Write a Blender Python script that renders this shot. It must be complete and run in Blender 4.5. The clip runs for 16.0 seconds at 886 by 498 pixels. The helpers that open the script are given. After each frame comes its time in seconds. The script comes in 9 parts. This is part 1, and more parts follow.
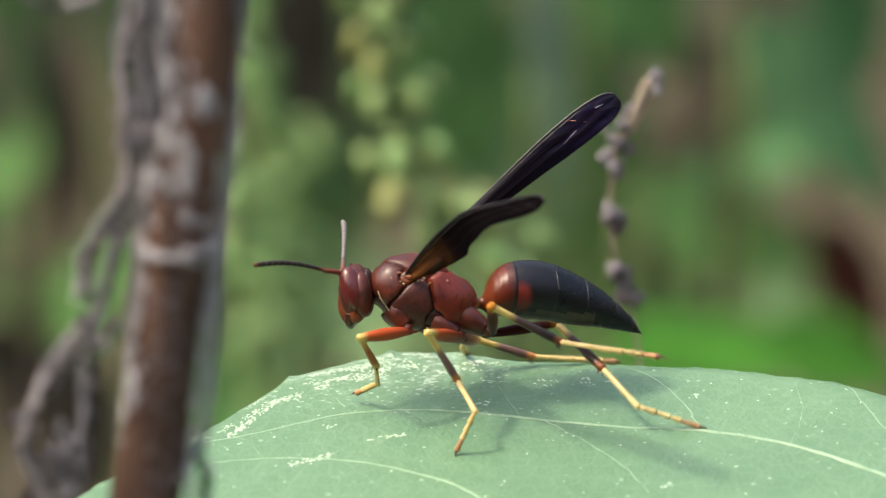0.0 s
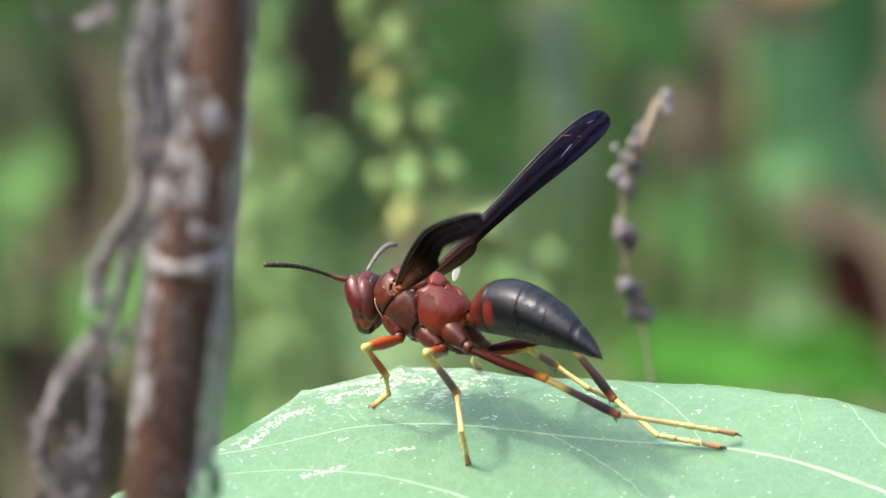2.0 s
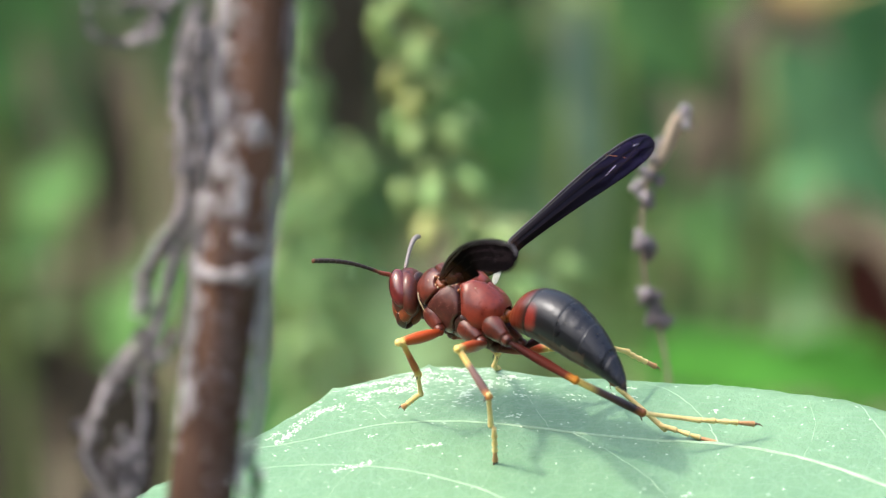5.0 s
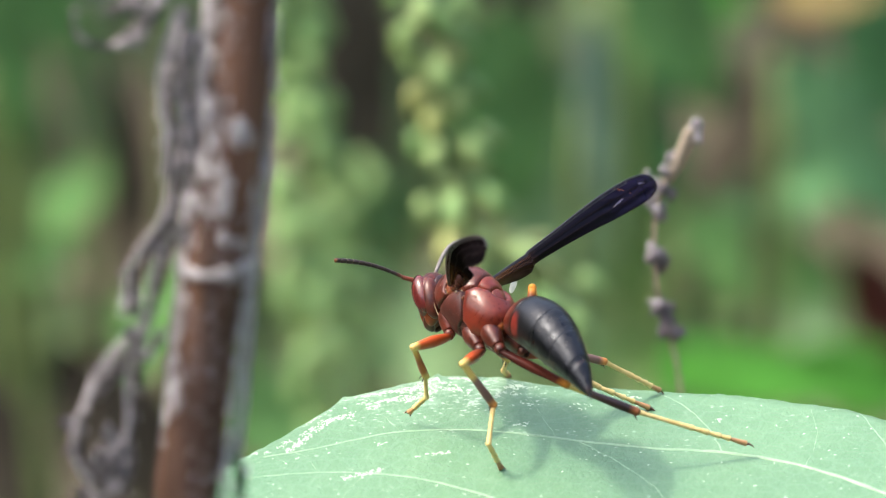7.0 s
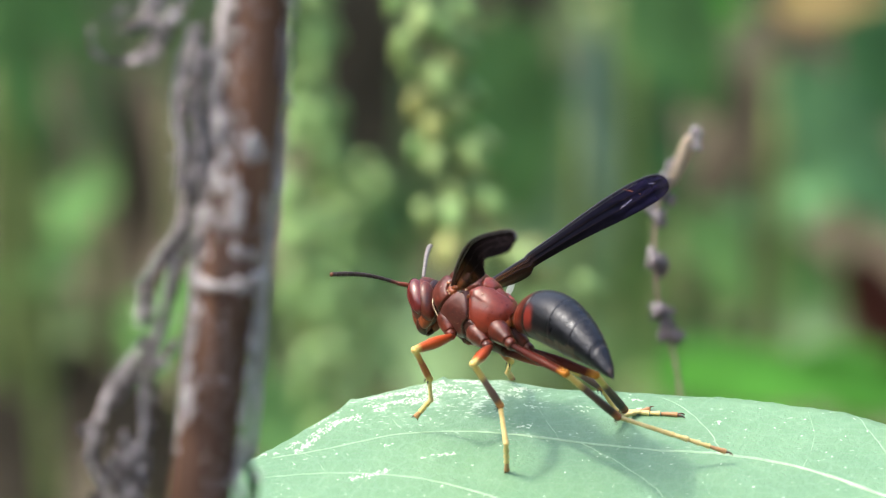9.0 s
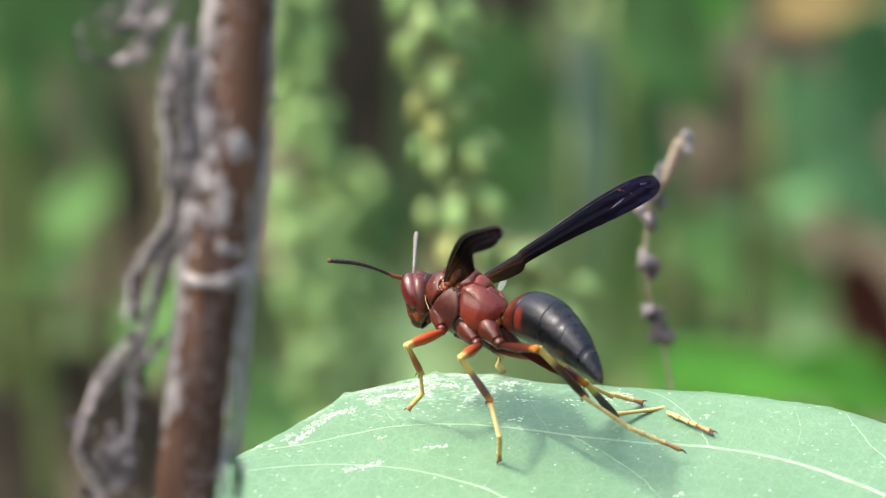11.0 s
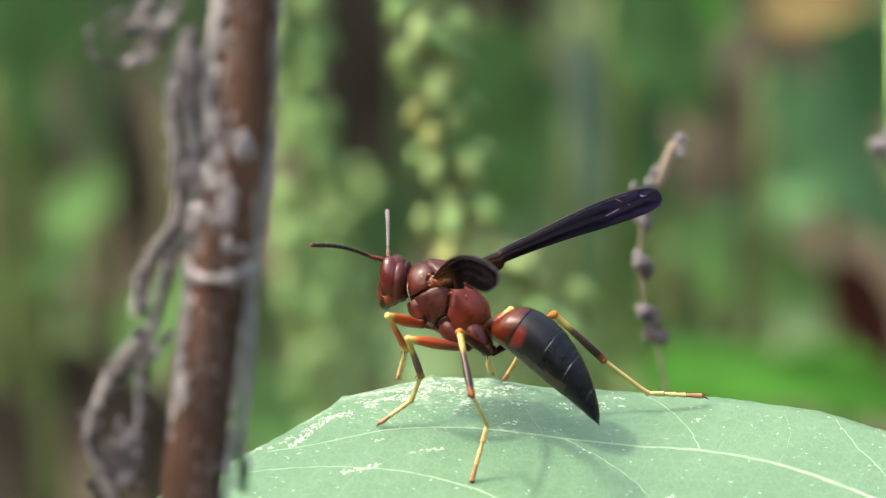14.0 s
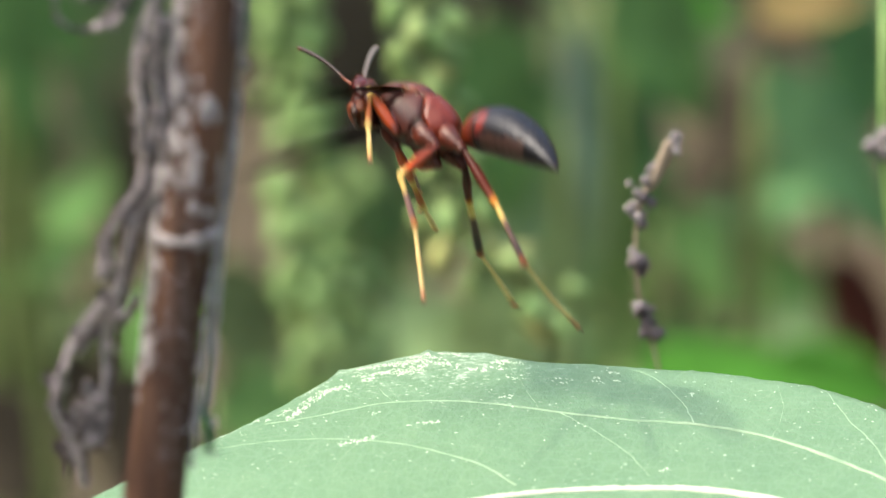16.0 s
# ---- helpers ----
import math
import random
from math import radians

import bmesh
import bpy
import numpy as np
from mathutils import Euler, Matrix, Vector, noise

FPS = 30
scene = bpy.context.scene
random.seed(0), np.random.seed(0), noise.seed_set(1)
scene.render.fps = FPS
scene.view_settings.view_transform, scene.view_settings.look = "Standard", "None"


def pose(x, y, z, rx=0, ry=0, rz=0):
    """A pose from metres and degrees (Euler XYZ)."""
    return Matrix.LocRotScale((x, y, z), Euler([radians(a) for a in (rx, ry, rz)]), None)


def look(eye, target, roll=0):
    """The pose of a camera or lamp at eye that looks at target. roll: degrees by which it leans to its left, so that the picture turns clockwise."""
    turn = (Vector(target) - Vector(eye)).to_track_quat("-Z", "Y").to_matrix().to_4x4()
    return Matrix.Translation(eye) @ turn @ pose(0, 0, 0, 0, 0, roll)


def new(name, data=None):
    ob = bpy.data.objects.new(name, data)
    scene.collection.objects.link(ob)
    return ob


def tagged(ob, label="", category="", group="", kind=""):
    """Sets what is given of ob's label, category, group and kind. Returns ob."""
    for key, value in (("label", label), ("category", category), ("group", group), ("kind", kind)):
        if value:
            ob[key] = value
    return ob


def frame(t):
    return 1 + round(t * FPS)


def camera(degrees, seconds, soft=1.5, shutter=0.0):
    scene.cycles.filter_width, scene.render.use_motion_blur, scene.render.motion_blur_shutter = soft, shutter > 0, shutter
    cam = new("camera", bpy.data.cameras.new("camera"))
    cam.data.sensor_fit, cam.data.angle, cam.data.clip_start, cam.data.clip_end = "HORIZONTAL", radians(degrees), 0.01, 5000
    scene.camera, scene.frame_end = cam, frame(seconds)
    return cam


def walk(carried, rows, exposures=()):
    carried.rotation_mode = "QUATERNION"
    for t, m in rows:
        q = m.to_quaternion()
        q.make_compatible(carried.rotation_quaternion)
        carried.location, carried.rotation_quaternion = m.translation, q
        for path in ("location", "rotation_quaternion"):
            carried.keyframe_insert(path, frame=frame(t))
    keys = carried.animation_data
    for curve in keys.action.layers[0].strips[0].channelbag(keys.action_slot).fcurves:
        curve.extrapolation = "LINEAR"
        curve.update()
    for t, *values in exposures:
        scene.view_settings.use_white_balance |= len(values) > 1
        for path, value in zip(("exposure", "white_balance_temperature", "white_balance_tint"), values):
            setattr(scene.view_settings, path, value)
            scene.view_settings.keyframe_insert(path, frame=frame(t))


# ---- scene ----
# A red paper wasp on a broad leaf, seen from half a metre through a long lens.
cam = camera(8.0, 16.0, soft=1.15, shutter=0.5)
CAM_ROWS = [
    (0.0, look((-0.00164, -0.46476, 0.11593), (0.00285, -0.00073, -0.00294))),
    (0.5, look((-0.00339, -0.46812, 0.11516), (0.00165, -0.00078, -0.00312))),
    (1.0, look((-0.00212, -0.47060, 0.11809), (0.00187, -0.00051, -0.00205))),
    (1.5, look((0.00043, -0.47366, 0.11887), (0.00293, -0.00044, -0.00177))),
    (2.0, look((-0.00098, -0.47673, 0.11976), (0.00216, -0.00040, -0.00162))),
    (2.5, look((-0.00191, -0.48009, 0.11960), (0.00102, -0.00048, -0.00191))),
    (3.0, look((-0.00069, -0.48334, 0.12008), (0.00154, -0.00045, -0.00180))),
    (3.5, look((-0.00075, -0.48645, 0.12129), (0.00121, -0.00038, -0.00151))),
    (4.0, look((-0.00176, -0.48962, 0.12243), (0.00018, -0.00036, -0.00143))),
    (6.5, look((-0.00138, -0.50110, 0.12482), (-0.00068, -0.00024, -0.00097))),
    (7.0, look((-0.00090, -0.50330, 0.12595), (-0.00063, -0.00012, -0.00050))),
    (7.5, look((-0.00155, -0.50562, 0.12666), (-0.00112, -0.00011, -0.00044))),
    (8.0, look((-0.00152, -0.50845, 0.12711), (-0.00117, -0.00008, -0.00034))),
    (8.5, look((-0.00221, -0.51124, 0.12784), (-0.00156, -0.00008, -0.00032))),
    (9.0, look((-0.00131, -0.51399, 0.12887), (-0.00108, -0.00002, -0.00007))),
    (11.5, look((-0.00078, -0.52534, 0.13062), (-0.00037, -0.00004, -0.00016))),
    (12.0, look((-0.00057, -0.52750, 0.13164), (-0.00034, 0.00002, 0.00009))),
    (12.5, look((0.00000, -0.52982, 0.13210), (0.00000, 0.00000, 0.00000))),
    (13.0, look((0.00017, -0.53078, 0.13296), (0.00031, 0.00007, 0.00027))),
    (13.5, look((-0.00103, -0.53214, 0.13221), (-0.00017, -0.00004, -0.00015))),
    (14.0, look((-0.00052, -0.53300, 0.13352), (-0.00010, 0.00002, 0.00008))),
    (14.5, look((-0.00009, -0.53411, 0.13384), (0.00007, 0.00002, 0.00006))),
    (15.0, look((-0.00099, -0.53534, 0.13368), (-0.00036, -0.00005, -0.00021))),
    (15.5, look((-0.00086, -0.53659, 0.13346), (-0.00020, -0.00011, -0.00043))),
    (16.0, look((-0.00036, -0.53860, 0.13023), (0.00022, -0.00052, -0.00209))),
]
walk(cam, CAM_ROWS, [(0.0, 1.70, 7350, 9.4), (0.5, 1.86, 7350, 9.4), (1.0, 2.04, 7150, 9.4), (4.0, 2.15, 6800, 9.2), (9.0, 2.15, 6800, 9.2), (11.5, 2.12, 7150, 9.4), (12.0, 1.96, 7350, 9.4), (16.0, 1.99, 7350, 9.4)])

# ---- light ----
world = bpy.data.worlds.new("sky")
scene.world = world
world.use_nodes = True
sky = world.node_tree.nodes.new("ShaderNodeTexSky")
sky.sky_type, sky.sun_disc = "NISHITA", False
sky.sun_elevation, sky.sun_rotation = radians(57), radians(-104)
background = world.node_tree.nodes["Background"]
background.inputs["Strength"].default_value = 0.15
sky.dust_density, sky.air_density = 4.0, 1.0
world.node_tree.links.new(sky.outputs[0], background.inputs[0])
sun = new("sun", bpy.data.lights.new("sun", "SUN"))
sun.data.energy, sun.data.angle, sun.data.color = 0.72, radians(2.2), (1.0, 0.95, 0.87)
sun.matrix_world = look((-0.6, -0.15, 0.95), (0, 0, 0))

MM = 0.001


# ---- materials ----
def material(name, rough=0.5, metal=0.0):
    m = bpy.data.materials.new(name)
    m.use_nodes = True
    b = m.node_tree.nodes["Principled BSDF"]
    b.inputs["Roughness"].default_value, b.inputs["Metallic"].default_value = rough, metal
    return m, m.node_tree.nodes, m.node_tree.links, b


def ramp(nodes, stops):
    r = nodes.new("ShaderNodeValToRGB")
    e = r.color_ramp.elements
    while len(e) < len(stops):
        e.new(0.5)
    for el, (p, c) in zip(e, stops):
        el.position, el.color = p, (*c, 1)
    return r


def grain(nodes, links, scale, detail=4.0, coord="Object", rough=0.6):
    tc = nodes.new("ShaderNodeTexCoord")
    n = nodes.new("ShaderNodeTexNoise")
    n.inputs["Scale"].default_value, n.inputs["Detail"].default_value, n.inputs["Roughness"].default_value = scale, detail, rough
    links.new(tc.outputs[coord], n.inputs["Vector"])
    return n


def bump(nodes, links, bsdf, height, dist, strength=0.5):
    b = nodes.new("ShaderNodeBump")
    b.inputs["Distance"].default_value, b.inputs["Strength"].default_value = dist, strength
    links.new(height, b.inputs["Height"])
    links.new(b.outputs[0], bsdf.inputs["Normal"])


def mixed(nodes, links, fac, a, b):
    m = nodes.new("ShaderNodeMix")
    m.data_type = "RGBA"
    links.new(fac, m.inputs[0])
    for sock, v in ((m.inputs[6], a), (m.inputs[7], b)):
        if isinstance(v, tuple):
            sock.default_value = (*v, 1)
        else:
            links.new(v, sock)
    return m.outputs[2]


def mottled(name, low, high, scale, rough=0.5, relief=0.0):
    """Two colours mottled at two sizes, with fine relief."""
    m, n, l, b = material(name, rough)
    big, small = grain(n, l, scale), grain(n, l, scale * 7.3, 3.0)
    mix = n.new("ShaderNodeMath")
    mix.operation = "MULTIPLY_ADD"
    mix.inputs[1].default_value = 0.4
    l.new(small.outputs[0], mix.inputs[0])
    half = n.new("ShaderNodeMath")
    half.operation = "MULTIPLY"
    half.inputs[1].default_value = 0.6
    l.new(big.outputs[0], half.inputs[0])
    l.new(half.outputs[0], mix.inputs[2])
    r = ramp(n, [(0.36, low), (0.62, high)])
    l.new(mix.outputs[0], r.inputs[0])
    l.new(r.outputs[0], b.inputs["Base Color"])
    if name.endswith(("cuticle", "plate", "face")):
        b.inputs["Specular IOR Level"].default_value = 0.36
        b.inputs["Coat Weight"].default_value, b.inputs["Coat Roughness"].default_value = 0.14, 0.2
        b.inputs["Sheen Weight"].default_value, b.inputs["Sheen Roughness"].default_value = 0.015, 0.4
        b.inputs["Sheen Tint"].default_value = (1.0, 0.88, 0.7, 1)
        rr = n.new("ShaderNodeMapRange")
        rr.inputs[1].default_value, rr.inputs[2].default_value = 0.35, 0.65
        rr.inputs[3].default_value, rr.inputs[4].default_value = rough - 0.03, rough + 0.2
        l.new(small.outputs[0], rr.inputs[0])
        l.new(rr.outputs[0], b.inputs["Roughness"])
        pits = grain(n, l, 9000.0, 2.0)
        both_scales = n.new("ShaderNodeMath")
        both_scales.operation = "MULTIPLY_ADD"
        both_scales.inputs[1].default_value = 0.35
        l.new(pits.outputs[0], both_scales.inputs[0])
        l.new(small.outputs[0], both_scales.inputs[2])
        bump(n, l, b, both_scales.outputs[0], max(relief, 0.00003), 0.8)
        return m
    if relief:
        bump(n, l, b, small.outputs[0], relief, 0.6)
    return m


def along(name, stops, rough=0.35, coat=0.0, axis="X", length=1.0, noise_amount=0.06, relief=0.00003):
    """Colour that runs along a part's own axis, from its joint to its end."""
    m, n, l, b = material(name, rough)
    tc, sep = n.new("ShaderNodeTexCoord"), n.new("ShaderNodeSeparateXYZ")
    l.new(tc.outputs["Object"], sep.inputs[0])
    sc = n.new("ShaderNodeMath")
    sc.operation = "MULTIPLY"
    sc.inputs[1].default_value = 1.0 / length
    l.new(sep.outputs[axis], sc.inputs[0])
    g = grain(n, l, 900.0, 3.0)
    j = n.new("ShaderNodeMath")
    j.operation = "MULTIPLY_ADD"
    j.inputs[1].default_value = noise_amount
    l.new(g.outputs[0], j.inputs[0])
    l.new(sc.outputs[0], j.inputs[2])
    r = ramp(n, [(p + noise_amount * 0.5, c) for p, c in stops])
    l.new(j.outputs[0], r.inputs[0])
    l.new(r.outputs[0], b.inputs["Base Color"])
    b.inputs["Coat Weight"].default_value, b.inputs["Coat Roughness"].default_value = coat * 0.3, 0.3
    b.inputs["Specular IOR Level"].default_value = 0.32
    g2 = grain(n, l, 6000.0, 2.0)
    bump(n, l, b, g2.outputs[0], relief, 0.5)
    return m


ORANGE, YELLOW = (0.40, 0.058, 0.008), (0.57, 0.41, 0.125)

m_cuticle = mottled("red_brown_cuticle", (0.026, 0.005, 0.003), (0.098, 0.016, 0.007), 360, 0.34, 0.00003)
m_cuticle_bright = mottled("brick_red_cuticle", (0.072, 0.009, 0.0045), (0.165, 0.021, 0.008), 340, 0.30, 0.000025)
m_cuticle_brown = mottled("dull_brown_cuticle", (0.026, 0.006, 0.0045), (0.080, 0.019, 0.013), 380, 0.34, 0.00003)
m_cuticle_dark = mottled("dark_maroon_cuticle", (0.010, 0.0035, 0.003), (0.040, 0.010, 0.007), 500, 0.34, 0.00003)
m_face = mottled("orange_brown_face", (0.09, 0.018, 0.006), (0.17, 0.042, 0.012), 500, 0.35, 0.00003)
m_eye = mottled("brown_compound_eye", (0.06, 0.009, 0.008), (0.10, 0.017, 0.015), 1500, 0.2, 0.00001)
m_jaw = mottled("black_brown_mandible", (0.012, 0.006, 0.004), (0.06, 0.018, 0.008), 900, 0.3, 0.00002)
m_amber = mottled("amber_joint_plate", (0.10, 0.024, 0.007), (0.28, 0.085, 0.02), 900, 0.32, 0.00003)
m_rim = mottled("pale_yellow_rim", (0.20, 0.13, 0.075), (0.46, 0.38, 0.25), 1400, 0.45)
m_hair = mottled("pale_tan_hair", (0.20, 0.14, 0.09), (0.38, 0.29, 0.20), 900, 0.5)
m_gaster_front = along("rust_red_first_band", [(0.0, (0.13, 0.030, 0.008)), (0.62, (0.095, 0.015, 0.006)), (0.74, (0.08, 0.011, 0.005)), (0.88, (0.05, 0.010, 0.006)), (0.95, (0.012, 0.006, 0.005))], 0.3, 0.15, "X", -2.8 * MM)
m_black = mottled("black_abdomen_plate", (0.0022, 0.0022, 0.003), (0.0052, 0.0052, 0.0066), 260, 0.29, 0.00004)
m_black.node_tree.nodes["Principled BSDF"].inputs["Specular IOR Level"].default_value = 0.34
m_black.node_tree.nodes["Principled BSDF"].inputs["Specular Tint"].default_value = (0.82, 0.89, 1.0, 1)
m_black.node_tree.nodes["Principled BSDF"].inputs["Sheen Weight"].default_value = 0.0
m_black.node_tree.nodes["Principled BSDF"].inputs["Coat Weight"].default_value = 0.0
m_sternite = mottled("black_brown_sternite", (0.014, 0.009, 0.008), (0.04, 0.018, 0.014), 260, 0.4, 0.00003)
m_antenna = along("dark_antenna", [(0.0, (0.16, 0.035, 0.015)), (0.24, (0.12, 0.03, 0.015)), (0.3, (0.02, 0.012, 0.010)), (0.95, (0.02, 0.012, 0.009)), (1.0, (0.12, 0.045, 0.018))], 0.38, 0.2, "X", 7.8 * MM)
# lit copy of the antenna material: backlight on the far antenna, painted as pale grey
m_antenna_lit = along("backlit_antenna", [(0.0, (0.18, 0.05, 0.03)), (0.16, (0.12, 0.07, 0.06)), (0.26, (0.15, 0.135, 0.13)), (0.9, (0.18, 0.165, 0.16)), (1.0, (0.12, 0.09, 0.08))], 0.45, 0.1, "X", 7.8 * MM)
m_thigh_front = along("orange_red_femur", [(0.0, (0.16, 0.026, 0.012)), (0.2, (0.34, 0.052, 0.014)), (0.84, (0.42, 0.07, 0.012)), (0.95, YELLOW)], 0.3, 0.3, "X", 4.3 * MM)
m_thigh_mid = along("red_brown_femur", [(0.0, (0.10, 0.02, 0.012)), (0.4, (0.22, 0.04, 0.016)), (0.8, ORANGE), (0.96, YELLOW)], 0.3, 0.3, "X", 5.0 * MM)
m_thigh_hind = along("maroon_femur", [(0.0, (0.025, 0.007, 0.006)), (0.3, (0.048, 0.009, 0.007)), (0.85, (0.085, 0.02, 0.013)), (0.97, (0.42, 0.17, 0.03))], 0.3, 0.3, "X", 6.3 * MM)
m_thigh_hind.node_tree.nodes["Principled BSDF"].inputs["IOR"].default_value = 1.12
m_shin_front = along("orange_tibia", [(0.0, YELLOW), (0.2, (0.5, 0.24, 0.05)), (0.45, (0.30, 0.07, 0.02)), (0.8, (0.34, 0.10, 0.02)), (1.0, YELLOW)], 0.35, 0.2, "X", 3.7 * MM)
m_shin_mid = along("yellow_and_dark_tibia", [(0.0, YELLOW), (0.3, YELLOW), (0.42, (0.17, 0.10, 0.085)), (0.85, (0.13, 0.07, 0.06)), (0.96, (0.45, 0.18, 0.05))], 0.35, 0.2, "X", 4.6 * MM)
m_shin_hind = along("yellow_and_black_tibia", [(0.0, YELLOW), (0.24, YELLOW), (0.36, (0.085, 0.045, 0.035)), (0.86, (0.022, 0.012, 0.011)), (0.97, (0.22, 0.07, 0.02))], 0.33, 0.2, "X", 6.2 * MM)
m_tarsus = mottled("yellow_tarsus", (0.48, 0.34, 0.11), (0.66, 0.51, 0.22), 700, 0.42, 0.00003)
m_tarsus_end = mottled("orange_tarsus_end", (0.30, 0.13, 0.055), (0.46, 0.25, 0.11), 700, 0.42, 0.00003)
m_claw = mottled("dark_claw", (0.05, 0.02, 0.012), (0.14, 0.05, 0.02), 900, 0.35)
m_spine = mottled("black_spur", (0.02, 0.012, 0.01), (0.05, 0.025, 0.02), 900, 0.4)


def wing_material(name, amber_until, clear, gloss=0.4):
    m, n, l, b = material(name, 0.36 if gloss else 0.7)
    tc, sep = n.new("ShaderNodeTexCoord"), n.new("ShaderNodeSeparateXYZ")
    l.new(tc.outputs["Object"], sep.inputs[0])
    sc = n.new("ShaderNodeMath")
    sc.operation = "MULTIPLY"
    sc.inputs[1].default_value = 1 / (20 * MM)
    l.new(sep.outputs["X"], sc.inputs[0])
    # the glossy wing's violet tip paints its sheen into the base colour
    tip = (0.010, 0.007, 0.022) if gloss else (0.0022, 0.0018, 0.0022)
    r = ramp(n, [(0.0, (0.15, 0.055, 0.012)), (amber_until, (0.045, 0.019, 0.006)), (amber_until + 0.16, (0.0035, 0.0025, 0.0028)), (0.7, (0.004, 0.003, 0.0065) if gloss else (0.002, 0.0016, 0.0018)), (1.0, tip)])
    l.new(sc.outputs[0], r.inputs[0])
    l.new(r.outputs[0], b.inputs["Base Color"])
    a = ramp(n, [(0.0, (clear, clear, clear)), (amber_until, (0.86, 0.86, 0.86)), (amber_until + 0.15, (1, 1, 1)), (0.94, (1, 1, 1)), (1.03, (0.78, 0.78, 0.78) if gloss else (1, 1, 1))])
    l.new(sc.outputs[0], a.inputs[0])
    l.new(a.outputs[0], b.inputs["Alpha"])
    b.inputs["Coat Weight"].default_value = gloss
    b.inputs["Specular IOR Level"].default_value = 0.05 + gloss * 0.25
    b.inputs["Coat Roughness"].default_value = 0.07
    b.inputs["Coat IOR"].default_value = 1.28
    b.inputs["IOR"].default_value = 1.2 if gloss else 1.08
    b.inputs["Coat Tint"].default_value = (0.72, 0.62, 1.0, 1)
    w = n.new("ShaderNodeTexNoise")
    mp = n.new("ShaderNodeMapping")
    mp.inputs["Scale"].default_value = (230, 620, 600)
    l.new(tc.outputs["Object"], mp.inputs[0])
    l.new(mp.outputs[0], w.inputs["Vector"])
    w.inputs["Scale"].default_value = 1.0
    bump(n, l, b, w.outputs[0], 0.0005, 0.5)
    return m


m_wing = wing_material("smoky_violet_wing", 0.14, 0.6, 0.3)
# shaded copy for the whole near wing: blackened, with no sky sheen
m_wing_shaded = wing_material("shaded_black_wing", 0.16, 0.72, 0.0)
m_wing_rib = mottled("matt_black_wing_vein", (0.006, 0.004, 0.006), (0.012, 0.008, 0.009), 800, 0.8)
m_wing_rib.node_tree.nodes["Principled BSDF"].inputs["IOR"].default_value = 1.1
m_wing_vein = mottled("black_wing_vein", (0.006, 0.004, 0.007), (0.014, 0.010, 0.014), 800, 0.4)
m_wing_glint = mottled("pale_wing_glint", (0.07, 0.06, 0.10), (0.28, 0.25, 0.34), 2200, 0.2)
m_hindwing = wing_material("amber_hindwing", 0.14, 0.4)
m_lobe = mottled("pale_clear_wing_lobe", (0.45, 0.45, 0.34), (0.68, 0.68, 0.56), 900, 0.3)


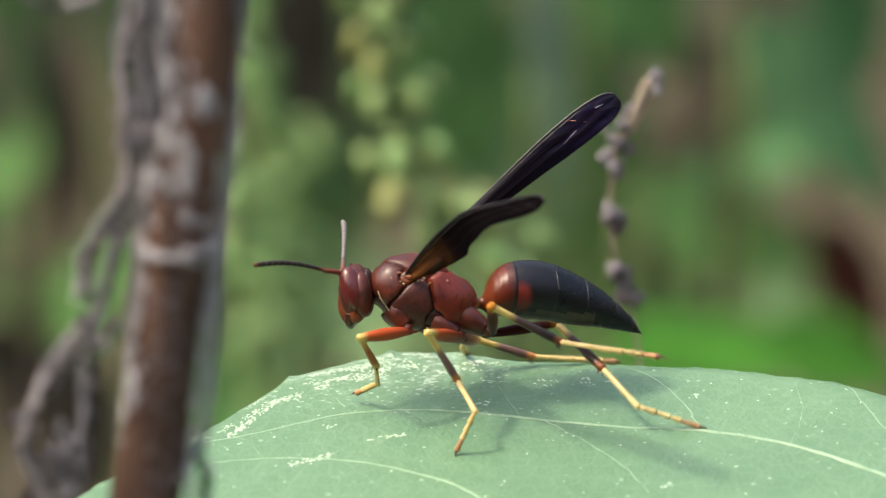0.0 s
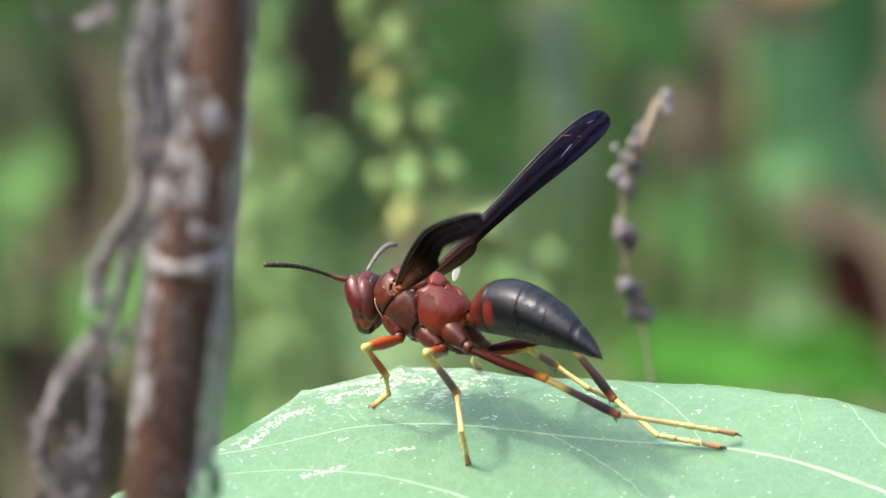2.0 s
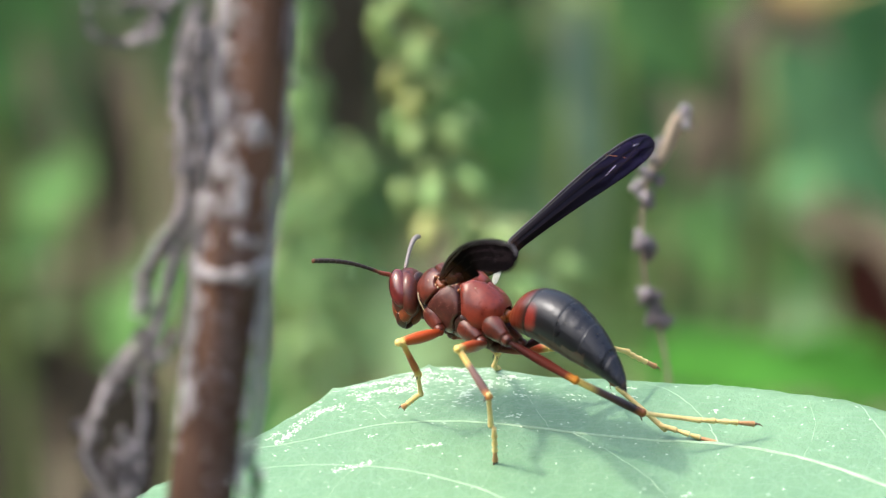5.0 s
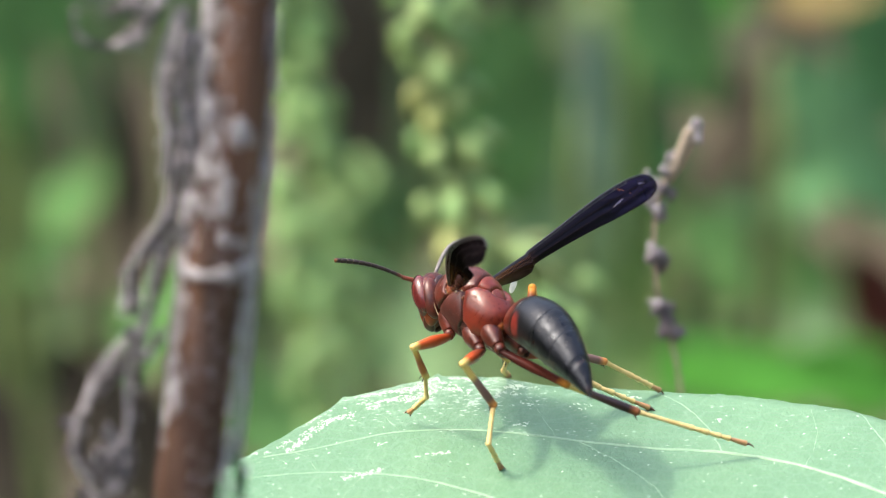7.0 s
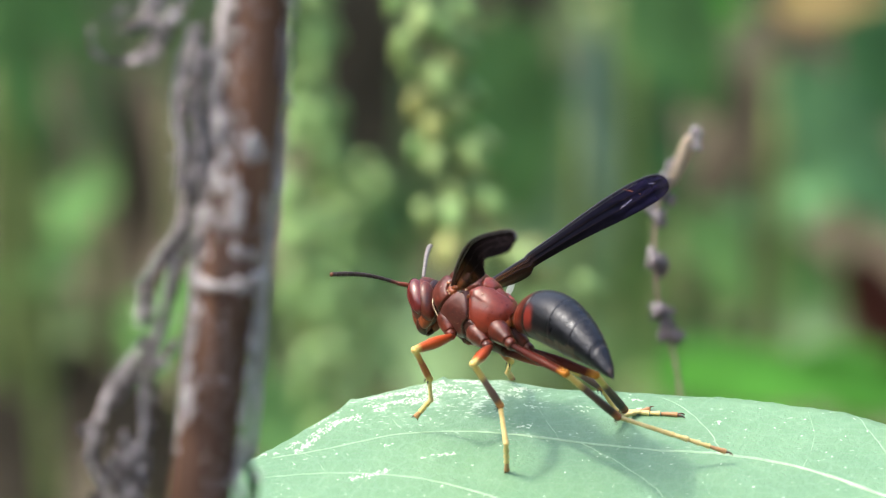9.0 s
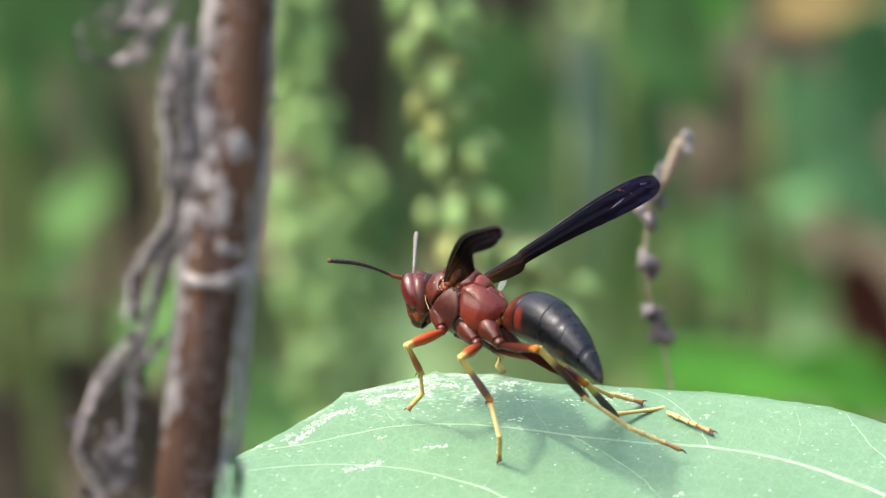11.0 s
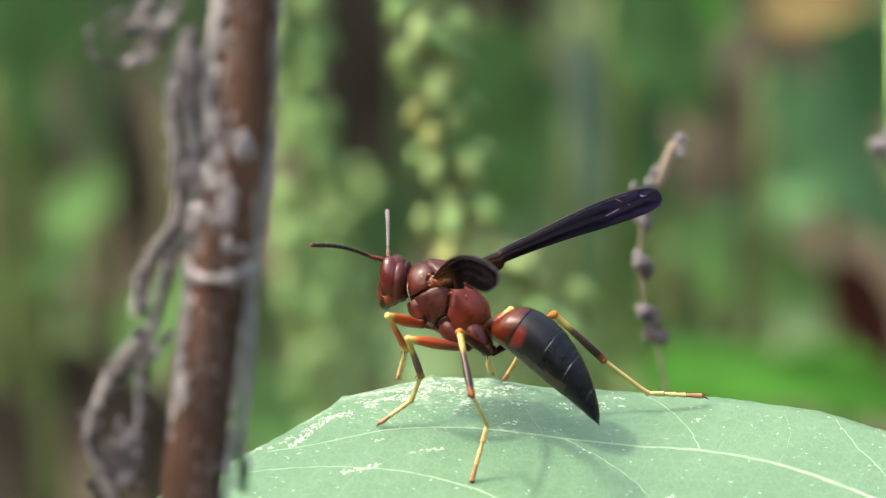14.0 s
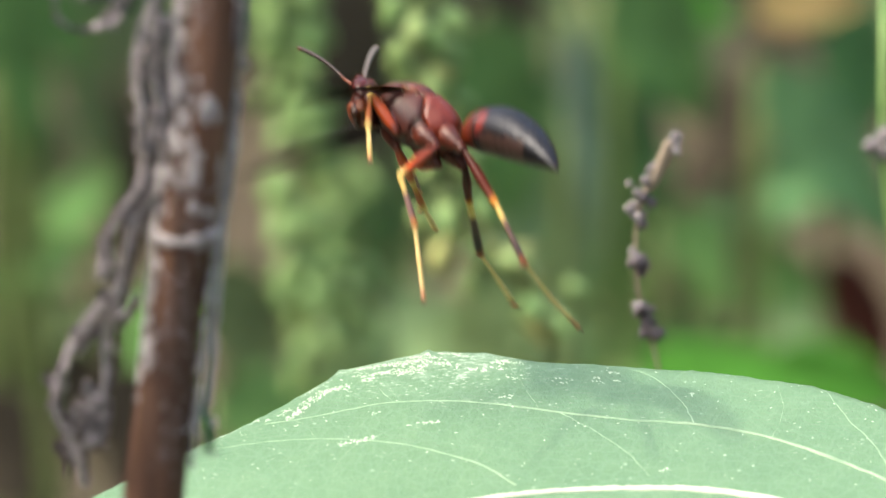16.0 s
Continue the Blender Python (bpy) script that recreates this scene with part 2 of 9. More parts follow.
def leaf_material():
    m, n, l, b = material("pale_green_leaf", 0.5)
    tc = n.new("ShaderNodeTexCoord")
    big, mid, fine = grain(n, l, 60.0, 3.0), grain(n, l, 420.0, 5.0), grain(n, l, 2600.0, 3.0)
    r = ramp(n, [(0.3, (0.081, 0.176, 0.090)), (0.7, (0.114, 0.228, 0.120))])
    l.new(big.outputs[0], r.inputs[0])
    r2 = ramp(n, [(0.35, (0.088, 0.189, 0.096)), (0.7, (0.131, 0.243, 0.134))])
    l.new(mid.outputs[0], r2.inputs[0])
    half = n.new("ShaderNodeValue")
    half.outputs[0].default_value = 0.5
    col = mixed(n, l, half.outputs[0], r.outputs[0], r2.outputs[0])
    # pale flecks and scrapes, thickest along the far margin
    scr = n.new("ShaderNodeTexNoise")
    mp = n.new("ShaderNodeMapping")
    mp.inputs["Rotation"].default_value = (0, 0, radians(-24))
    mp.inputs["Scale"].default_value = (1800, 3300, 1800)
    l.new(tc.outputs["Object"], mp.inputs[0])
    l.new(mp.outputs[0], scr.inputs["Vector"])
    scr.inputs["Scale"].default_value, scr.inputs["Detail"].default_value = 1.0, 6.0
    sep = n.new("ShaderNodeSeparateXYZ")
    l.new(tc.outputs["Object"], sep.inputs[0])
    edge = n.new("ShaderNodeMapRange")
    edge.inputs[1].default_value, edge.inputs[2].default_value = -0.004, 0.0075
    edge.inputs[3].default_value, edge.inputs[4].default_value = 0.0, 0.155
    l.new(sep.outputs["Y"], edge.inputs[0])
    xr = n.new("ShaderNodeMapRange")
    xr.inputs[1].default_value, xr.inputs[2].default_value = 0.016, 0.004
    xr.inputs[3].default_value, xr.inputs[4].default_value = 0.15, 1.0
    l.new(sep.outputs["X"], xr.inputs[0])
    em = n.new("ShaderNodeMath")
    em.operation = "MULTIPLY"
    l.new(edge.outputs[0], em.inputs[0])
    l.new(xr.outputs[0], em.inputs[1])
    sm = n.new("ShaderNodeMath")
    sm.operation = "ADD"
    l.new(scr.outputs[0], sm.inputs[0])
    l.new(em.outputs[0], sm.inputs[1])
    group = grain(n, l, 300.0, 4.0)
    gm = n.new("ShaderNodeMath")
    gm.operation = "MULTIPLY_ADD"
    gm.inputs[1].default_value = 0.45
    l.new(group.outputs[0], gm.inputs[0])
    l.new(sm.outputs[0], gm.inputs[2])
    mask = ramp(n, [(0.92, (0, 0, 0)), (1.0, (0.6, 0.6, 0.6))])
    l.new(gm.outputs[0], mask.inputs[0])
    col = mixed(n, l, mask.outputs[0], col, (0.50, 0.60, 0.48))
    # faint pale scuffs round the flecks
    rub = grain(n, l, 640.0, 6.0)
    rs = n.new("ShaderNodeMath")
    rs.operation = "MULTIPLY_ADD"
    rs.inputs[1].default_value = 1.3
    l.new(em.outputs[0], rs.inputs[0])
    l.new(rub.outputs[0], rs.inputs[2])
    rm = ramp(n, [(0.62, (0, 0, 0)), (0.8, (0.3, 0.3, 0.3))])
    l.new(rs.outputs[0], rm.inputs[0])
    col = mixed(n, l, rm.outputs[0], col, (0.29, 0.42, 0.30))
    # the net of finest veins
    net = n.new("ShaderNodeTexVoronoi")
    net.feature = "DISTANCE_TO_EDGE"
    net.inputs["Scale"].default_value = 620.0
    l.new(tc.outputs["Object"], net.inputs["Vector"])
    nm = ramp(n, [(0.0, (0.22, 0.22, 0.22)), (0.12, (0, 0, 0))])
    l.new(net.outputs["Distance"], nm.inputs[0])
    col = mixed(n, l, nm.outputs[0], col, (0.18, 0.31, 0.20))
    # tiny pale dots
    v = n.new("ShaderNodeTexVoronoi")
    v.inputs["Scale"].default_value = 380.0
    l.new(tc.outputs["Object"], v.inputs["Vector"])
    dots = ramp(n, [(0.05, (0.5, 0.5, 0.5)), (0.09, (0, 0, 0))])
    l.new(v.outputs["Distance"], dots.inputs[0])
    col = mixed(n, l, dots.outputs[0], col, (0.34, 0.48, 0.35))
    l.new(col, b.inputs["Base Color"])
    rr = n.new("ShaderNodeMapRange")
    rr.inputs[3].default_value, rr.inputs[4].default_value = 0.42, 0.6
    l.new(mid.outputs[0], rr.inputs[0])
    l.new(rr.outputs[0], b.inputs["Roughness"])
    hsum = n.new("ShaderNodeMath")
    l.new(mid.outputs[0], hsum.inputs[0])
    l.new(fine.outputs[0], hsum.inputs[1])
    bump(n, l, b, hsum.outputs[0], 0.00015, 0.7)
    b.inputs["Transmission Weight"].default_value = 0.0
    return m


m_leaf = leaf_material()
m_flake = mottled("pale_scuffed_skin", (0.28, 0.40, 0.27), (0.54, 0.62, 0.50), 900, 0.4, 0.00002)
m_midrib = mottled("white_midrib", (0.45, 0.52, 0.40), (0.64, 0.68, 0.56), 500, 0.5, 0.00003)
m_vein = mottled("whitish_green_vein", (0.17, 0.29, 0.175), (0.28, 0.41, 0.27), 500, 0.5, 0.00003)


def bark_material():
    m, n, l, b = material("brown_stem_bark", 0.75)
    tc, mp = n.new("ShaderNodeTexCoord"), n.new("ShaderNodeMapping")
    mp.inputs["Scale"].default_value = (520, 520, 60)
    l.new(tc.outputs["Object"], mp.inputs[0])
    st = n.new("ShaderNodeTexNoise")
    st.inputs["Scale"].default_value, st.inputs["Detail"].default_value = 1.0, 5.0
    l.new(mp.outputs[0], st.inputs["Vector"])
    r = ramp(n, [(0.3, (0.030, 0.015, 0.010)), (0.55, (0.088, 0.042, 0.024)), (0.75, (0.17, 0.092, 0.058))])
    l.new(st.outputs[0], r.inputs[0])
    blot = grain(n, l, 170.0, 4.0)
    mk = ramp(n, [(0.58, (0, 0, 0)), (0.74, (0.5, 0.5, 0.5))])
    l.new(blot.outputs[0], mk.inputs[0])
    l.new(mixed(n, l, mk.outputs[0], r.outputs[0], (0.24, 0.21, 0.21)), b.inputs["Base Color"])
    bump(n, l, b, st.outputs[0], 0.0004, 0.8)
    return m


m_bark = bark_material()
m_fuzz = mottled("grey_felt", (0.2, 0.19, 0.192), (0.52, 0.5, 0.51), 420, 0.95, 0.0002)
m_dry_leaf = mottled("grey_dried_leaf", (0.035, 0.031, 0.032), (0.27, 0.25, 0.26), 240, 0.9, 0.0003)
m_dry_dark = mottled("dark_curl_shade_and_crumb", (0.018, 0.016, 0.016), (0.075, 0.066, 0.066), 260, 0.9, 0.0003)
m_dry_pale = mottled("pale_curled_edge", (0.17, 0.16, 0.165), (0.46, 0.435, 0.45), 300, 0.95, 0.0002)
m_dry_stalk = mottled("tan_dry_stalk", (0.16, 0.13, 0.095), (0.32, 0.27, 0.205), 320, 0.85, 0.0002)
m_wool = mottled("woolly_grey_floret", (0.12, 0.115, 0.12), (0.30, 0.285, 0.295), 500, 0.95, 0.0003)
m_seed = mottled("grey_brown_seed_head", (0.045, 0.040, 0.046), (0.16, 0.145, 0.16), 520, 0.9, 0.0003)
m_bract = mottled("yellow_green_bract", (0.12, 0.22, 0.065), (0.30, 0.42, 0.155), 150, 0.6, 0.0002)
m_bract_gold = mottled("straw_yellow_bract", (0.17, 0.22, 0.06), (0.36, 0.39, 0.14), 150, 0.6, 0.0002)
m_bract_pale = mottled("pale_green_bract", (0.085, 0.20, 0.055), (0.235, 0.37, 0.125), 90, 0.6, 0.0002)
m_stalk = mottled("green_stalk", (0.09, 0.15, 0.045), (0.17, 0.24, 0.08), 200, 0.6, 0.0002)


def foliage(name, c, v=0.35):
    lo, hi = tuple(x * (1 - v) for x in c), tuple(x * (1 + v) for x in c)
    m = mottled(name, lo, hi, 28, 0.75, 0.0006)
    m.node_tree.nodes["Principled BSDF"].inputs["Specular IOR Level"].default_value = 0.2
    return m


m_green = foliage("mid_green_foliage", (0.089, 0.204, 0.061))
m_bright = foliage("bright_green_foliage", (0.064, 0.245, 0.030))
m_mint = foliage("mint_green_foliage", (0.103, 0.238, 0.097))
m_deep = foliage("deep_green_foliage", (0.060, 0.167, 0.058))
m_pale = foliage("grey_green_foliage", (0.168, 0.262, 0.178))
m_olive = foliage("olive_foliage", (0.126, 0.181, 0.079))
m_soft = foliage("soft_green_foliage", (0.181, 0.295, 0.141))
m_brown = foliage("dead_brown_foliage", (0.062, 0.051, 0.035))
m_umber = foliage("dark_umber_foliage", (0.048, 0.042, 0.028))
m_rust = foliage("rust_brown_foliage", (0.052, 0.013, 0.007))
m_tan = foliage("tan_dead_foliage", (0.211, 0.164, 0.066))
m_litter = mottled("brown_leaf_litter", (0.035, 0.026, 0.018), (0.09, 0.075, 0.045), 14, 0.9, 0.004)


# ---- mesh helpers ----
def finish(bm, name, mat, smooth=True):
    bmesh.ops.recalc_face_normals(bm, faces=bm.faces[:])
    me = bpy.data.meshes.new(name)
    bm.to_mesh(me)
    bm.free()
    me.materials.append(mat)
    if smooth:
        me.shade_smooth()
    return me


def part(name, bm, mat, parent, label=""):
    ob = new(name, finish(bm, name, mat))
    ob.parent = parent
    return tagged(ob, label)


def thing(name, label, category, at=(0, 0, 0), group="", kind=""):
    ob = new(name)
    ob.empty_display_size = 0.005
    ob.location = at
    return tagged(ob, label, category, group, kind)


def skin(bm, rings, cap=True):
    """Faces between rings of equal count."""
    rows = [[bm.verts.new(p) for p in ring] for ring in rings]
    n = len(rows[0])
    for a, b in zip(rows, rows[1:]):
        for i in range(n):
            bm.faces.new((a[i], a[(i + 1) % n], b[(i + 1) % n], b[i]))
    if cap:
        bm.faces.new(rows[0][::-1])
        bm.faces.new(rows[-1])
    return bm


def loft(sections, n=28, s=MM, power=2.0):
    """A body along x: sections of (x, centre z, half width, height above, depth below)."""
    rings = []
    for x, zc, hw, up, dn in sections:
        ring = []
        for i in range(n):
            a = 2 * math.pi * i / n
            c, q = math.cos(a), math.sin(a)
            y = hw * math.copysign(abs(c) ** (2 / power), c)
            z = (up if q > 0 else dn) * math.copysign(abs(q) ** (2 / power), q)
            ring.append(Vector((x, y, zc + z)) * s)
        rings.append(ring)
    return skin(bmesh.new(), rings)


def smooth_sections(keys, count):
    """Finer sections by Catmull-Rom through the keys."""
    out = []
    k = [np.array(q, float) for q in keys]
    k = [2 * k[0] - k[1]] + k + [2 * k[-1] - k[-2]]
    spans = len(k) - 3
    for i in range(count):
        u = i / (count - 1) * spans
        j = min(int(u), spans - 1)
        f = u - j
        a, b, c, d = k[j:j + 4]
        out.append(tuple(0.5 * (2 * b + (c - a) * f + (2 * a - 5 * b + 4 * c - d) * f * f + (3 * b - a - 3 * c + d) * f ** 3)))
    return out


def lobe(c, r, rot=(0, 0, 0), seg=28, rings=18, pinch=0.0, s=MM):
    """A rounded plate or lobe: an ellipsoid, pinched to one end where asked."""
    bm = bmesh.new()
    bmesh.ops.create_uvsphere(bm, u_segments=seg, v_segments=rings, radius=1.0)
    m = Euler([radians(a) for a in rot]).to_matrix()
    for v in bm.verts:
        p = v.co.copy()
        k = 1.0 - pinch * p.x
        p = Vector((p.x * r[0], p.y * r[1] * k, p.z * r[2] * k))
        v.co = (m @ p + Vector(c)) * s
    return bm


def tube(points, radii, n=12, smooth=0, flat=1.0):
    """A tube through points, with a radius at each."""
    if smooth:
        sec = smooth_sections([(*p, r) for p, r in zip(points, radii)], smooth)
        points, radii = [q[:3] for q in sec], [max(q[3], 1e-6) for q in sec]
    pts = [Vector(p) for p in points]
    side = None
    rings = []
    for i, p in enumerate(pts):
        t = (pts[min(i + 1, len(pts) - 1)] - pts[max(i - 1, 0)]).normalized()
        if side is None:
            side = t.orthogonal().normalized()
        side = (side - t * side.dot(t)).normalized()
        up = t.cross(side)
        rings.append([p + (side * math.cos(a) + up * math.sin(a) * flat) * radii[i] for a in (2 * math.pi * k / n for k in range(n))])
    return skin(bmesh.new(), rings)


def join(target, other):
    me = bpy.data.meshes.new("piece")
    other.to_mesh(me)
    other.free()
    target.from_mesh(me)
    bpy.data.meshes.remove(me)
    return target


def blade(length, width, bend=0.25, fold=0.12, n=14, k=6, ragged=0.0, rng=None, thick=0.0):
    """One leaf blade along +x from its stalk, arched and folded along the midrib, with thickness."""
    bm = bmesh.new()
    th = thick or width * 0.02
    top, bot = [], []
    for i in range(n + 1):
        u = i / n
        w = width * 0.5 * (math.sin(math.pi * min(1, u ** 0.75)) ** 0.8 * (1 - u ** 4 * 0.3)) + width * 0.012
        if rng:
            w *= 1 + ragged * (rng.random() - 0.5)
        rt, rb = [], []
        for j in range(-k, k + 1):
            v = j / k
            z = -bend * length * u * u + fold * abs(v) * w - 0.06 * width * math.cos(9 * u + 3 * v) * abs(v)
            p = Vector((u * length, v * w, z))
            rt.append(bm.verts.new(p + Vector((0, 0, th / 2))))
            rb.append(bm.verts.new(p - Vector((0, 0, th / 2))))
        top.append(rt), bot.append(rb)
    m = 2 * k
    for i in range(n):
        for j in range(m):
            bm.faces.new((top[i][j], top[i][j + 1], top[i + 1][j + 1], top[i + 1][j]))
            bm.faces.new((bot[i][j], bot[i + 1][j], bot[i + 1][j + 1], bot[i][j + 1]))
        bm.faces.new((top[i][0], top[i + 1][0], bot[i + 1][0], bot[i][0]))
        bm.faces.new((top[i][m], bot[i][m], bot[i + 1][m], top[i + 1][m]))
    for j in range(m):
        bm.faces.new((top[0][j], bot[0][j], bot[0][j + 1], top[0][j + 1]))
        bm.faces.new((top[n][j], top[n][j + 1], bot[n][j + 1], bot[n][j]))
    return bm


# ---- ground and distance ----
GROUND = -0.42


def ground():
    bm = bmesh.new()
    rng = random.Random(4)
    n = 60
    def far_out(i):
        u = 2 * i / n - 1
        return math.copysign(2.0 * abs(u) + 58.0 * abs(u) ** 5, u)

    vs = [[bm.verts.new((far_out(i), far_out(j), GROUND + 0.008 * noise.noise((i * 0.3, j * 0.3, 1)))) for j in range(n + 1)] for i in range(n + 1)]
    for i in range(n):
        for j in range(n):
            bm.faces.new((vs[i][j], vs[i + 1][j], vs[i + 1][j + 1], vs[i][j + 1]))
    tagged(new("ground", finish(bm, "ground", m_litter)), "brown leaf litter on the ground", "ground", kind="structure")


def far_thicket():
    """A plain, slightly wavy backdrop of brown and green undergrowth; its unseen sides and rear are added to block low
    sky light.
    """
    m, n, l, b = material("far_undergrowth", 0.9)
    big, mid = grain(n, l, 4.0, 2.0), grain(n, l, 13.0, 3.0)
    r = ramp(n, [(0.38, (0.07, 0.056, 0.042)), (0.46, (0.09, 0.085, 0.058)), (0.54, (0.09, 0.15, 0.065)), (0.7, (0.11, 0.21, 0.09))])
    mx = n.new("ShaderNodeMath")
    mx.operation = "MULTIPLY_ADD"
    mx.inputs[1].default_value = 0.35
    l.new(mid.outputs[0], mx.inputs[0])
    sc = n.new("ShaderNodeMath")
    sc.operation = "MULTIPLY"
    sc.inputs[1].default_value = 0.65
    l.new(big.outputs[0], sc.inputs[0])
    l.new(sc.outputs[0], mx.inputs[2])
    l.new(mx.outputs[0], r.inputs[0])
    l.new(r.outputs[0], b.inputs["Base Color"])
    bm = bmesh.new()
    nx, nz = 320, 30
    vs = []
    for i in range(nx):
        a = 2 * math.pi * i / nx
        col = []
        for j in range(nz + 1):
            r = 2.0 + 0.1 * noise.noise((math.cos(a) * 9, math.sin(a) * 9, j * 0.4)) + 0.3 * j / nz
            top = 1.6 + 0.4 * noise.noise((math.cos(a) * 4, math.sin(a) * 4, 3))
            col.append(bm.verts.new((r * math.sin(a), r * math.cos(a), GROUND - 0.05 + top * j / nz)))
        vs.append(col)
    for i in range(nx):
        for j in range(nz):
            k = (i + 1) % nx
            bm.faces.new((vs[i][j], vs[k][j], vs[k][j + 1], vs[i][j + 1]))
    tagged(new("backdrop", finish(bm, "backdrop", m)), "far brown and green undergrowth, with an unseen ring added against low sky light", "backdrop", kind="structure")


ground()
far_thicket()


# ---- the plants behind: loose leaves on thin stalks ----
def far_leaf(at, length, width, turn, mat, label, lean=70, name="background_leaf"):
    """A leaf that faces the clearing, its blade centred on at, on a stalk that rises from the ground."""
    rng = random.Random(int(abs(at[0]) * 9e4 + abs(at[2]) * 7e4))
    root = thing(name, label, "leaf", at, "background leaves")
    bm = blade(length, width, 0.12 + 0.1 * rng.random(), 0.1, 16, 6, ragged=0.06, rng=rng)
    rot = Matrix.Rotation(radians(turn), 4, "Y") @ Matrix.Rotation(radians(lean), 4, "X")
    bm.transform(rot @ Matrix.Translation((-length * 0.5, 0, 0)))
    part("blade", bm, mat, root)
    base = rot @ Vector((-length * 0.5, 0, 0))
    foot = Vector((base.x * 1.3 + 0.02 * rng.random(), base.z * 0 + 0.03, GROUND - at[2]))
    mid = (base + foot) / 2 + Vector((0.015 * (rng.random() - 0.5), 0.02, 0))
    part("stalk", tube([base, mid, foot], [0.0011, 0.0016, 0.0024], 8, 14), m_stalk if mat not in (m_brown, m_umber, m_rust, m_tan) else m_umber, root)
    return root


far_leaf((-0.06212, 0.38500, -0.06837), 0.0352, 0.0092, 80, m_green, "broad green leaf, out of focus in the undergrowth")
far_leaf((-0.05904, 0.48500, -0.11315), 0.0280, 0.0075, -48, m_green, "broad green leaf, out of focus in the undergrowth")
far_leaf((-0.06592, 0.41000, -0.07122), 0.0361, 0.0103, 84, m_green, "broad green leaf, out of focus in the undergrowth")
far_leaf((-0.05925, 0.43500, -0.07213), 0.0211, 0.0097, 70, m_green, "broad green leaf, out of focus in the undergrowth")
far_leaf((-0.05783, 0.53500, -0.10921), 0.0410, 0.0146, 80, m_olive, "broad green leaf, out of focus in the undergrowth")
far_leaf((-0.06899, 0.51000, -0.11331), 0.0306, 0.0162, 60, m_olive, "broad green leaf, out of focus in the undergrowth")
far_leaf((-0.06605, 0.46000, -0.12588), 0.0274, 0.0137, 10, m_olive, "broad green leaf, out of focus in the undergrowth")
far_leaf((-0.06427, 0.43500, -0.11203), 0.0196, 0.0080, -15, m_green, "broad green leaf, out of focus in the undergrowth")
far_leaf((-0.06354, 0.46000, -0.14102), 0.0385, 0.0239, 15, m_brown, "withered brown leaf hanging in the undergrowth")
far_leaf((-0.04321, 0.36000, -0.12026), 0.0248, 0.0132, 70, m_brown, "withered brown leaf hanging in the undergrowth")
far_leaf((-0.06656, 0.41000, -0.13626), 0.0262, 0.0175, 40, m_brown, "withered brown leaf hanging in the undergrowth")
far_leaf((-0.04507, 0.46000, -0.12588), 0.0237, 0.0110, -60, m_green, "broad green leaf, out of focus in the undergrowth")
far_leaf((-0.04102, 0.46000, -0.08480), 0.0271, 0.0109, 80, m_olive, "broad green leaf, out of focus in the undergrowth")
far_leaf((-0.01335, 0.48500, -0.09313), 0.0482, 0.0139, 86, m_brown, "withered brown leaf hanging in the undergrowth")
far_leaf((-0.01082, 0.46000, -0.11272), 0.0291, 0.0109, 70, m_deep, "broad green leaf, out of focus in the undergrowth")
far_leaf((-0.00805, 0.51000, -0.13891), 0.0288, 0.0153, 20, m_soft, "broad green leaf, out of focus in the undergrowth")
far_leaf((0.00997, 0.41000, -0.08353), 0.0361, 0.0172, 78, m_green, "broad green leaf, out of focus in the undergrowth")
far_leaf((0.01780, 0.43500, -0.10289), 0.0390, 0.0221, 70, m_soft, "broad green leaf, out of focus in the undergrowth")
far_leaf((0.01072, 0.48500, -0.08082), 0.0240, 0.0148, 60, m_brown, "withered brown leaf hanging in the undergrowth")
far_leaf((0.02125, 0.36000, -0.07205), 0.0342, 0.0057, 84, m_pale, "broad green leaf, out of focus in the undergrowth")
far_leaf((0.01971, 0.46000, -0.12588), 0.0329, 0.0183, 30, m_soft, "broad green leaf, out of focus in the undergrowth")
far_leaf((0.02046, 0.51000, -0.08800), 0.0284, 0.0133, 30, m_olive, "broad green leaf, out of focus in the undergrowth")
far_leaf((0.03573, 0.43500, -0.07662), 0.0291, 0.0167, 60, m_green, "broad green leaf, out of focus in the undergrowth")
far_leaf((0.03749, 0.46000, -0.07466), 0.0235, 0.0126, 10, m_bright, "broad green leaf, out of focus in the undergrowth")
far_leaf((0.04853, 0.46000, -0.09360), 0.0417, 0.0082, -58, m_umber, "withered brown leaf hanging in the undergrowth")
far_leaf((0.05985, 0.53500, -0.10024), 0.0350, 0.0146, -40, m_umber, "withered brown leaf hanging in the undergrowth")
far_leaf((0.05698, 0.41000, -0.06378), 0.0197, 0.0094, -8, m_tan, "dead tan leaf in the undergrowth")
far_leaf((0.06165, 0.41000, -0.08883), 0.0397, 0.0129, 50, m_mint, "broad green leaf, out of focus in the undergrowth")
far_leaf((0.06831, 0.46000, -0.08573), 0.0236, 0.0136, 70, m_deep, "broad green leaf, out of focus in the undergrowth")
far_leaf((0.05591, 0.46000, -0.10431), 0.0327, 0.0136, -20, m_mint, "broad green leaf, out of focus in the undergrowth")
far_leaf((0.04266, 0.43500, -0.10837), 0.0178, 0.0098, 25, m_green, "broad green leaf, out of focus in the undergrowth")
far_leaf((0.05098, 0.48500, -0.12468), 0.0355, 0.0168, 15, m_green, "broad green leaf, out of focus in the undergrowth")
far_leaf((0.03058, 0.46000, -0.11554), 0.0328, 0.0200, 60, m_green, "broad green leaf, out of focus in the undergrowth")
far_leaf((0.06769, 0.43500, -0.12028), 0.0232, 0.0098, 60, m_rust, "dark rust-red withered leaf in the undergrowth")
far_leaf((0.06291, 0.51000, -0.14188), 0.0288, 0.0135, 10, m_soft, "broad green leaf, out of focus in the undergrowth")
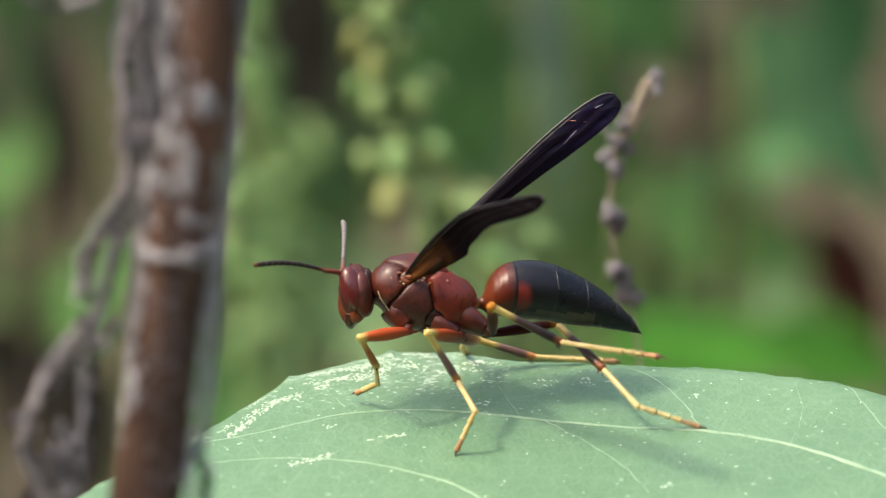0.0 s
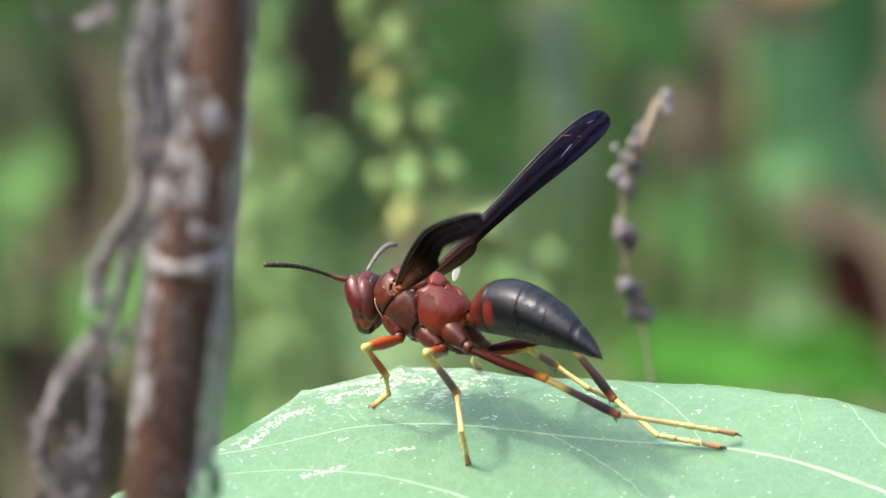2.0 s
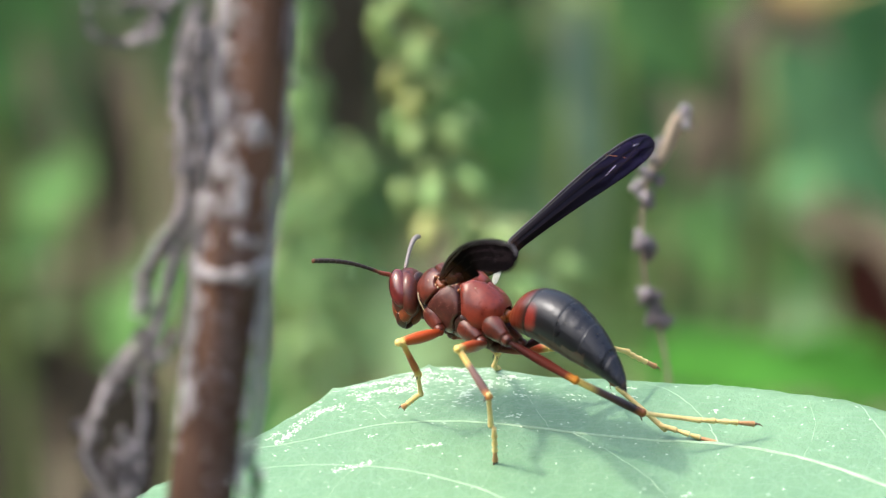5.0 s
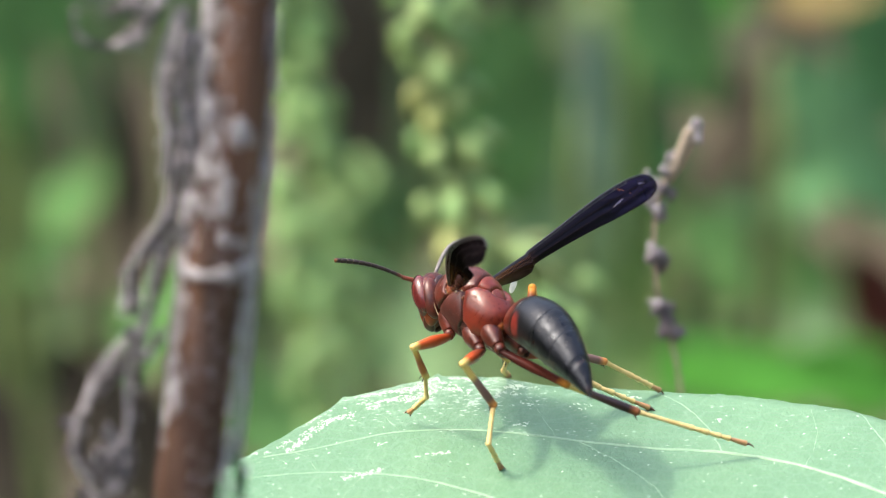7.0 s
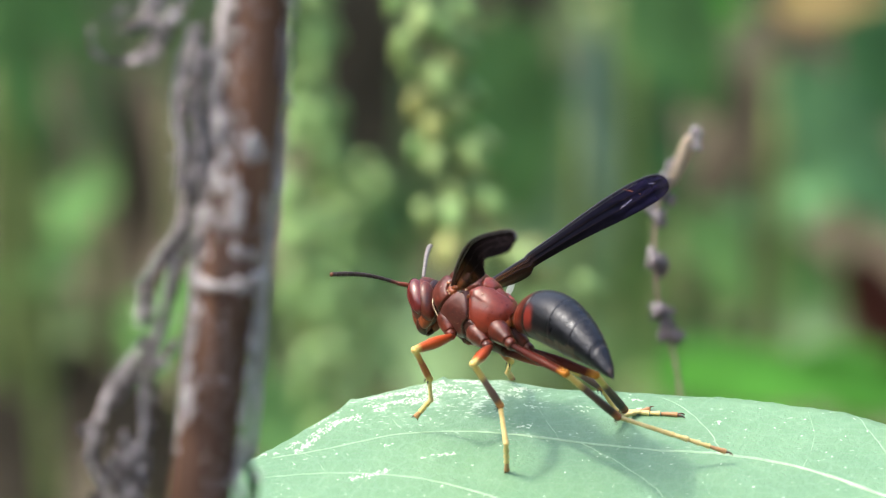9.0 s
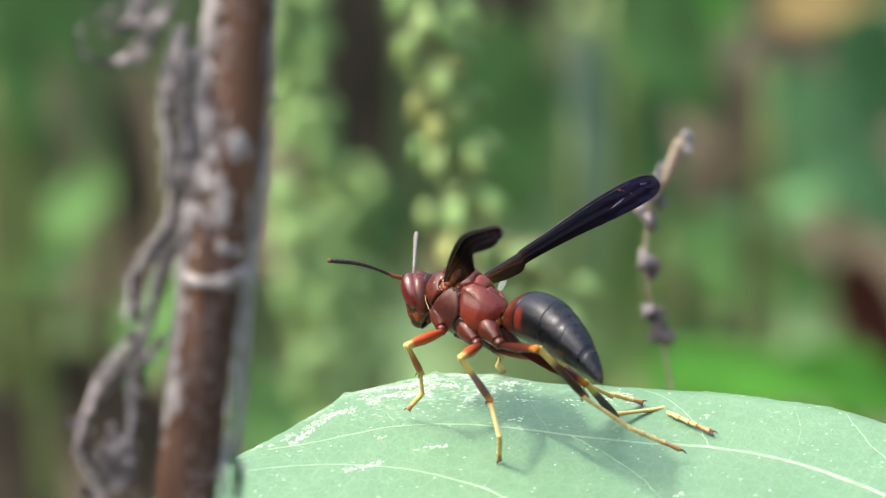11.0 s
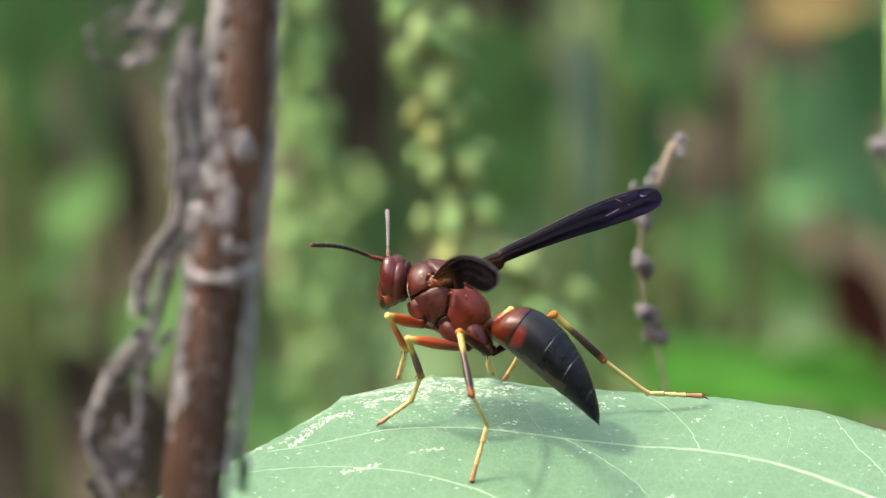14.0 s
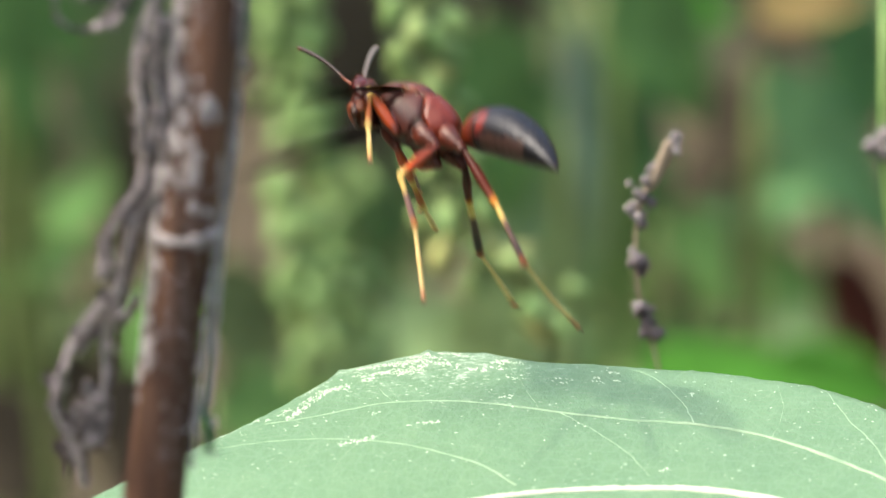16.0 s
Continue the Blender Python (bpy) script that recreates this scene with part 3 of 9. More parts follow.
far_leaf((0.04654, 0.36000, -0.10959), 0.0379, 0.0091, 4, m_bright, "broad green leaf, out of focus in the undergrowth")
far_leaf((0.06224, 0.38500, -0.11769), 0.0254, 0.0102, 20, m_bright, "broad green leaf, out of focus in the undergrowth")
far_leaf((0.03802, 0.46000, -0.13343), 0.0274, 0.0137, -10, m_green, "broad green leaf, out of focus in the undergrowth")
far_leaf((0.02774, 0.48500, -0.14014), 0.0262, 0.0131, 20, m_soft, "broad green leaf, out of focus in the undergrowth")
far_leaf((0.01334, 0.46000, -0.13343), 0.0274, 0.0146, 15, m_soft, "broad green leaf, out of focus in the undergrowth")
far_leaf((0.00146, 0.46000, -0.13060), 0.0274, 0.0164, -25, m_soft, "broad green leaf, out of focus in the undergrowth")
far_leaf((-0.02297, 0.41000, -0.13083), 0.0261, 0.0139, 20, m_green, "broad green leaf, out of focus in the undergrowth")
far_leaf((-0.03050, 0.46000, -0.12965), 0.0274, 0.0146, 70, m_olive, "broad green leaf, out of focus in the undergrowth")
far_leaf((-0.01224, 0.40000, -0.07862), 0.0430, 0.0120, 84, m_umber, "withered brown leaf hanging in the undergrowth")
far_leaf((-0.00240, 0.56000, -0.12511), 0.0419, 0.0200, 80, m_olive, "broad green leaf, out of focus in the undergrowth")
far_leaf((0.03156, 0.56000, -0.12511), 0.0460, 0.0240, 70, m_deep, "broad green leaf, out of focus in the undergrowth")
far_leaf((-0.04668, 0.43000, -0.09826), 0.0353, 0.0063, 80, m_umber, "withered brown leaf hanging in the undergrowth")
far_leaf((-0.06335, 0.43000, -0.08807), 0.0160, 0.0050, 60, m_umber, "withered brown leaf hanging in the undergrowth")
far_leaf((-0.06412, 0.40000, -0.06883), 0.0154, 0.0049, 70, m_bright, "broad green leaf, out of focus in the undergrowth")


# ---- the flower spikes behind the leaf ----
def flower_spike(name, label, axis, pitch, size, mat, seed, foot, per=7, thickness=0.5, spread=1.0, lean=0.0):
    """A drooping raceme: a stalk with whorls of rounded bracts all along it."""
    rng = random.Random(seed)
    mats = mat if isinstance(mat, tuple) else (mat,)
    root = thing(name, label, "flower spike", axis[0])
    o = Vector(axis[0])
    pts = [Vector(p) - o + Vector((lean * min(1.0, k / 3), 0, 0)) for k, p in enumerate(axis)]
    sec = smooth_sections([tuple(p) for p in pts], 80)
    part("stalk", tube([Vector(p) for p in sec] + [Vector(foot) - o], [thickness * MM] * 80 + [1.6 * MM], 8), m_stalk, root)
    run, last, spin = pitch, Vector(sec[0]), 0.0
    for p in sec[1:]:
        p = Vector(p)
        run += (p - last).length
        tan = (p - last).normalized()
        last = p
        if run < pitch:
            continue
        run = pitch * rng.uniform(-0.2, 0.25)
        spin += math.pi / per + 0.5 * rng.random()
        q = tan.to_track_quat("X", "Z").to_matrix().to_4x4()
        for k in range(per):
            a = spin + 2 * math.pi * k / per + 0.7 * (rng.random() - 0.5)
            s = size * (0.65 + 0.45 * rng.random())
            bm = lobe((0, 0, 0), (1.0, 0.6, 0.5), seg=14, rings=9, pinch=0.28, s=s * 0.5)
            bm.transform(Matrix.Translation(p) @ q @ Matrix.Rotation(a, 4, "X") @ Matrix.Translation((pitch * 0.7 * rng.random(), 0, size * spread * (0.45 + 0.45 * rng.random()))) @ Matrix.Rotation(radians(-60 + 60 * rng.random()), 4, "Y"))
            part("bract", bm, mats[int(rng.random() * len(mats))], root)
            part("bract_stalk", tube([p, p + (q.to_3x3() @ Vector((0.2 * size, -math.sin(a) * size * 0.5, math.cos(a) * size * 0.5)))], [0.35 * MM, 0.25 * MM], 6), m_stalk, root)
    return root


spike_thing = flower_spike("flower_spike", "drooping spike of yellow-green bracts", [(-0.00307, 0.16000, -0.00113), (-0.00263, 0.16000, -0.00751), (-0.00226, 0.16000, -0.01263), (-0.00201, 0.16000, -0.01778), (-0.00088, 0.16000, -0.02358), (0.00006, 0.16000, -0.02941), (0.00101, 0.16000, -0.03396), (0.00197, 0.16000, -0.03917), (0.00482, 0.16000, -0.04244), (0.00927, 0.16000, -0.04506), (0.01214, 0.16000, -0.04769)], 4.3 * MM, 4.2 * MM, (m_bract, m_bract, m_bract_gold, m_bract_pale, m_bract_pale), 21, (0.02, 0.18, GROUND), 5, 0.5, 1.15, 0.8 * MM)
flower_spike("flower_spike", "leafy pale green spike, far out of focus", [(-0.02039, 0.26000, -0.02775), (-0.01937, 0.26000, -0.03656), (-0.01870, 0.26000, -0.04541), (-0.01802, 0.26000, -0.05431), (-0.01734, 0.26000, -0.06325), (-0.01630, 0.26000, -0.07225), (-0.01488, 0.26000, -0.08054), (-0.01345, 0.26000, -0.08886)], 4.5 * MM, 5.5 * MM, m_bract_pale, 22, (-0.02, 0.29, GROUND), 6)
flower_spike("flower_spike", "leafy pale green spike, far out of focus", [(-0.01247, 0.30000, -0.06375), (-0.01403, 0.30000, -0.07315), (-0.01292, 0.30000, -0.08260), (-0.01103, 0.30000, -0.09051)], 5.0 * MM, 5.5 * MM, m_bract_pale, 23, (-0.01, 0.33, GROUND), 5)


# ---- the dried seed stalk ----
def seed_stalk():
    root = thing("dried_seed_stalk", "dry tan seed stalk with dark grey seed heads", "plant", (0.01895, 0.05200, -0.01467))
    o = Vector((0.01895, 0.05200, -0.01467))
    pts = [Vector(p) - o for p in ((0.02240, 0.05200, -0.00300), (0.02200, 0.05200, -0.00338), (0.02135, 0.05200, -0.00500), (0.02050, 0.05200, -0.00690), (0.01960, 0.05200, -0.00830), (0.01905, 0.05200, -0.01071), (0.01895, 0.05200, -0.01467), (0.01941, 0.05200, -0.01899), (0.02051, 0.05200, -0.02232), (0.02140, 0.05200, -0.02677), (0.02189, 0.05200, -0.03291))]
    radii = [0.45, 0.62, 0.6, 0.52, 0.36, 0.2, 0.17, 0.17, 0.18, 0.2, 0.25]
    sec = smooth_sections([(*p, r * MM) for p, r in zip(pts, radii)], 90)
    foot = Vector((pts[-1].x + 0.01, 0.01, GROUND - o.z))
    part("stalk", tube([q[:3] for q in sec] + [foot], [q[3] for q in sec] + [0.9 * MM], 10), m_dry_stalk, root)
    rng = random.Random(11)

    def head(at, size, many, mat):
        for k in range(many):
            d = Vector((rng.gauss(0, 0.5), rng.gauss(0, 0.4), rng.gauss(0, 0.5))) * size
            s = size * (0.55 + 0.35 * rng.random())
            bm = lobe((0, 0, 0), (1.0, 0.8, 0.75), (rng.random() * 90, rng.random() * 90, rng.random() * 180), 12, 8, 0.3, s)
            for v in bm.verts:
                v.co *= 1 + 0.55 * noise.noise(v.co * 2600 + Vector((k, size * 900, 3)))
            bm.transform(Matrix.Translation(Vector(at) - o + d))
            part("seed_head", bm, mat, root)

    head((0.02285, 0.05200, -0.00330), 0.75 * MM, 6, m_wool)
    head((0.02190, 0.05200, -0.00380), 0.5 * MM, 4, m_wool)
    head((0.02050, 0.05200, -0.00560), 0.6 * MM, 5, m_wool)
    head((0.01985, 0.05200, -0.00690), 0.6 * MM, 5, m_wool)
    head((0.01900, 0.05200, -0.00800), 0.62 * MM, 5, m_wool)
    head((0.02010, 0.05200, -0.00870), 0.6 * MM, 5, m_seed)
    head((0.01875, 0.05200, -0.00960), 0.7 * MM, 6, m_wool)
    head((0.01960, 0.05200, -0.01060), 0.66 * MM, 5, m_seed)
    head((0.01940, 0.05200, -0.01495), 0.85 * MM, 7, m_seed)
    head((0.01905, 0.05200, -0.01445), 0.6 * MM, 4, m_wool)
    head((0.01955, 0.05200, -0.01950), 0.8 * MM, 7, m_seed)
    head((0.01930, 0.05200, -0.01905), 0.6 * MM, 4, m_wool)
    head((0.02025, 0.05200, -0.02160), 0.8 * MM, 6, m_seed)
    head((0.02130, 0.05200, -0.02175), 0.75 * MM, 6, m_seed)
    return root


seed_stalk_thing = seed_stalk()


def edge_stalk():
    """A pale stalk with a grey flower head at the clearing's edge."""
    o = Vector((0.04425, 0.07500, -0.00894))
    root = thing("flower_stalk", "pale grey-green stalk with a woolly grey flower head", "plant", o)
    top = Vector((0.04393, 0.07500, 0.00969)) - o
    part("stalk", tube([top, Vector((0, 0, 0)), Vector((0.004, 0.004, -0.03)), Vector((0.02, 0.01, GROUND - o.z))], [0.5 * MM, 0.5 * MM, 0.6 * MM, 1.2 * MM], 10), m_bract_pale, root)
    rng = random.Random(31)
    for k in range(9):
        bm = lobe((0, 0, 0), (1.0, 0.8, 0.9), (rng.random() * 90, rng.random() * 90, 0), 12, 8, 0.2, (0.7 + 0.4 * rng.random()) * MM)
        bm.transform(Matrix.Translation((rng.gauss(0, 0.5) * MM, rng.gauss(0, 0.5) * MM, rng.gauss(0, 0.8) * MM)))
        part("floret", bm, m_wool, root)
    return root


edge_stalk_thing = edge_stalk()


# ---- the woody stem in front, with its dried, curled leaves ----
def woody_stem():
    o = Vector((-0.01675, -0.05800, 0.01303))
    root = thing("woody_stem", "brown woody stem with grey felt and curled dead leaves", "plant", o)
    d = (Vector((-0.01435, -0.05800, 0.03398)) - Vector((-0.01857, -0.05800, -0.00545))).normalized()
    rng = random.Random(5)
    rings = []
    zs = np.concatenate([np.linspace(-0.46, -0.06, 30), np.linspace(-0.058, 0.06, 150)])
    for h in zs:
        c = o + d * h + Vector((0.0004 * math.sin(h * 90), 0, 0)) - o
        r0 = 2.35 * MM * (1 + 0.10 * math.exp(-((h + 0.0005) / 0.0022) ** 2)) + 0.10 * MM * math.sin(h * 210) + max(0, -h - 0.06) * 0.004
        ring = []
        for k in range(36):
            a = 2 * math.pi * k / 36
            r = r0 * (1 + 0.05 * noise.noise((math.cos(a) * 2.4, math.sin(a) * 2.4, h * 160)) + 0.03 * noise.noise((math.cos(a) * 7, math.sin(a) * 7, h * 420)))
            ring.append(c + Vector((math.cos(a) * r, math.sin(a) * r, 0)))
        rings.append(ring)
    part("bark", skin(bmesh.new(), rings), m_bark, root)

    def felt(h0, h1, ang, size, many):
        """A ragged strip of grey felt on the bark."""
        for k in range(many):
            h = h0 + (h1 - h0) * rng.random()
            a = radians(ang + rng.gauss(0, 13))
            s = size * (0.5 + rng.random()) * MM
            p = d * h + Vector((math.cos(a), math.sin(a), 0)) * (2.35 * MM + s * 0.3)
            b = lobe((0, 0, 0), (1.0, 0.45, 1.7), seg=10, rings=7, s=s)
            for v in b.verts:
                v.co *= 1 + 0.4 * noise.noise(v.co * 1500 + Vector((k * 3.1, h * 500, 0)))
            b.transform(Matrix.Translation(p) @ Matrix.Rotation(a + math.pi / 2, 4, "Z"))
            join(felted, b)

    felted = bmesh.new()
    felt(-0.02, 0.05, 172, 0.32, 700)
    felt(-0.02, 0.05, 196, 0.26, 620)
    felt(0.0, 0.05, 216, 0.13, 260)
    felt(-0.02, 0.05, 245, 0.07, 420)
    felt(-0.02, 0.05, 285, 0.06, 300)
    felt(-0.02, 0.05, 357, 0.26, 560)
    felt(0.005, 0.012, 250, 0.2, 30)
    felt(0.0084, 0.0105, 300, 0.3, 20)
    felt(0.001, 0.008, 280, 0.2, 45)
    tagged(part("felt", felted, m_fuzz, root, "ragged grey felt on the bark"), kind="stuff")
    # the felted ring at the node
    bm = bmesh.new()
    for k in range(56):
        a = radians(150 + 240 * k / 55)
        h = -0.0004 - 0.0006 * math.sin((a - radians(150)) * 0.75) + rng.gauss(0, 0.0002)
        s = (0.2 + 0.2 * rng.random()) * MM
        b = lobe((0, 0, 0), (1.2, 0.8, 1.1), seg=10, rings=7, s=s)
        for v in b.verts:
            v.co *= 1 + 0.35 * noise.noise(v.co * 1500 + Vector((k * 3.1, 0, 9)))
        b.transform(Matrix.Translation(d * h + Vector((math.cos(a), math.sin(a), 0)) * 2.5 * MM))
        join(bm, b)
    tagged(part("node_ring", bm, m_fuzz, root, "grey felted ring at the node"), kind="stuff")

    paths = []

    def curl(points, width, name="curled_leaf", flat=0.35, label="grey curled dead leaf", mat=m_dry_leaf):
        p = []
        for q in points:
            low = min(1.0, max(0.0, (0.012 - q[2]) / 0.012)) if q[0] < -0.019 else 0.0
            p.append(Vector(q) - o + Vector((0.8, 0, -0.5)) * low * MM)
        width *= 0.85 if width < 0.36 else 0.66
        paths.append((p, width))
        radii = [width * (0.55 + 0.45 * math.sin(math.pi * (i + 0.6) / (len(p) + 0.2))) * MM for i in range(len(p))]
        bm = tube(p, radii, 12, 110, flat)
        for v in bm.verts:
            v.co += Vector((noise.noise(v.co * 420), noise.noise(v.co * 420 + Vector((5, 0, 0))), noise.noise(v.co * 420 + Vector((0, 9, 0))))) * width * 0.55 * MM
            v.co += Vector((noise.noise(v.co * 1300), noise.noise(v.co * 1300 + Vector((5, 0, 0))), noise.noise(v.co * 1300 + Vector((0, 9, 0))))) * width * 0.4 * MM
        return part(name, bm, mat, root, label)

    # each curl's dark strand paints the shade in its hollow; the pale one is felt
    curl([(-0.02257, -0.05513, 0.03228), (-0.02479, -0.05991, 0.03254), (-0.02641, -0.06190, 0.03166), (-0.02651, -0.05817, 0.02927), (-0.02470, -0.05420, 0.02752), (-0.02275, -0.05579, 0.02889), (-0.02207, -0.06062, 0.03147), (-0.02322, -0.06161, 0.03221), (-0.02516, -0.05731, 0.03054)], 0.26)
    curl([(-0.02092, -0.05483, 0.03420), (-0.02202, -0.05481, 0.03243), (-0.02237, -0.05947, 0.03232), (-0.02128, -0.06198, 0.03220)], 0.40)
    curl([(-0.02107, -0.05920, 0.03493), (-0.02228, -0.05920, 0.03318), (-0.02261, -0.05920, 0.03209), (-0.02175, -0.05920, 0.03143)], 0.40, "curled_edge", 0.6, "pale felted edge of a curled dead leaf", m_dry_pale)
    curl([(-0.02049, -0.05920, 0.03493), (-0.02149, -0.05920, 0.03318), (-0.02223, -0.05920, 0.03209), (-0.02117, -0.05920, 0.03143)], 0.34, "curled_edge", 0.6, "dark strand that paints the shade in a curled dead leaf", m_dry_dark)
    curl([(-0.01938, -0.06109, 0.03419), (-0.02089, -0.05638, 0.03100), (-0.02232, -0.05404, 0.02828), (-0.02367, -0.05750, 0.02860)], 0.30)
    curl([(-0.01971, -0.05920, 0.03362), (-0.02111, -0.05920, 0.03143), (-0.02224, -0.05920, 0.02923), (-0.02384, -0.05920, 0.02879)], 0.30, "curled_edge", 0.6, "pale felted edge of a curled dead leaf", m_dry_pale)
    curl([(-0.01928, -0.05920, 0.03362), (-0.02052, -0.05920, 0.03143), (-0.02196, -0.05920, 0.02923), (-0.02340, -0.05920, 0.02879)], 0.25, "curled_edge", 0.6, "dark strand that paints the shade in a curled dead leaf", m_dry_dark)
    curl([(-0.01873, -0.05635, 0.03100), (-0.01921, -0.06107, 0.02938), (-0.02009, -0.06129, 0.02636), (-0.01967, -0.05669, 0.02177), (-0.02016, -0.05401, 0.01801)], 0.50)
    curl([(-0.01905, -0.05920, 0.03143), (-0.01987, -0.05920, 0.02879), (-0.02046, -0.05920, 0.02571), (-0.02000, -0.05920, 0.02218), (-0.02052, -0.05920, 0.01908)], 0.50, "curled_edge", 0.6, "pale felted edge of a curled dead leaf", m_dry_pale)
    curl([(-0.01832, -0.05920, 0.03143), (-0.01888, -0.05920, 0.02879), (-0.01998, -0.05920, 0.02571), (-0.01926, -0.05920, 0.02218), (-0.01954, -0.05920, 0.01908)], 0.42, "curled_edge", 0.6, "dark strand that paints the shade in a curled dead leaf", m_dry_dark)
    curl([(-0.01804, -0.05793, 0.02957), (-0.01887, -0.05413, 0.02519), (-0.01861, -0.05600, 0.02205), (-0.01888, -0.06080, 0.02008)], 0.35)
    curl([(-0.01829, -0.05920, 0.02967), (-0.01907, -0.05920, 0.02615), (-0.01868, -0.05920, 0.02262), (-0.01925, -0.05920, 0.01952)], 0.35, "curled_edge", 0.6, "pale felted edge of a curled dead leaf", m_dry_pale)
    curl([(-0.01778, -0.05920, 0.02967), (-0.01838, -0.05920, 0.02615), (-0.01835, -0.05920, 0.02262), (-0.01873, -0.05920, 0.01952)], 0.29, "curled_edge", 0.6, "dark strand that paints the shade in a curled dead leaf", m_dry_dark)
    curl([(-0.01977, -0.05483, 0.01865), (-0.02002, -0.05481, 0.01551), (-0.02136, -0.05947, 0.01443), (-0.02256, -0.06198, 0.01283), (-0.02298, -0.05866, 0.00885)], 0.40)
    curl([(-0.01994, -0.05920, 0.01952), (-0.02031, -0.05920, 0.01641), (-0.02160, -0.05920, 0.01418), (-0.02305, -0.05920, 0.01195), (-0.02342, -0.05920, 0.00881)], 0.40, "curled_edge", 0.6, "pale felted edge of a curled dead leaf", m_dry_pale)
    curl([(-0.01935, -0.05920, 0.01952), (-0.01951, -0.05920, 0.01641), (-0.02122, -0.05920, 0.01418), (-0.02246, -0.05920, 0.01195), (-0.02263, -0.05920, 0.00881)], 0.34, "curled_edge", 0.6, "dark strand that paints the shade in a curled dead leaf", m_dry_dark)
    curl([(-0.01910, -0.05620, 0.01495), (-0.02074, -0.05408, 0.01217), (-0.02149, -0.05770, 0.00995), (-0.02219, -0.06176, 0.00832), (-0.02380, -0.06031, 0.00615), (-0.02583, -0.05547, 0.00212)], 0.38)
    curl([(-0.01931, -0.05920, 0.01552), (-0.02096, -0.05920, 0.01329), (-0.02163, -0.05920, 0.01016), (-0.02264, -0.05920, 0.00747), (-0.02430, -0.05920, 0.00567), (-0.02584, -0.05920, 0.00297)], 0.38, "curled_edge", 0.6, "pale felted edge of a curled dead leaf", m_dry_pale)
    curl([(-0.01876, -0.05920, 0.01552), (-0.02021, -0.05920, 0.01329), (-0.02127, -0.05920, 0.01016), (-0.02209, -0.05920, 0.00747), (-0.02355, -0.05920, 0.00567), (-0.02548, -0.05920, 0.00297)], 0.32, "curled_edge", 0.6, "dark strand that paints the shade in a curled dead leaf", m_dry_dark)
    curl([(-0.02361, -0.05493, 0.00652), (-0.02515, -0.05965, 0.00507), (-0.02679, -0.06195, 0.00300), (-0.02747, -0.05846, -0.00113), (-0.02642, -0.05430, -0.00506), (-0.02574, -0.05555, -0.00836)], 0.47)
    curl([(-0.02381, -0.05920, 0.00747), (-0.02573, -0.05920, 0.00477), (-0.02722, -0.05920, 0.00206), (-0.02784, -0.05920, -0.00110), (-0.02671, -0.05920, -0.00382), (-0.02581, -0.05920, -0.00746)], 0.47, "curled_edge", 0.6, "pale felted edge of a curled dead leaf", m_dry_pale)
    curl([(-0.02311, -0.05920, 0.00747), (-0.02478, -0.05920, 0.00477), (-0.02676, -0.05920, 0.00206), (-0.02713, -0.05920, -0.00110), (-0.02576, -0.05920, -0.00382), (-0.02536, -0.05920, -0.00746)], 0.40, "curled_edge", 0.6, "dark strand that paints the shade in a curled dead leaf", m_dry_dark)
    curl([(-0.02281, -0.05793, 0.00731), (-0.02347, -0.05413, 0.00267), (-0.02408, -0.05600, -0.00046), (-0.02516, -0.06080, -0.00092), (-0.02473, -0.06150, -0.00343)], 0.35)
    curl([(-0.02305, -0.05920, 0.00747), (-0.02364, -0.05920, 0.00387), (-0.02412, -0.05920, 0.00026), (-0.02556, -0.05920, -0.00156), (-0.02526, -0.05920, -0.00428)], 0.35, "curled_edge", 0.6, "pale felted edge of a curled dead leaf", m_dry_pale)
    curl([(-0.02254, -0.05920, 0.00747), (-0.02294, -0.05920, 0.00387), (-0.02378, -0.05920, 0.00026), (-0.02504, -0.05920, -0.00156), (-0.02456, -0.05920, -0.00428)], 0.29, "curled_edge", 0.6, "dark strand that paints the shade in a curled dead leaf", m_dry_dark)
    curl([(-0.02099, -0.05977, 0.00780), (-0.02221, -0.06193, 0.00658), (-0.02301, -0.05833, 0.00697)], 0.20)
    curl([(-0.02119, -0.05920, 0.00747), (-0.02257, -0.05920, 0.00567), (-0.02309, -0.05920, 0.00702)], 0.20, "curled_edge", 0.6, "pale felted edge of a curled dead leaf", m_dry_pale)
    curl([(-0.02089, -0.05920, 0.00747), (-0.02217, -0.05920, 0.00567), (-0.02289, -0.05920, 0.00702)], 0.17, "curled_edge", 0.6, "dark strand that paints the shade in a curled dead leaf", m_dry_dark)
    curl([(-0.02541, -0.05968, 0.00102), (-0.02415, -0.05495, -0.00212), (-0.02464, -0.05469, -0.00494), (-0.02570, -0.05928, -0.00271), (-0.02574, -0.06199, 0.00032)], 0.33)
    curl([(-0.02572, -0.05920, 0.00071), (-0.02432, -0.05920, -0.00110), (-0.02459, -0.05920, -0.00382), (-0.02599, -0.05920, -0.00292), (-0.02627, -0.05920, -0.00065)], 0.33, "curled_edge", 0.6, "pale felted edge of a curled dead leaf", m_dry_pale)
    curl([(-0.02524, -0.05920, 0.00071), (-0.02367, -0.05920, -0.00110), (-0.02428, -0.05920, -0.00382), (-0.02551, -0.05920, -0.00292), (-0.02563, -0.05920, -0.00065)], 0.27, "curled_edge", 0.6, "dark strand that paints the shade in a curled dead leaf", m_dry_dark)
    curl([(-0.01998, -0.05483, -0.00216), (-0.02088, -0.05481, -0.00445), (-0.02006, -0.05947, -0.00675)], 0.40)
    curl([(-0.02014, -0.05920, -0.00110), (-0.02116, -0.05920, -0.00337), (-0.02030, -0.05920, -0.00701)], 0.40, "curled_edge", 0.6, "pale felted edge of a curled dead leaf", m_dry_pale)
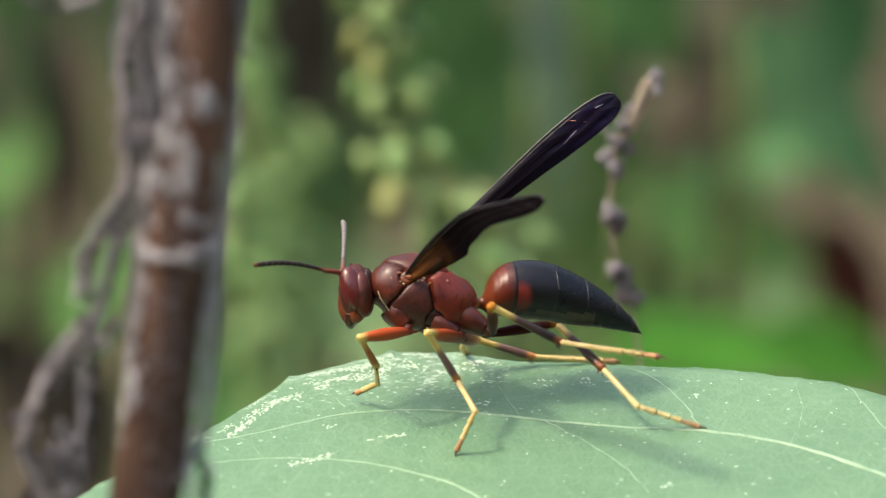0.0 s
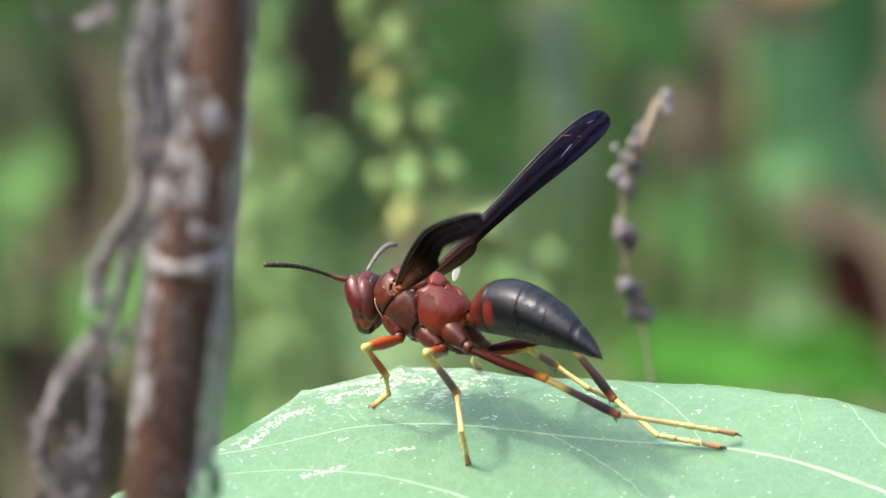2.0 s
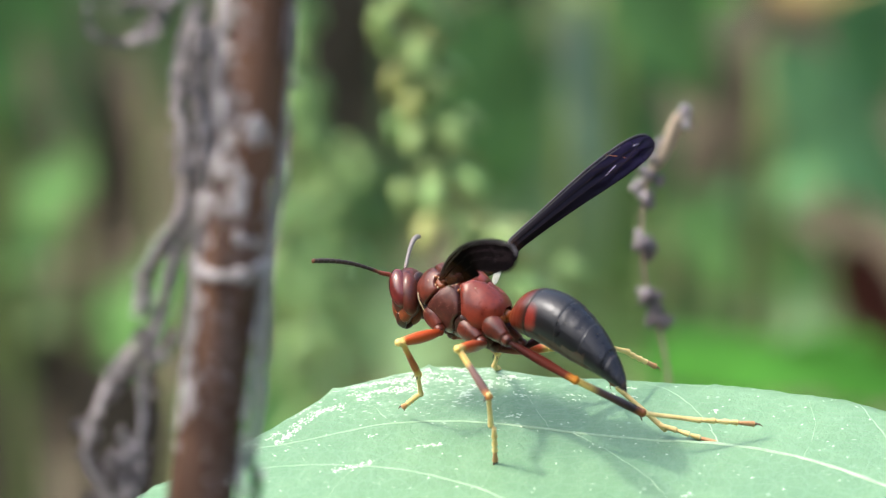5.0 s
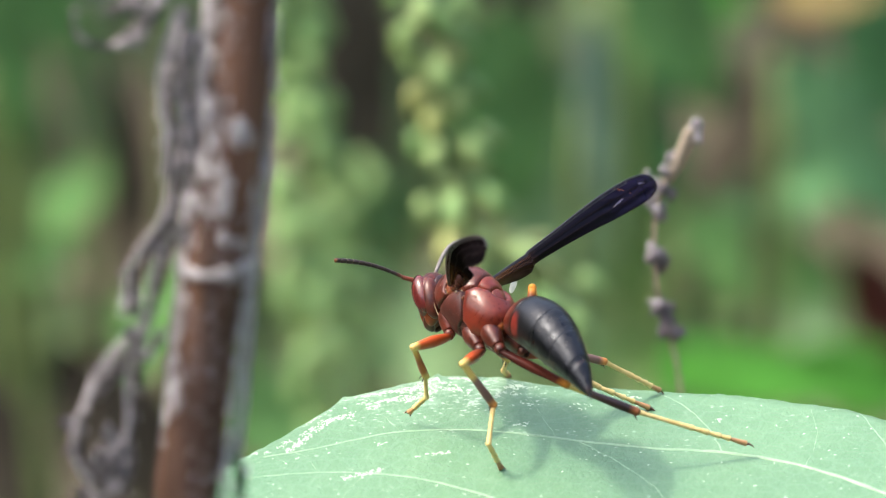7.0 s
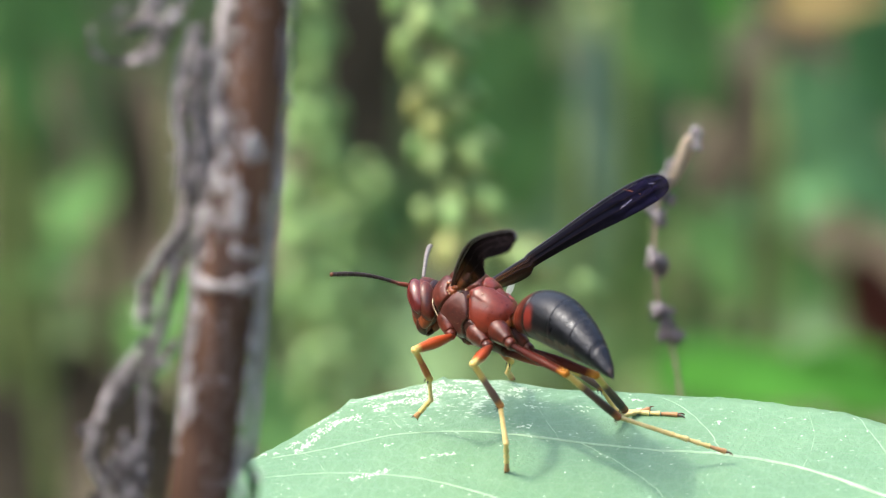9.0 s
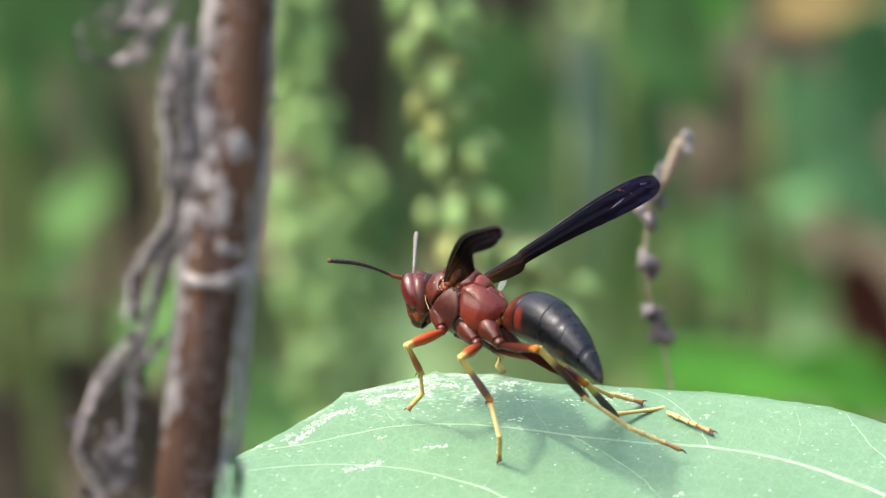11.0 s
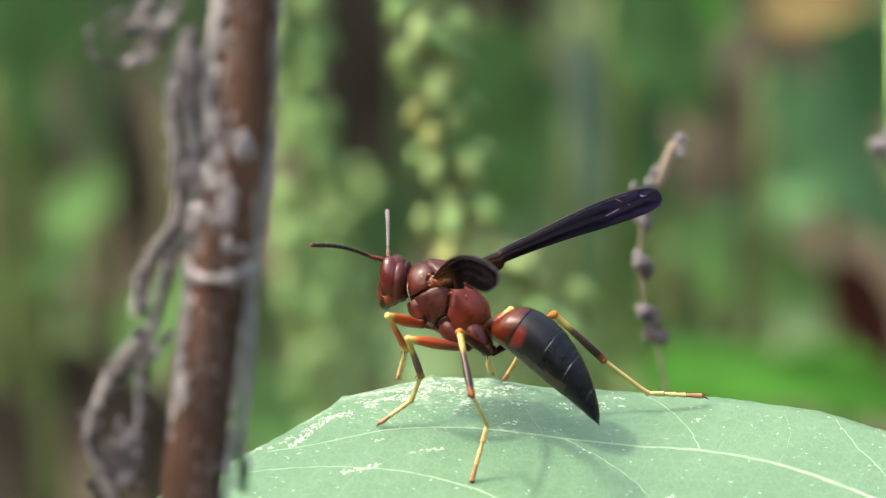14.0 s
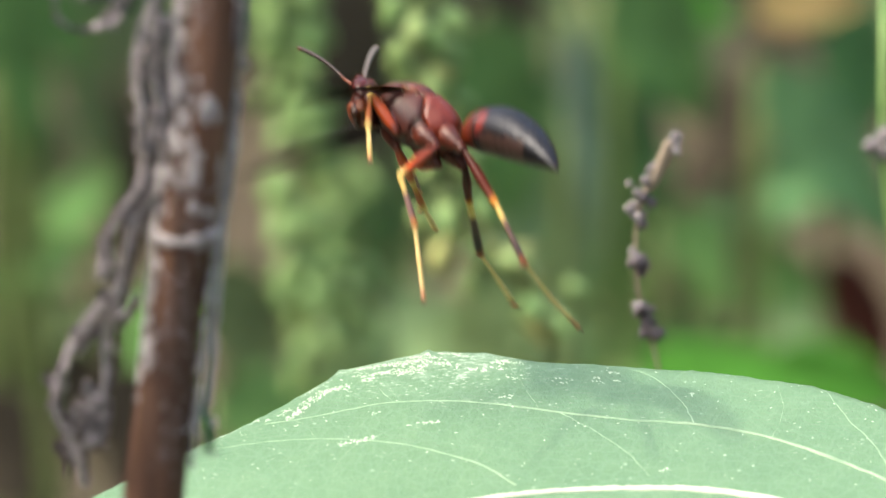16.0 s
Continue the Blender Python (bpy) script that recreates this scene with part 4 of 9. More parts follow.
    curl([(-0.01955, -0.05920, -0.00110), (-0.02036, -0.05920, -0.00337), (-0.01991, -0.05920, -0.00701)], 0.34, "curled_edge", 0.6, "dark strand that paints the shade in a curled dead leaf", m_dry_dark)
    curl([(-0.01209, -0.06189, 0.03566), (-0.01243, -0.05813, 0.03138), (-0.01286, -0.05418, 0.02654)], 0.28)
    curl([(-0.01240, -0.05920, 0.03493), (-0.01272, -0.05920, 0.03143), (-0.01288, -0.05920, 0.02747)], 0.28, "curled_edge", 0.6, "pale felted edge of a curled dead leaf", m_dry_pale)
    curl([(-0.01200, -0.05920, 0.03493), (-0.01218, -0.05920, 0.03143), (-0.01262, -0.05920, 0.02747)], 0.23, "curled_edge", 0.6, "dark strand that paints the shade in a curled dead leaf", m_dry_dark)
    curl([(-0.01186, -0.05700, 0.03641), (-0.01224, -0.05700, 0.03113), (-0.01271, -0.05700, 0.02495), (-0.01337, -0.05700, 0.01694), (-0.01406, -0.05700, 0.01067), (-0.01449, -0.05700, 0.00526), (-0.01530, -0.05700, -0.00300)], 0.62, "side_shoot", 0.8, "thin pale woolly shoot", m_fuzz)
    curl([(-0.01543, -0.05700, 0.03641), (-0.01634, -0.05700, 0.03025), (-0.01713, -0.05700, 0.02318), (-0.01787, -0.05700, 0.01783), (-0.01879, -0.05700, 0.01246), (-0.01884, -0.05700, 0.00706), (-0.01921, -0.05700, 0.00073), (-0.02016, -0.05700, -0.00656)], 0.95, "felt_strip", 0.8, "pale woolly strip along the bark", m_fuzz)

    curl([(-0.01595, -0.05800, -0.00145), (-0.01531, -0.05800, -0.00273), (-0.01507, -0.05800, -0.00402), (-0.01533, -0.05800, -0.00573)], 0.85, "leaf_sliver", 0.3, "narrow dark green leaf at the foot of the stem", m_deep)

    def clump(at, size, turn):
        """A crumpled dead leaf."""
        bm = blade(size, size * 0.5, 0.3, 0.5, 18, 6, ragged=0.5, rng=rng, thick=0.25 * MM)
        for v in bm.verts:
            q = v.co * (2.6 / size)
            v.co += Vector((noise.noise(q), noise.noise(q + Vector((7, 0, 0))), noise.noise(q + Vector((0, 7, 0))))) * size * 0.24
        bm.transform(Matrix.Translation(Vector(at) - o) @ Matrix.Rotation(radians(turn), 4, "Y") @ Matrix.Rotation(radians(60 + 50 * rng.random()), 4, "X"))
        part("crumpled_leaf", bm, m_dry_leaf, root, "grey crumpled dead leaf")

    clump((-0.01900, -0.06100, 0.02893), 2.4 * MM, 100)
    clump((-0.01980, -0.05800, 0.02562), 2.5 * MM, 70)
    clump((-0.01952, -0.05500, 0.02182), 2.2 * MM, 95)
    clump((-0.01973, -0.06100, 0.02057), 2.2 * MM, 60)
    clump((-0.02099, -0.05800, 0.01451), 2.2 * MM, 120)
    clump((-0.02281, -0.05500, 0.01106), 2.5 * MM, 110)
    clump((-0.02287, -0.06100, 0.00857), 2.2 * MM, 80)
    clump((-0.02480, -0.05800, 0.00462), 2.7 * MM, 120)
    clump((-0.02720, -0.05500, 0.00017), 3.0 * MM, 100)
    clump((-0.02472, -0.06100, -0.00086), 2.7 * MM, 60)
    clump((-0.02644, -0.05800, -0.00444), 3.0 * MM, 90)
    clump((-0.02022, -0.05500, -0.00485), 3.0 * MM, 80)
    clump((-0.02389, -0.06100, 0.03199), 2.0 * MM, 20)
    clump((-0.02212, -0.05800, 0.02959), 2.0 * MM, 140)
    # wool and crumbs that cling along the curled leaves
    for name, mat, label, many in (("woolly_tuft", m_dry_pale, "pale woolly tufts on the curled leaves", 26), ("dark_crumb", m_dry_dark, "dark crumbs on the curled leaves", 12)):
        bm = bmesh.new()
        for p, width in paths:
            sec = smooth_sections([tuple(q) for q in p], 60)
            for k in range(many):
                q = Vector(sec[rng.randrange(60)]) + Vector((rng.gauss(0, 0.5), rng.gauss(0, 0.5), rng.gauss(0, 0.35))) * width * 1.5 * MM
                s = rng.uniform(0.06, 0.2) * MM
                b = lobe((0, 0, 0), (1.0, 0.7, 1.9), (rng.gauss(0, 40), rng.gauss(0, 40), 0), 8, 6, 0.2, s)
                for v in b.verts:
                    v.co += q
                join(bm, b)
        tagged(part(name, bm, mat, root, label), kind="stuff")
    return root


woody_stem_thing = woody_stem()


# ---- the broad leaf ----
LEAF_Z, LEAF_SLOPE = -0.01562, math.tan(radians(13))


def margin_back(x):
    xs = [-37, -32, -25.6, -15.3, -12.2, -8.9, -0.9, 4.3, 8.7, 15.7, 25.5, 32.8, 38.4, 45, 50]
    ys = [-26, -19, -12.9, -2.5, 1.2, 5.4, 8.9, 8.8, 7.4, 6.8, 5.4, 3.4, -0.1, -7, -20]
    tooth = 0.0
    for c, h, w in ((-8.9, 0.35, 0.35), (-1.1, 0.55, 0.3), (13.6, 0.2, 0.5), (22.5, 0.22, 0.5), (30.2, 0.2, 0.4), (-16.0, 0.3, 0.4), (-23.0, 0.35, 0.4)):
        tooth += h * math.exp(-((x - c) / w) ** 2)
    return float(np.interp(x, xs, ys)) + 0.3 * math.exp(-(x / 12) ** 4) + tooth + 0.16 * noise.noise((x * 0.9, 0, 0)) + 0.08 * noise.noise((x * 3.1, 4, 0))


def margin_front(x):
    xs = [-37, -33, -22, -6, 12, 28, 42, 50]
    ys = [-26, -36, -48, -57, -60, -54, -38, -20]
    return float(np.interp(x, xs, ys))


def leaf_height(x, y):
    """Height of the blade's upper face, mm, over the leaf's plan in mm."""
    z = y * LEAF_SLOPE
    if y < -14:
        z -= 0.012 * (y + 14) ** 2
    z += 0.16 * noise.noise((x * 0.11, y * 0.16, 2.0)) + 0.05 * noise.noise((x * 0.5, y * 0.6, 5.0))
    edge = margin_back(x) - y
    if edge < 2.2:
        z -= 0.10 * (2.2 - edge) ** 2
    return z


def broad_leaf():
    root = thing("leaf", "broad pale green leaf with whitish veins and scrapes", "leaf", (0, 0, LEAF_Z))
    nx, ny = 230, 90
    bm = bmesh.new()
    top, bot = [], []
    for i in range(nx + 1):
        x = -36.9 + 86.8 * i / nx
        b, f = margin_back(x), margin_front(x)
        rt, rb = [], []
        for j in range(ny + 1):
            u = 1 - (1 - j / ny) ** 1.5
            y = f + (b - f) * u
            z = leaf_height(x, y)
            rt.append(bm.verts.new((x * MM, y * MM, z * MM)))
            rb.append(bm.verts.new((x * MM, y * MM, (z - 0.24) * MM)))
        top.append(rt), bot.append(rb)
    for i in range(nx):
        for j in range(ny):
            bm.faces.new((top[i][j], top[i + 1][j], top[i + 1][j + 1], top[i][j + 1]))
            bm.faces.new((bot[i][j], bot[i][j + 1], bot[i + 1][j + 1], bot[i + 1][j]))
        bm.faces.new((top[i][0], bot[i][0], bot[i + 1][0], top[i + 1][0]))
        bm.faces.new((top[i][ny], top[i + 1][ny], bot[i + 1][ny], bot[i][ny]))
    for j in range(ny):
        bm.faces.new((top[0][j], top[0][j + 1], bot[0][j + 1], bot[0][j]))
        bm.faces.new((top[nx][j], bot[nx][j], bot[nx][j + 1], top[nx][j + 1]))
    part("blade", bm, m_leaf, root)

    def vein(points, r0, r1, name="vein"):
        sec = smooth_sections([(x, y) for x, y in points], 70)
        pts, radii = [], []
        for i, (x, y) in enumerate(sec):
            x += 0.12 * noise.noise((x * 0.8, y, 3))
            pts.append(Vector((x, y + 0.12 * noise.noise((x * 0.8, y, 8)), leaf_height(x, y) - 0.01)) * MM)
            radii.append((r0 + (r1 - r0) * i / 69) * (1 + 0.4 * noise.noise((x * 1.7, y, 1))) * MM)
        part(name, tube(pts, radii, 8, 0, 0.6), m_midrib if name == "midrib" else m_vein, root)

    vein([(-15.3, -5.0), (-10.9, -3.5), (-5.1, -1.3), (0.8, -0.7), (5.7, -1.3), (10.5, -2.5), (16.4, -3.8), (22.2, -4.7), (27.5, -6.4), (32.2, -9.3), (37.6, -13.7), (41.7, -17.5)], 0.072, 0.202, "vein")
    vein([(22.2, -4.7), (21.6, -1.5), (20.0, 2.0), (18.1, 4.5), (16.6, 5.6)], 0.079, 0.029, "vein")
    vein([(-23.3, -11.3), (-16.6, -8.7), (-10.8, -7.7), (-5.0, -8.1), (-1.2, -9.3), (3.2, -11.9), (6.5, -15.6)], 0.050, 0.115, "vein")
    vein([(10.5, -2.5), (13.9, -6.4), (16.2, -9.8), (18.0, -13.7)], 0.058, 0.036, "vein")
    vein([(33.8, 2.2), (35.9, -4.0), (37.6, -7.9), (39.1, -13.7)], 0.043, 0.072, "vein")
    vein([(8.6, -1.8), (7.2, 2.5), (6.0, 6.1)], 0.036, 0.022, "vein")
    vein([(-4.1, -1.2), (-6.1, 3.0), (-7.1, 5.5)], 0.036, 0.022, "vein")
    vein([(28.9, -7.1), (30.1, -2.0), (29.8, 2.5)], 0.036, 0.022, "vein")
    vein([(-1.1, -19.0), (7.9, -16.7), (17.5, -15.9), (27.0, -17.2), (43.2, -23.0)], 0.252, 0.432, "midrib")
    vein([(-10.8, -7.7), (-11.9, -5.0), (-13.8, -3.5)], 0.036, 0.022, "vein")
    vein([(-7.0, -7.9), (-8.8, -11.7), (-9.3, -14.6)], 0.029, 0.022, "vein")
    rng = random.Random(19)
    flakes = bmesh.new()

    def flake(x, y, size, turn):
        """A thin raised scrap of pale skin."""
        n = rng.randint(5, 7)
        ring = []
        for k in range(n):
            a = 2 * math.pi * k / n
            r = size * (0.55 + 0.8 * rng.random())
            dx, dy = r * math.cos(a) * 1.7, r * math.sin(a) * 0.8
            px, py = x + dx * math.cos(turn) - dy * math.sin(turn), y + dx * math.sin(turn) + dy * math.cos(turn)
            if py > margin_back(px) - 0.15:
                return
            ring.append((px, py))
        low = [flakes.verts.new(Vector((px, py, leaf_height(px, py) - 0.01)) * MM) for px, py in ring]
        high = [flakes.verts.new(Vector((x + (px - x) * 0.75, y + (py - y) * 0.75, leaf_height(px, py) + 0.035)) * MM) for px, py in ring]
        for k in range(n):
            flakes.faces.new((low[k], low[(k + 1) % n], high[(k + 1) % n], high[k]))
        flakes.faces.new(high)

    def scrape(x0, y0, x1, y1, many, wide, size=0.068):
        """Scraps strewn along a stroke."""
        turn = math.atan2(y1 - y0, x1 - x0)
        for k in range(many):
            u = rng.random()
            if noise.noise((u * 5, x0, y0)) < -0.18:
                continue
            flake(x0 + (x1 - x0) * u + rng.gauss(0, wide), y0 + (y1 - y0) * u + rng.gauss(0, wide), size * (0.5 + rng.random()), turn + rng.gauss(0, 0.5))

    # worn strokes along the far margin
    for k in range(30):
        x = rng.uniform(-14.5, 5.5)
        d = rng.uniform(0.5, 3.8)
        w = rng.uniform(0.9, 2.6)
        scrape(x, margin_back(x) - d, x + w, margin_back(x + w) - d - rng.uniform(-0.1, 0.5), int(22 * w), 0.17)
    for k in range(9):
        x = rng.uniform(5, 17)
        d = rng.uniform(1.2, 5.5)
        scrape(x, margin_back(x) - d, x + 1.3, margin_back(x) - d - 0.3, 9, 0.15, 0.07)
    # longer scratches farther in
    scrape(-13.6, -4.4, -11.2, -0.9, 80, 0.17, 0.07)
    scrape(-20.5, -8.2, -17.6, -5.2, 50, 0.22, 0.065)
    scrape(-17.0, -4.2, -14.4, -4.4, 24, 0.12, 0.08)
    scrape(-3.0, -5.2, 0.2, -4.4, 22, 0.12, 0.09)
    scrape(-8.8, -8.8, -5.6, -7.4, 40, 0.22, 0.09)
    scrape(-6.0, -3.2, -5.0, -2.6, 10, 0.1, 0.08)
    scrape(21.6, 0.2, 22.1, 1.0, 16, 0.16, 0.1)
    scrape(19.0, -13.2, 19.6, -12.4, 12, 0.14, 0.1)
    scrape(5.4, 0.1, 6.6, 0.4, 12, 0.14, 0.08)
    for k in range(130):
        x = rng.uniform(-22, 40)
        flake(x, rng.uniform(-16, margin_back(x) - 0.8), 0.045 + 0.05 * rng.random(), rng.random() * 3)
    tagged(part("pale_flake", flakes, m_flake, root, "pale scuffed scraps of leaf skin"), kind="stuff")
    part("leaf_stalk", tube([(12 * MM, -59 * MM, leaf_height(12, -59) * MM), (14 * MM, -75 * MM, -0.06), (20 * MM, -60 * MM, -0.2), (30 * MM, -20 * MM, GROUND - LEAF_Z)], [0.9 * MM, 1.2 * MM, 1.8 * MM, 2.6 * MM], 12, 40), m_stalk, root)
    return root


leaf_thing = broad_leaf()
cam.data.dof.use_dof = True
cam.data.dof.focus_object = leaf_thing
cam.data.dof.aperture_fstop = 27.0


# ---- the wasp ----
wasp = thing("paper_wasp", "red and black paper wasp with dark violet wings and yellow feet", "wasp")
wasp.rotation_mode = "QUATERNION"


def both(name, make, mat, parent, label=""):
    """The same part on either side."""
    return [part(name, make(s), mat, parent, label) for s in (1, -1)]


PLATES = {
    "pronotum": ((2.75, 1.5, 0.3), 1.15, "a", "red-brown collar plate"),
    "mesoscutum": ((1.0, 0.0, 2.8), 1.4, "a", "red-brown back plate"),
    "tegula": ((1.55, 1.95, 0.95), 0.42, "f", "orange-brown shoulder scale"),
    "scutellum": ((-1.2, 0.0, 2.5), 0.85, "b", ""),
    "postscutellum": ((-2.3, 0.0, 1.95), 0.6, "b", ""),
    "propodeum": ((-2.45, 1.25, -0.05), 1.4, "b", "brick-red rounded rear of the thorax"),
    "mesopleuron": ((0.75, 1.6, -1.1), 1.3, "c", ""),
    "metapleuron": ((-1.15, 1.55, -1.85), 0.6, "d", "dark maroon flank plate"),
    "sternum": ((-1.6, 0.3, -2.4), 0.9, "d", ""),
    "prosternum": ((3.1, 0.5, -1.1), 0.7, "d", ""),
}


SWELL = {"propodeum": 0.34, "scutellum": 0.16, "pronotum": 0.14, "mesopleuron": 0.12, "metapleuron": 0.02, "mesoscutum": 0.1}


def mesosoma():
    """The thorax: one rounded form, parted into plates by sunken seams."""
    core = smooth_sections([(4.05, .25, .5, .45, .55), (3.7, .3, 1.25, 1.15, 1.2), (3.0, .3, 1.8, 1.95, 1.65), (2.2, .15, 2.05, 2.5, 2.1), (.9, .05, 2.15, 2.95, 2.55), (-.5, -.05, 2.1, 2.75, 2.75), (-1.7, -.15, 1.98, 2.3, 2.55), (-2.8, -.2, 1.78, 1.75, 2.0), (-3.7, -.2, 1.25, 1.1, 1.35), (-4.15, -.12, .5, .42, .5)], 150)
    n = 150
    pts = []
    for x, zc, hw, up, dn in core:
        ring = []
        for k in range(n):
            a = 2 * math.pi * k / n
            ring.append(Vector((x, hw * math.cos(a), zc + (up if math.sin(a) > 0 else dn) * math.sin(a))))
        pts.append(ring)

    def plate_of(p):
        q = Vector((p.x, abs(p.y), p.z)) + Vector((noise.noise(p * 0.9), 0, noise.noise(p * 0.9 + Vector((4, 0, 0))))) * 0.05
        best = sorted((((q - Vector(c)).length / w, key) for key, (c, w, _, _) in PLATES.items()))
        return best[0][1], best[1][0] - best[0][0]

    def lifted(p):
        key, gap = plate_of(p)
        axis = Vector((p.x, 0, 0.0))
        out = (p - axis).normalized()
        f = min(1.0, gap / 0.24)
        f = f * f * (3 - 2 * f)
        dome = min(1.0, gap / 0.9)
        rise = SWELL.get(key, 0.08)
        return p + out * (-0.24 + 0.24 * f + rise * dome * (2 - dome) + 0.015 * noise.noise(p * 1.1))

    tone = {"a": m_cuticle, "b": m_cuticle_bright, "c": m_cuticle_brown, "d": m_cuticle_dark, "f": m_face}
    made = {key: bmesh.new() for key in PLATES}
    index = {key: {} for key in PLATES}
    moved = [[lifted(p) * MM for p in ring] for ring in pts]
    for i in range(len(pts) - 1):
        for k in range(n):
            quad = ((i, k), (i, (k + 1) % n), (i + 1, (k + 1) % n), (i + 1, k))
            mid = sum((pts[a][b] for a, b in quad), Vector()) / 4
            key = plate_of(mid)[0]
            vs = []
            for q in quad:
                if q not in index[key]:
                    index[key][q] = made[key].verts.new(moved[q[0]][q[1]])
                vs.append(index[key][q])
            made[key].faces.new(vs)
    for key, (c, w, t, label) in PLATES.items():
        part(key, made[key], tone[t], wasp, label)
    part("thorax", lobe((-0.2, 0, -.1), (3.8, 1.5, 1.75), (0, -3, 0)), m_cuticle_dark, wasp)
    both("wing_root", lambda s: lobe((1.0, 1.9 * s, 1.15), (.62, .4, .3), (0, 14, 0), 14, 10), m_face, wasp, "orange-brown wing hinge")
    both("petiole_lobe", lambda s: lobe((-3.75, .62 * s, -.55), (.55, .5, .62), (0, 20, 20 * s), 18, 12), m_amber, wasp, "amber-brown lobe at the waist")
    part("waist", lobe((-4.05, 0, -.12), (.6, .5, .5), seg=18, rings=12), m_amber, wasp)
    rng = random.Random(77)
    for k in range(7):
        c = (1.9 - .36 * k + .1 * rng.random(), 1.86 + .12 * rng.random(), 1.25 - .1 * k + .25 * rng.random())
        both("axillary_plate", lambda s: lobe((c[0], c[1] * s, c[2]), (.24 + .05 * (k % 3), .16, .13), (20 * k, 25 * (k % 4), 15 * k), 12, 8), (m_amber, m_rim, m_face)[k % 3], wasp, "small amber plate at the wing base" if k % 3 == 0 else "")
    for k in range(9):
        c = (2.3 - .5 * k + .3 * rng.random(), 1.93 + .1 * rng.random(), .75 - .3 * k * (k < 5) + .5 * rng.random())
        both("seam_speck", lambda s: lobe((c[0], c[1] * s, c[2]), (.09 + .04 * rng.random(), .08, .07), (30 * k, 0, 0), 8, 6), m_rim, wasp)
    both("collar_rim", lambda s: tube([Vector((3.72, .75 * s, .75)) * MM, Vector((3.55, 1.3 * s, .2)) * MM, Vector((3.2, 1.66 * s, -.65)) * MM, Vector((2.6, 1.62 * s, -1.35)) * MM, Vector((1.9, 1.3 * s, -2.1)) * MM], [.02 * MM, .035 * MM, .045 * MM, .04 * MM, .02 * MM], 8, 24), m_rim, wasp, "pale yellow rim of the collar")
    part("hind_rim", tube([Vector((-3.2, -1.3, .75)) * MM, Vector((-3.1, -.7, 1.2)) * MM, Vector((-3.05, 0, 1.42)) * MM, Vector((-3.1, .7, 1.2)) * MM, Vector((-3.2, 1.3, .75)) * MM], [.02 * MM, .03 * MM, .04 * MM, .03 * MM, .02 * MM], 8, 24), m_rim, wasp, "pale rim at the rear of the thorax")


def hairs(parent, at, many, seed, length=0.34):
    """Short pale hairs standing on a rounded part."""
    rng = random.Random(seed)
    bm = bmesh.new()
    for k in range(many):
        p, out = at(rng)
        d = (out + Vector((rng.gauss(0, 0.35), rng.gauss(0, 0.35), rng.gauss(0, 0.35)))).normalized()
        s = d.orthogonal().normalized() * 0.008
        u = d.cross(s)
        tip = bm.verts.new((p + d * length * (0.5 + rng.random())) * MM)
        ring = [bm.verts.new((p + s * math.cos(a) + u * math.sin(a)) * MM) for a in (0, 2.1, 4.2)]
        for i in range(3):
            bm.faces.new((ring[i], ring[(i + 1) % 3], tip))
    tagged(part("hair", bm, m_hair, parent, "short pale hairs"), kind="stuff")


def on_thorax(rng):
    x = rng.uniform(-3.9, 3.8)
    hw, up, dn, zc = (float(np.interp(x, (-4.15, -2.8, -.5, .9, 3.0, 4.05), v)) for v in ((.5, 1.8, 2.1, 2.15, 1.8, .5), (.42, 1.75, 2.75, 2.95, 1.95, .45), (.5, 2.0, 2.75, 2.55, 1.65, .55), (-.12, -.2, -.05, .05, .3, .25)))
    a = rng.uniform(0, 2 * math.pi)
    z = (up if math.sin(a) > 0 else dn) * math.sin(a)
    p = Vector((x, hw * math.cos(a), zc + z))
    return p, Vector((0.1 * x, math.cos(a), math.sin(a))).normalized()


mesosoma()
hairs(wasp, on_thorax, 1500, 41, 0.26)


def make_head():
    h = part("head", loft([(q[0], q[1], q[2], q[3], q[4]) for q in smooth_sections([(.1, -.1, .5, .5, .5), (.35, -.2, 1.5, 1.35, 1.6), (.8, -.3, 2.0, 1.85, 2.1), (1.35, -.4, 2.05, 1.95, 2.2), (1.9, -.5, 1.7, 1.6, 1.9), (2.25, -.6, 1.1, 1.0, 1.2), (2.4, -.65, .4, .4, .4)], 18)], 32), m_cuticle, wasp)
    part("face_plate", lobe((1.75, 0, -1.75), (.72, 1.15, 1.35), (0, 10, 0)), m_face, h, "orange-brown face plate")
    both("compound_eye", lambda s: lobe((1.35, 1.5 * s, -.25), (.85, .72, 1.65), (6 * s, 14, 0), 28, 20), m_eye, h, "dark brown compound eye")
    both("cheek", lambda s: lobe((.55, 1.2 * s, -.75), (.78, .9, 1.75), (0, 6, 0)), m_cuticle, h)
    both("gena", lambda s: lobe((.95, .8 * s, -1.75), (.72, .62, 1.25), (0, -14, 0)), m_face, h, "orange-brown lower cheek")
    part("occiput", lobe((.25, 0, -.1), (.5, 1.35, 1.35)), m_cuticle_dark, h)
    both("mandible", lambda s: tube([Vector((1.35, .72 * s, -2.2)) * MM, Vector((1.5, .58 * s, -2.8)) * MM, Vector((1.5, .15 * s, -3.25)) * MM], [.55 * MM, .48 * MM, .2 * MM], 12, 14, 0.8), m_jaw, h, "black-brown jaw")
    both("antenna_socket", lambda s: lobe((2.15, .55 * s, .75), (.25, .28, .28), seg=12, rings=8), m_face, h)
    for y, z in ((0, 1.35), (.28, 1.5), (-.28, 1.5)):
        part("ocellus", lobe((1.45, y, z), (.13, .13, .12), seg=10, rings=8), m_jaw, h, "tiny black simple eye")
    return h


head = make_head()


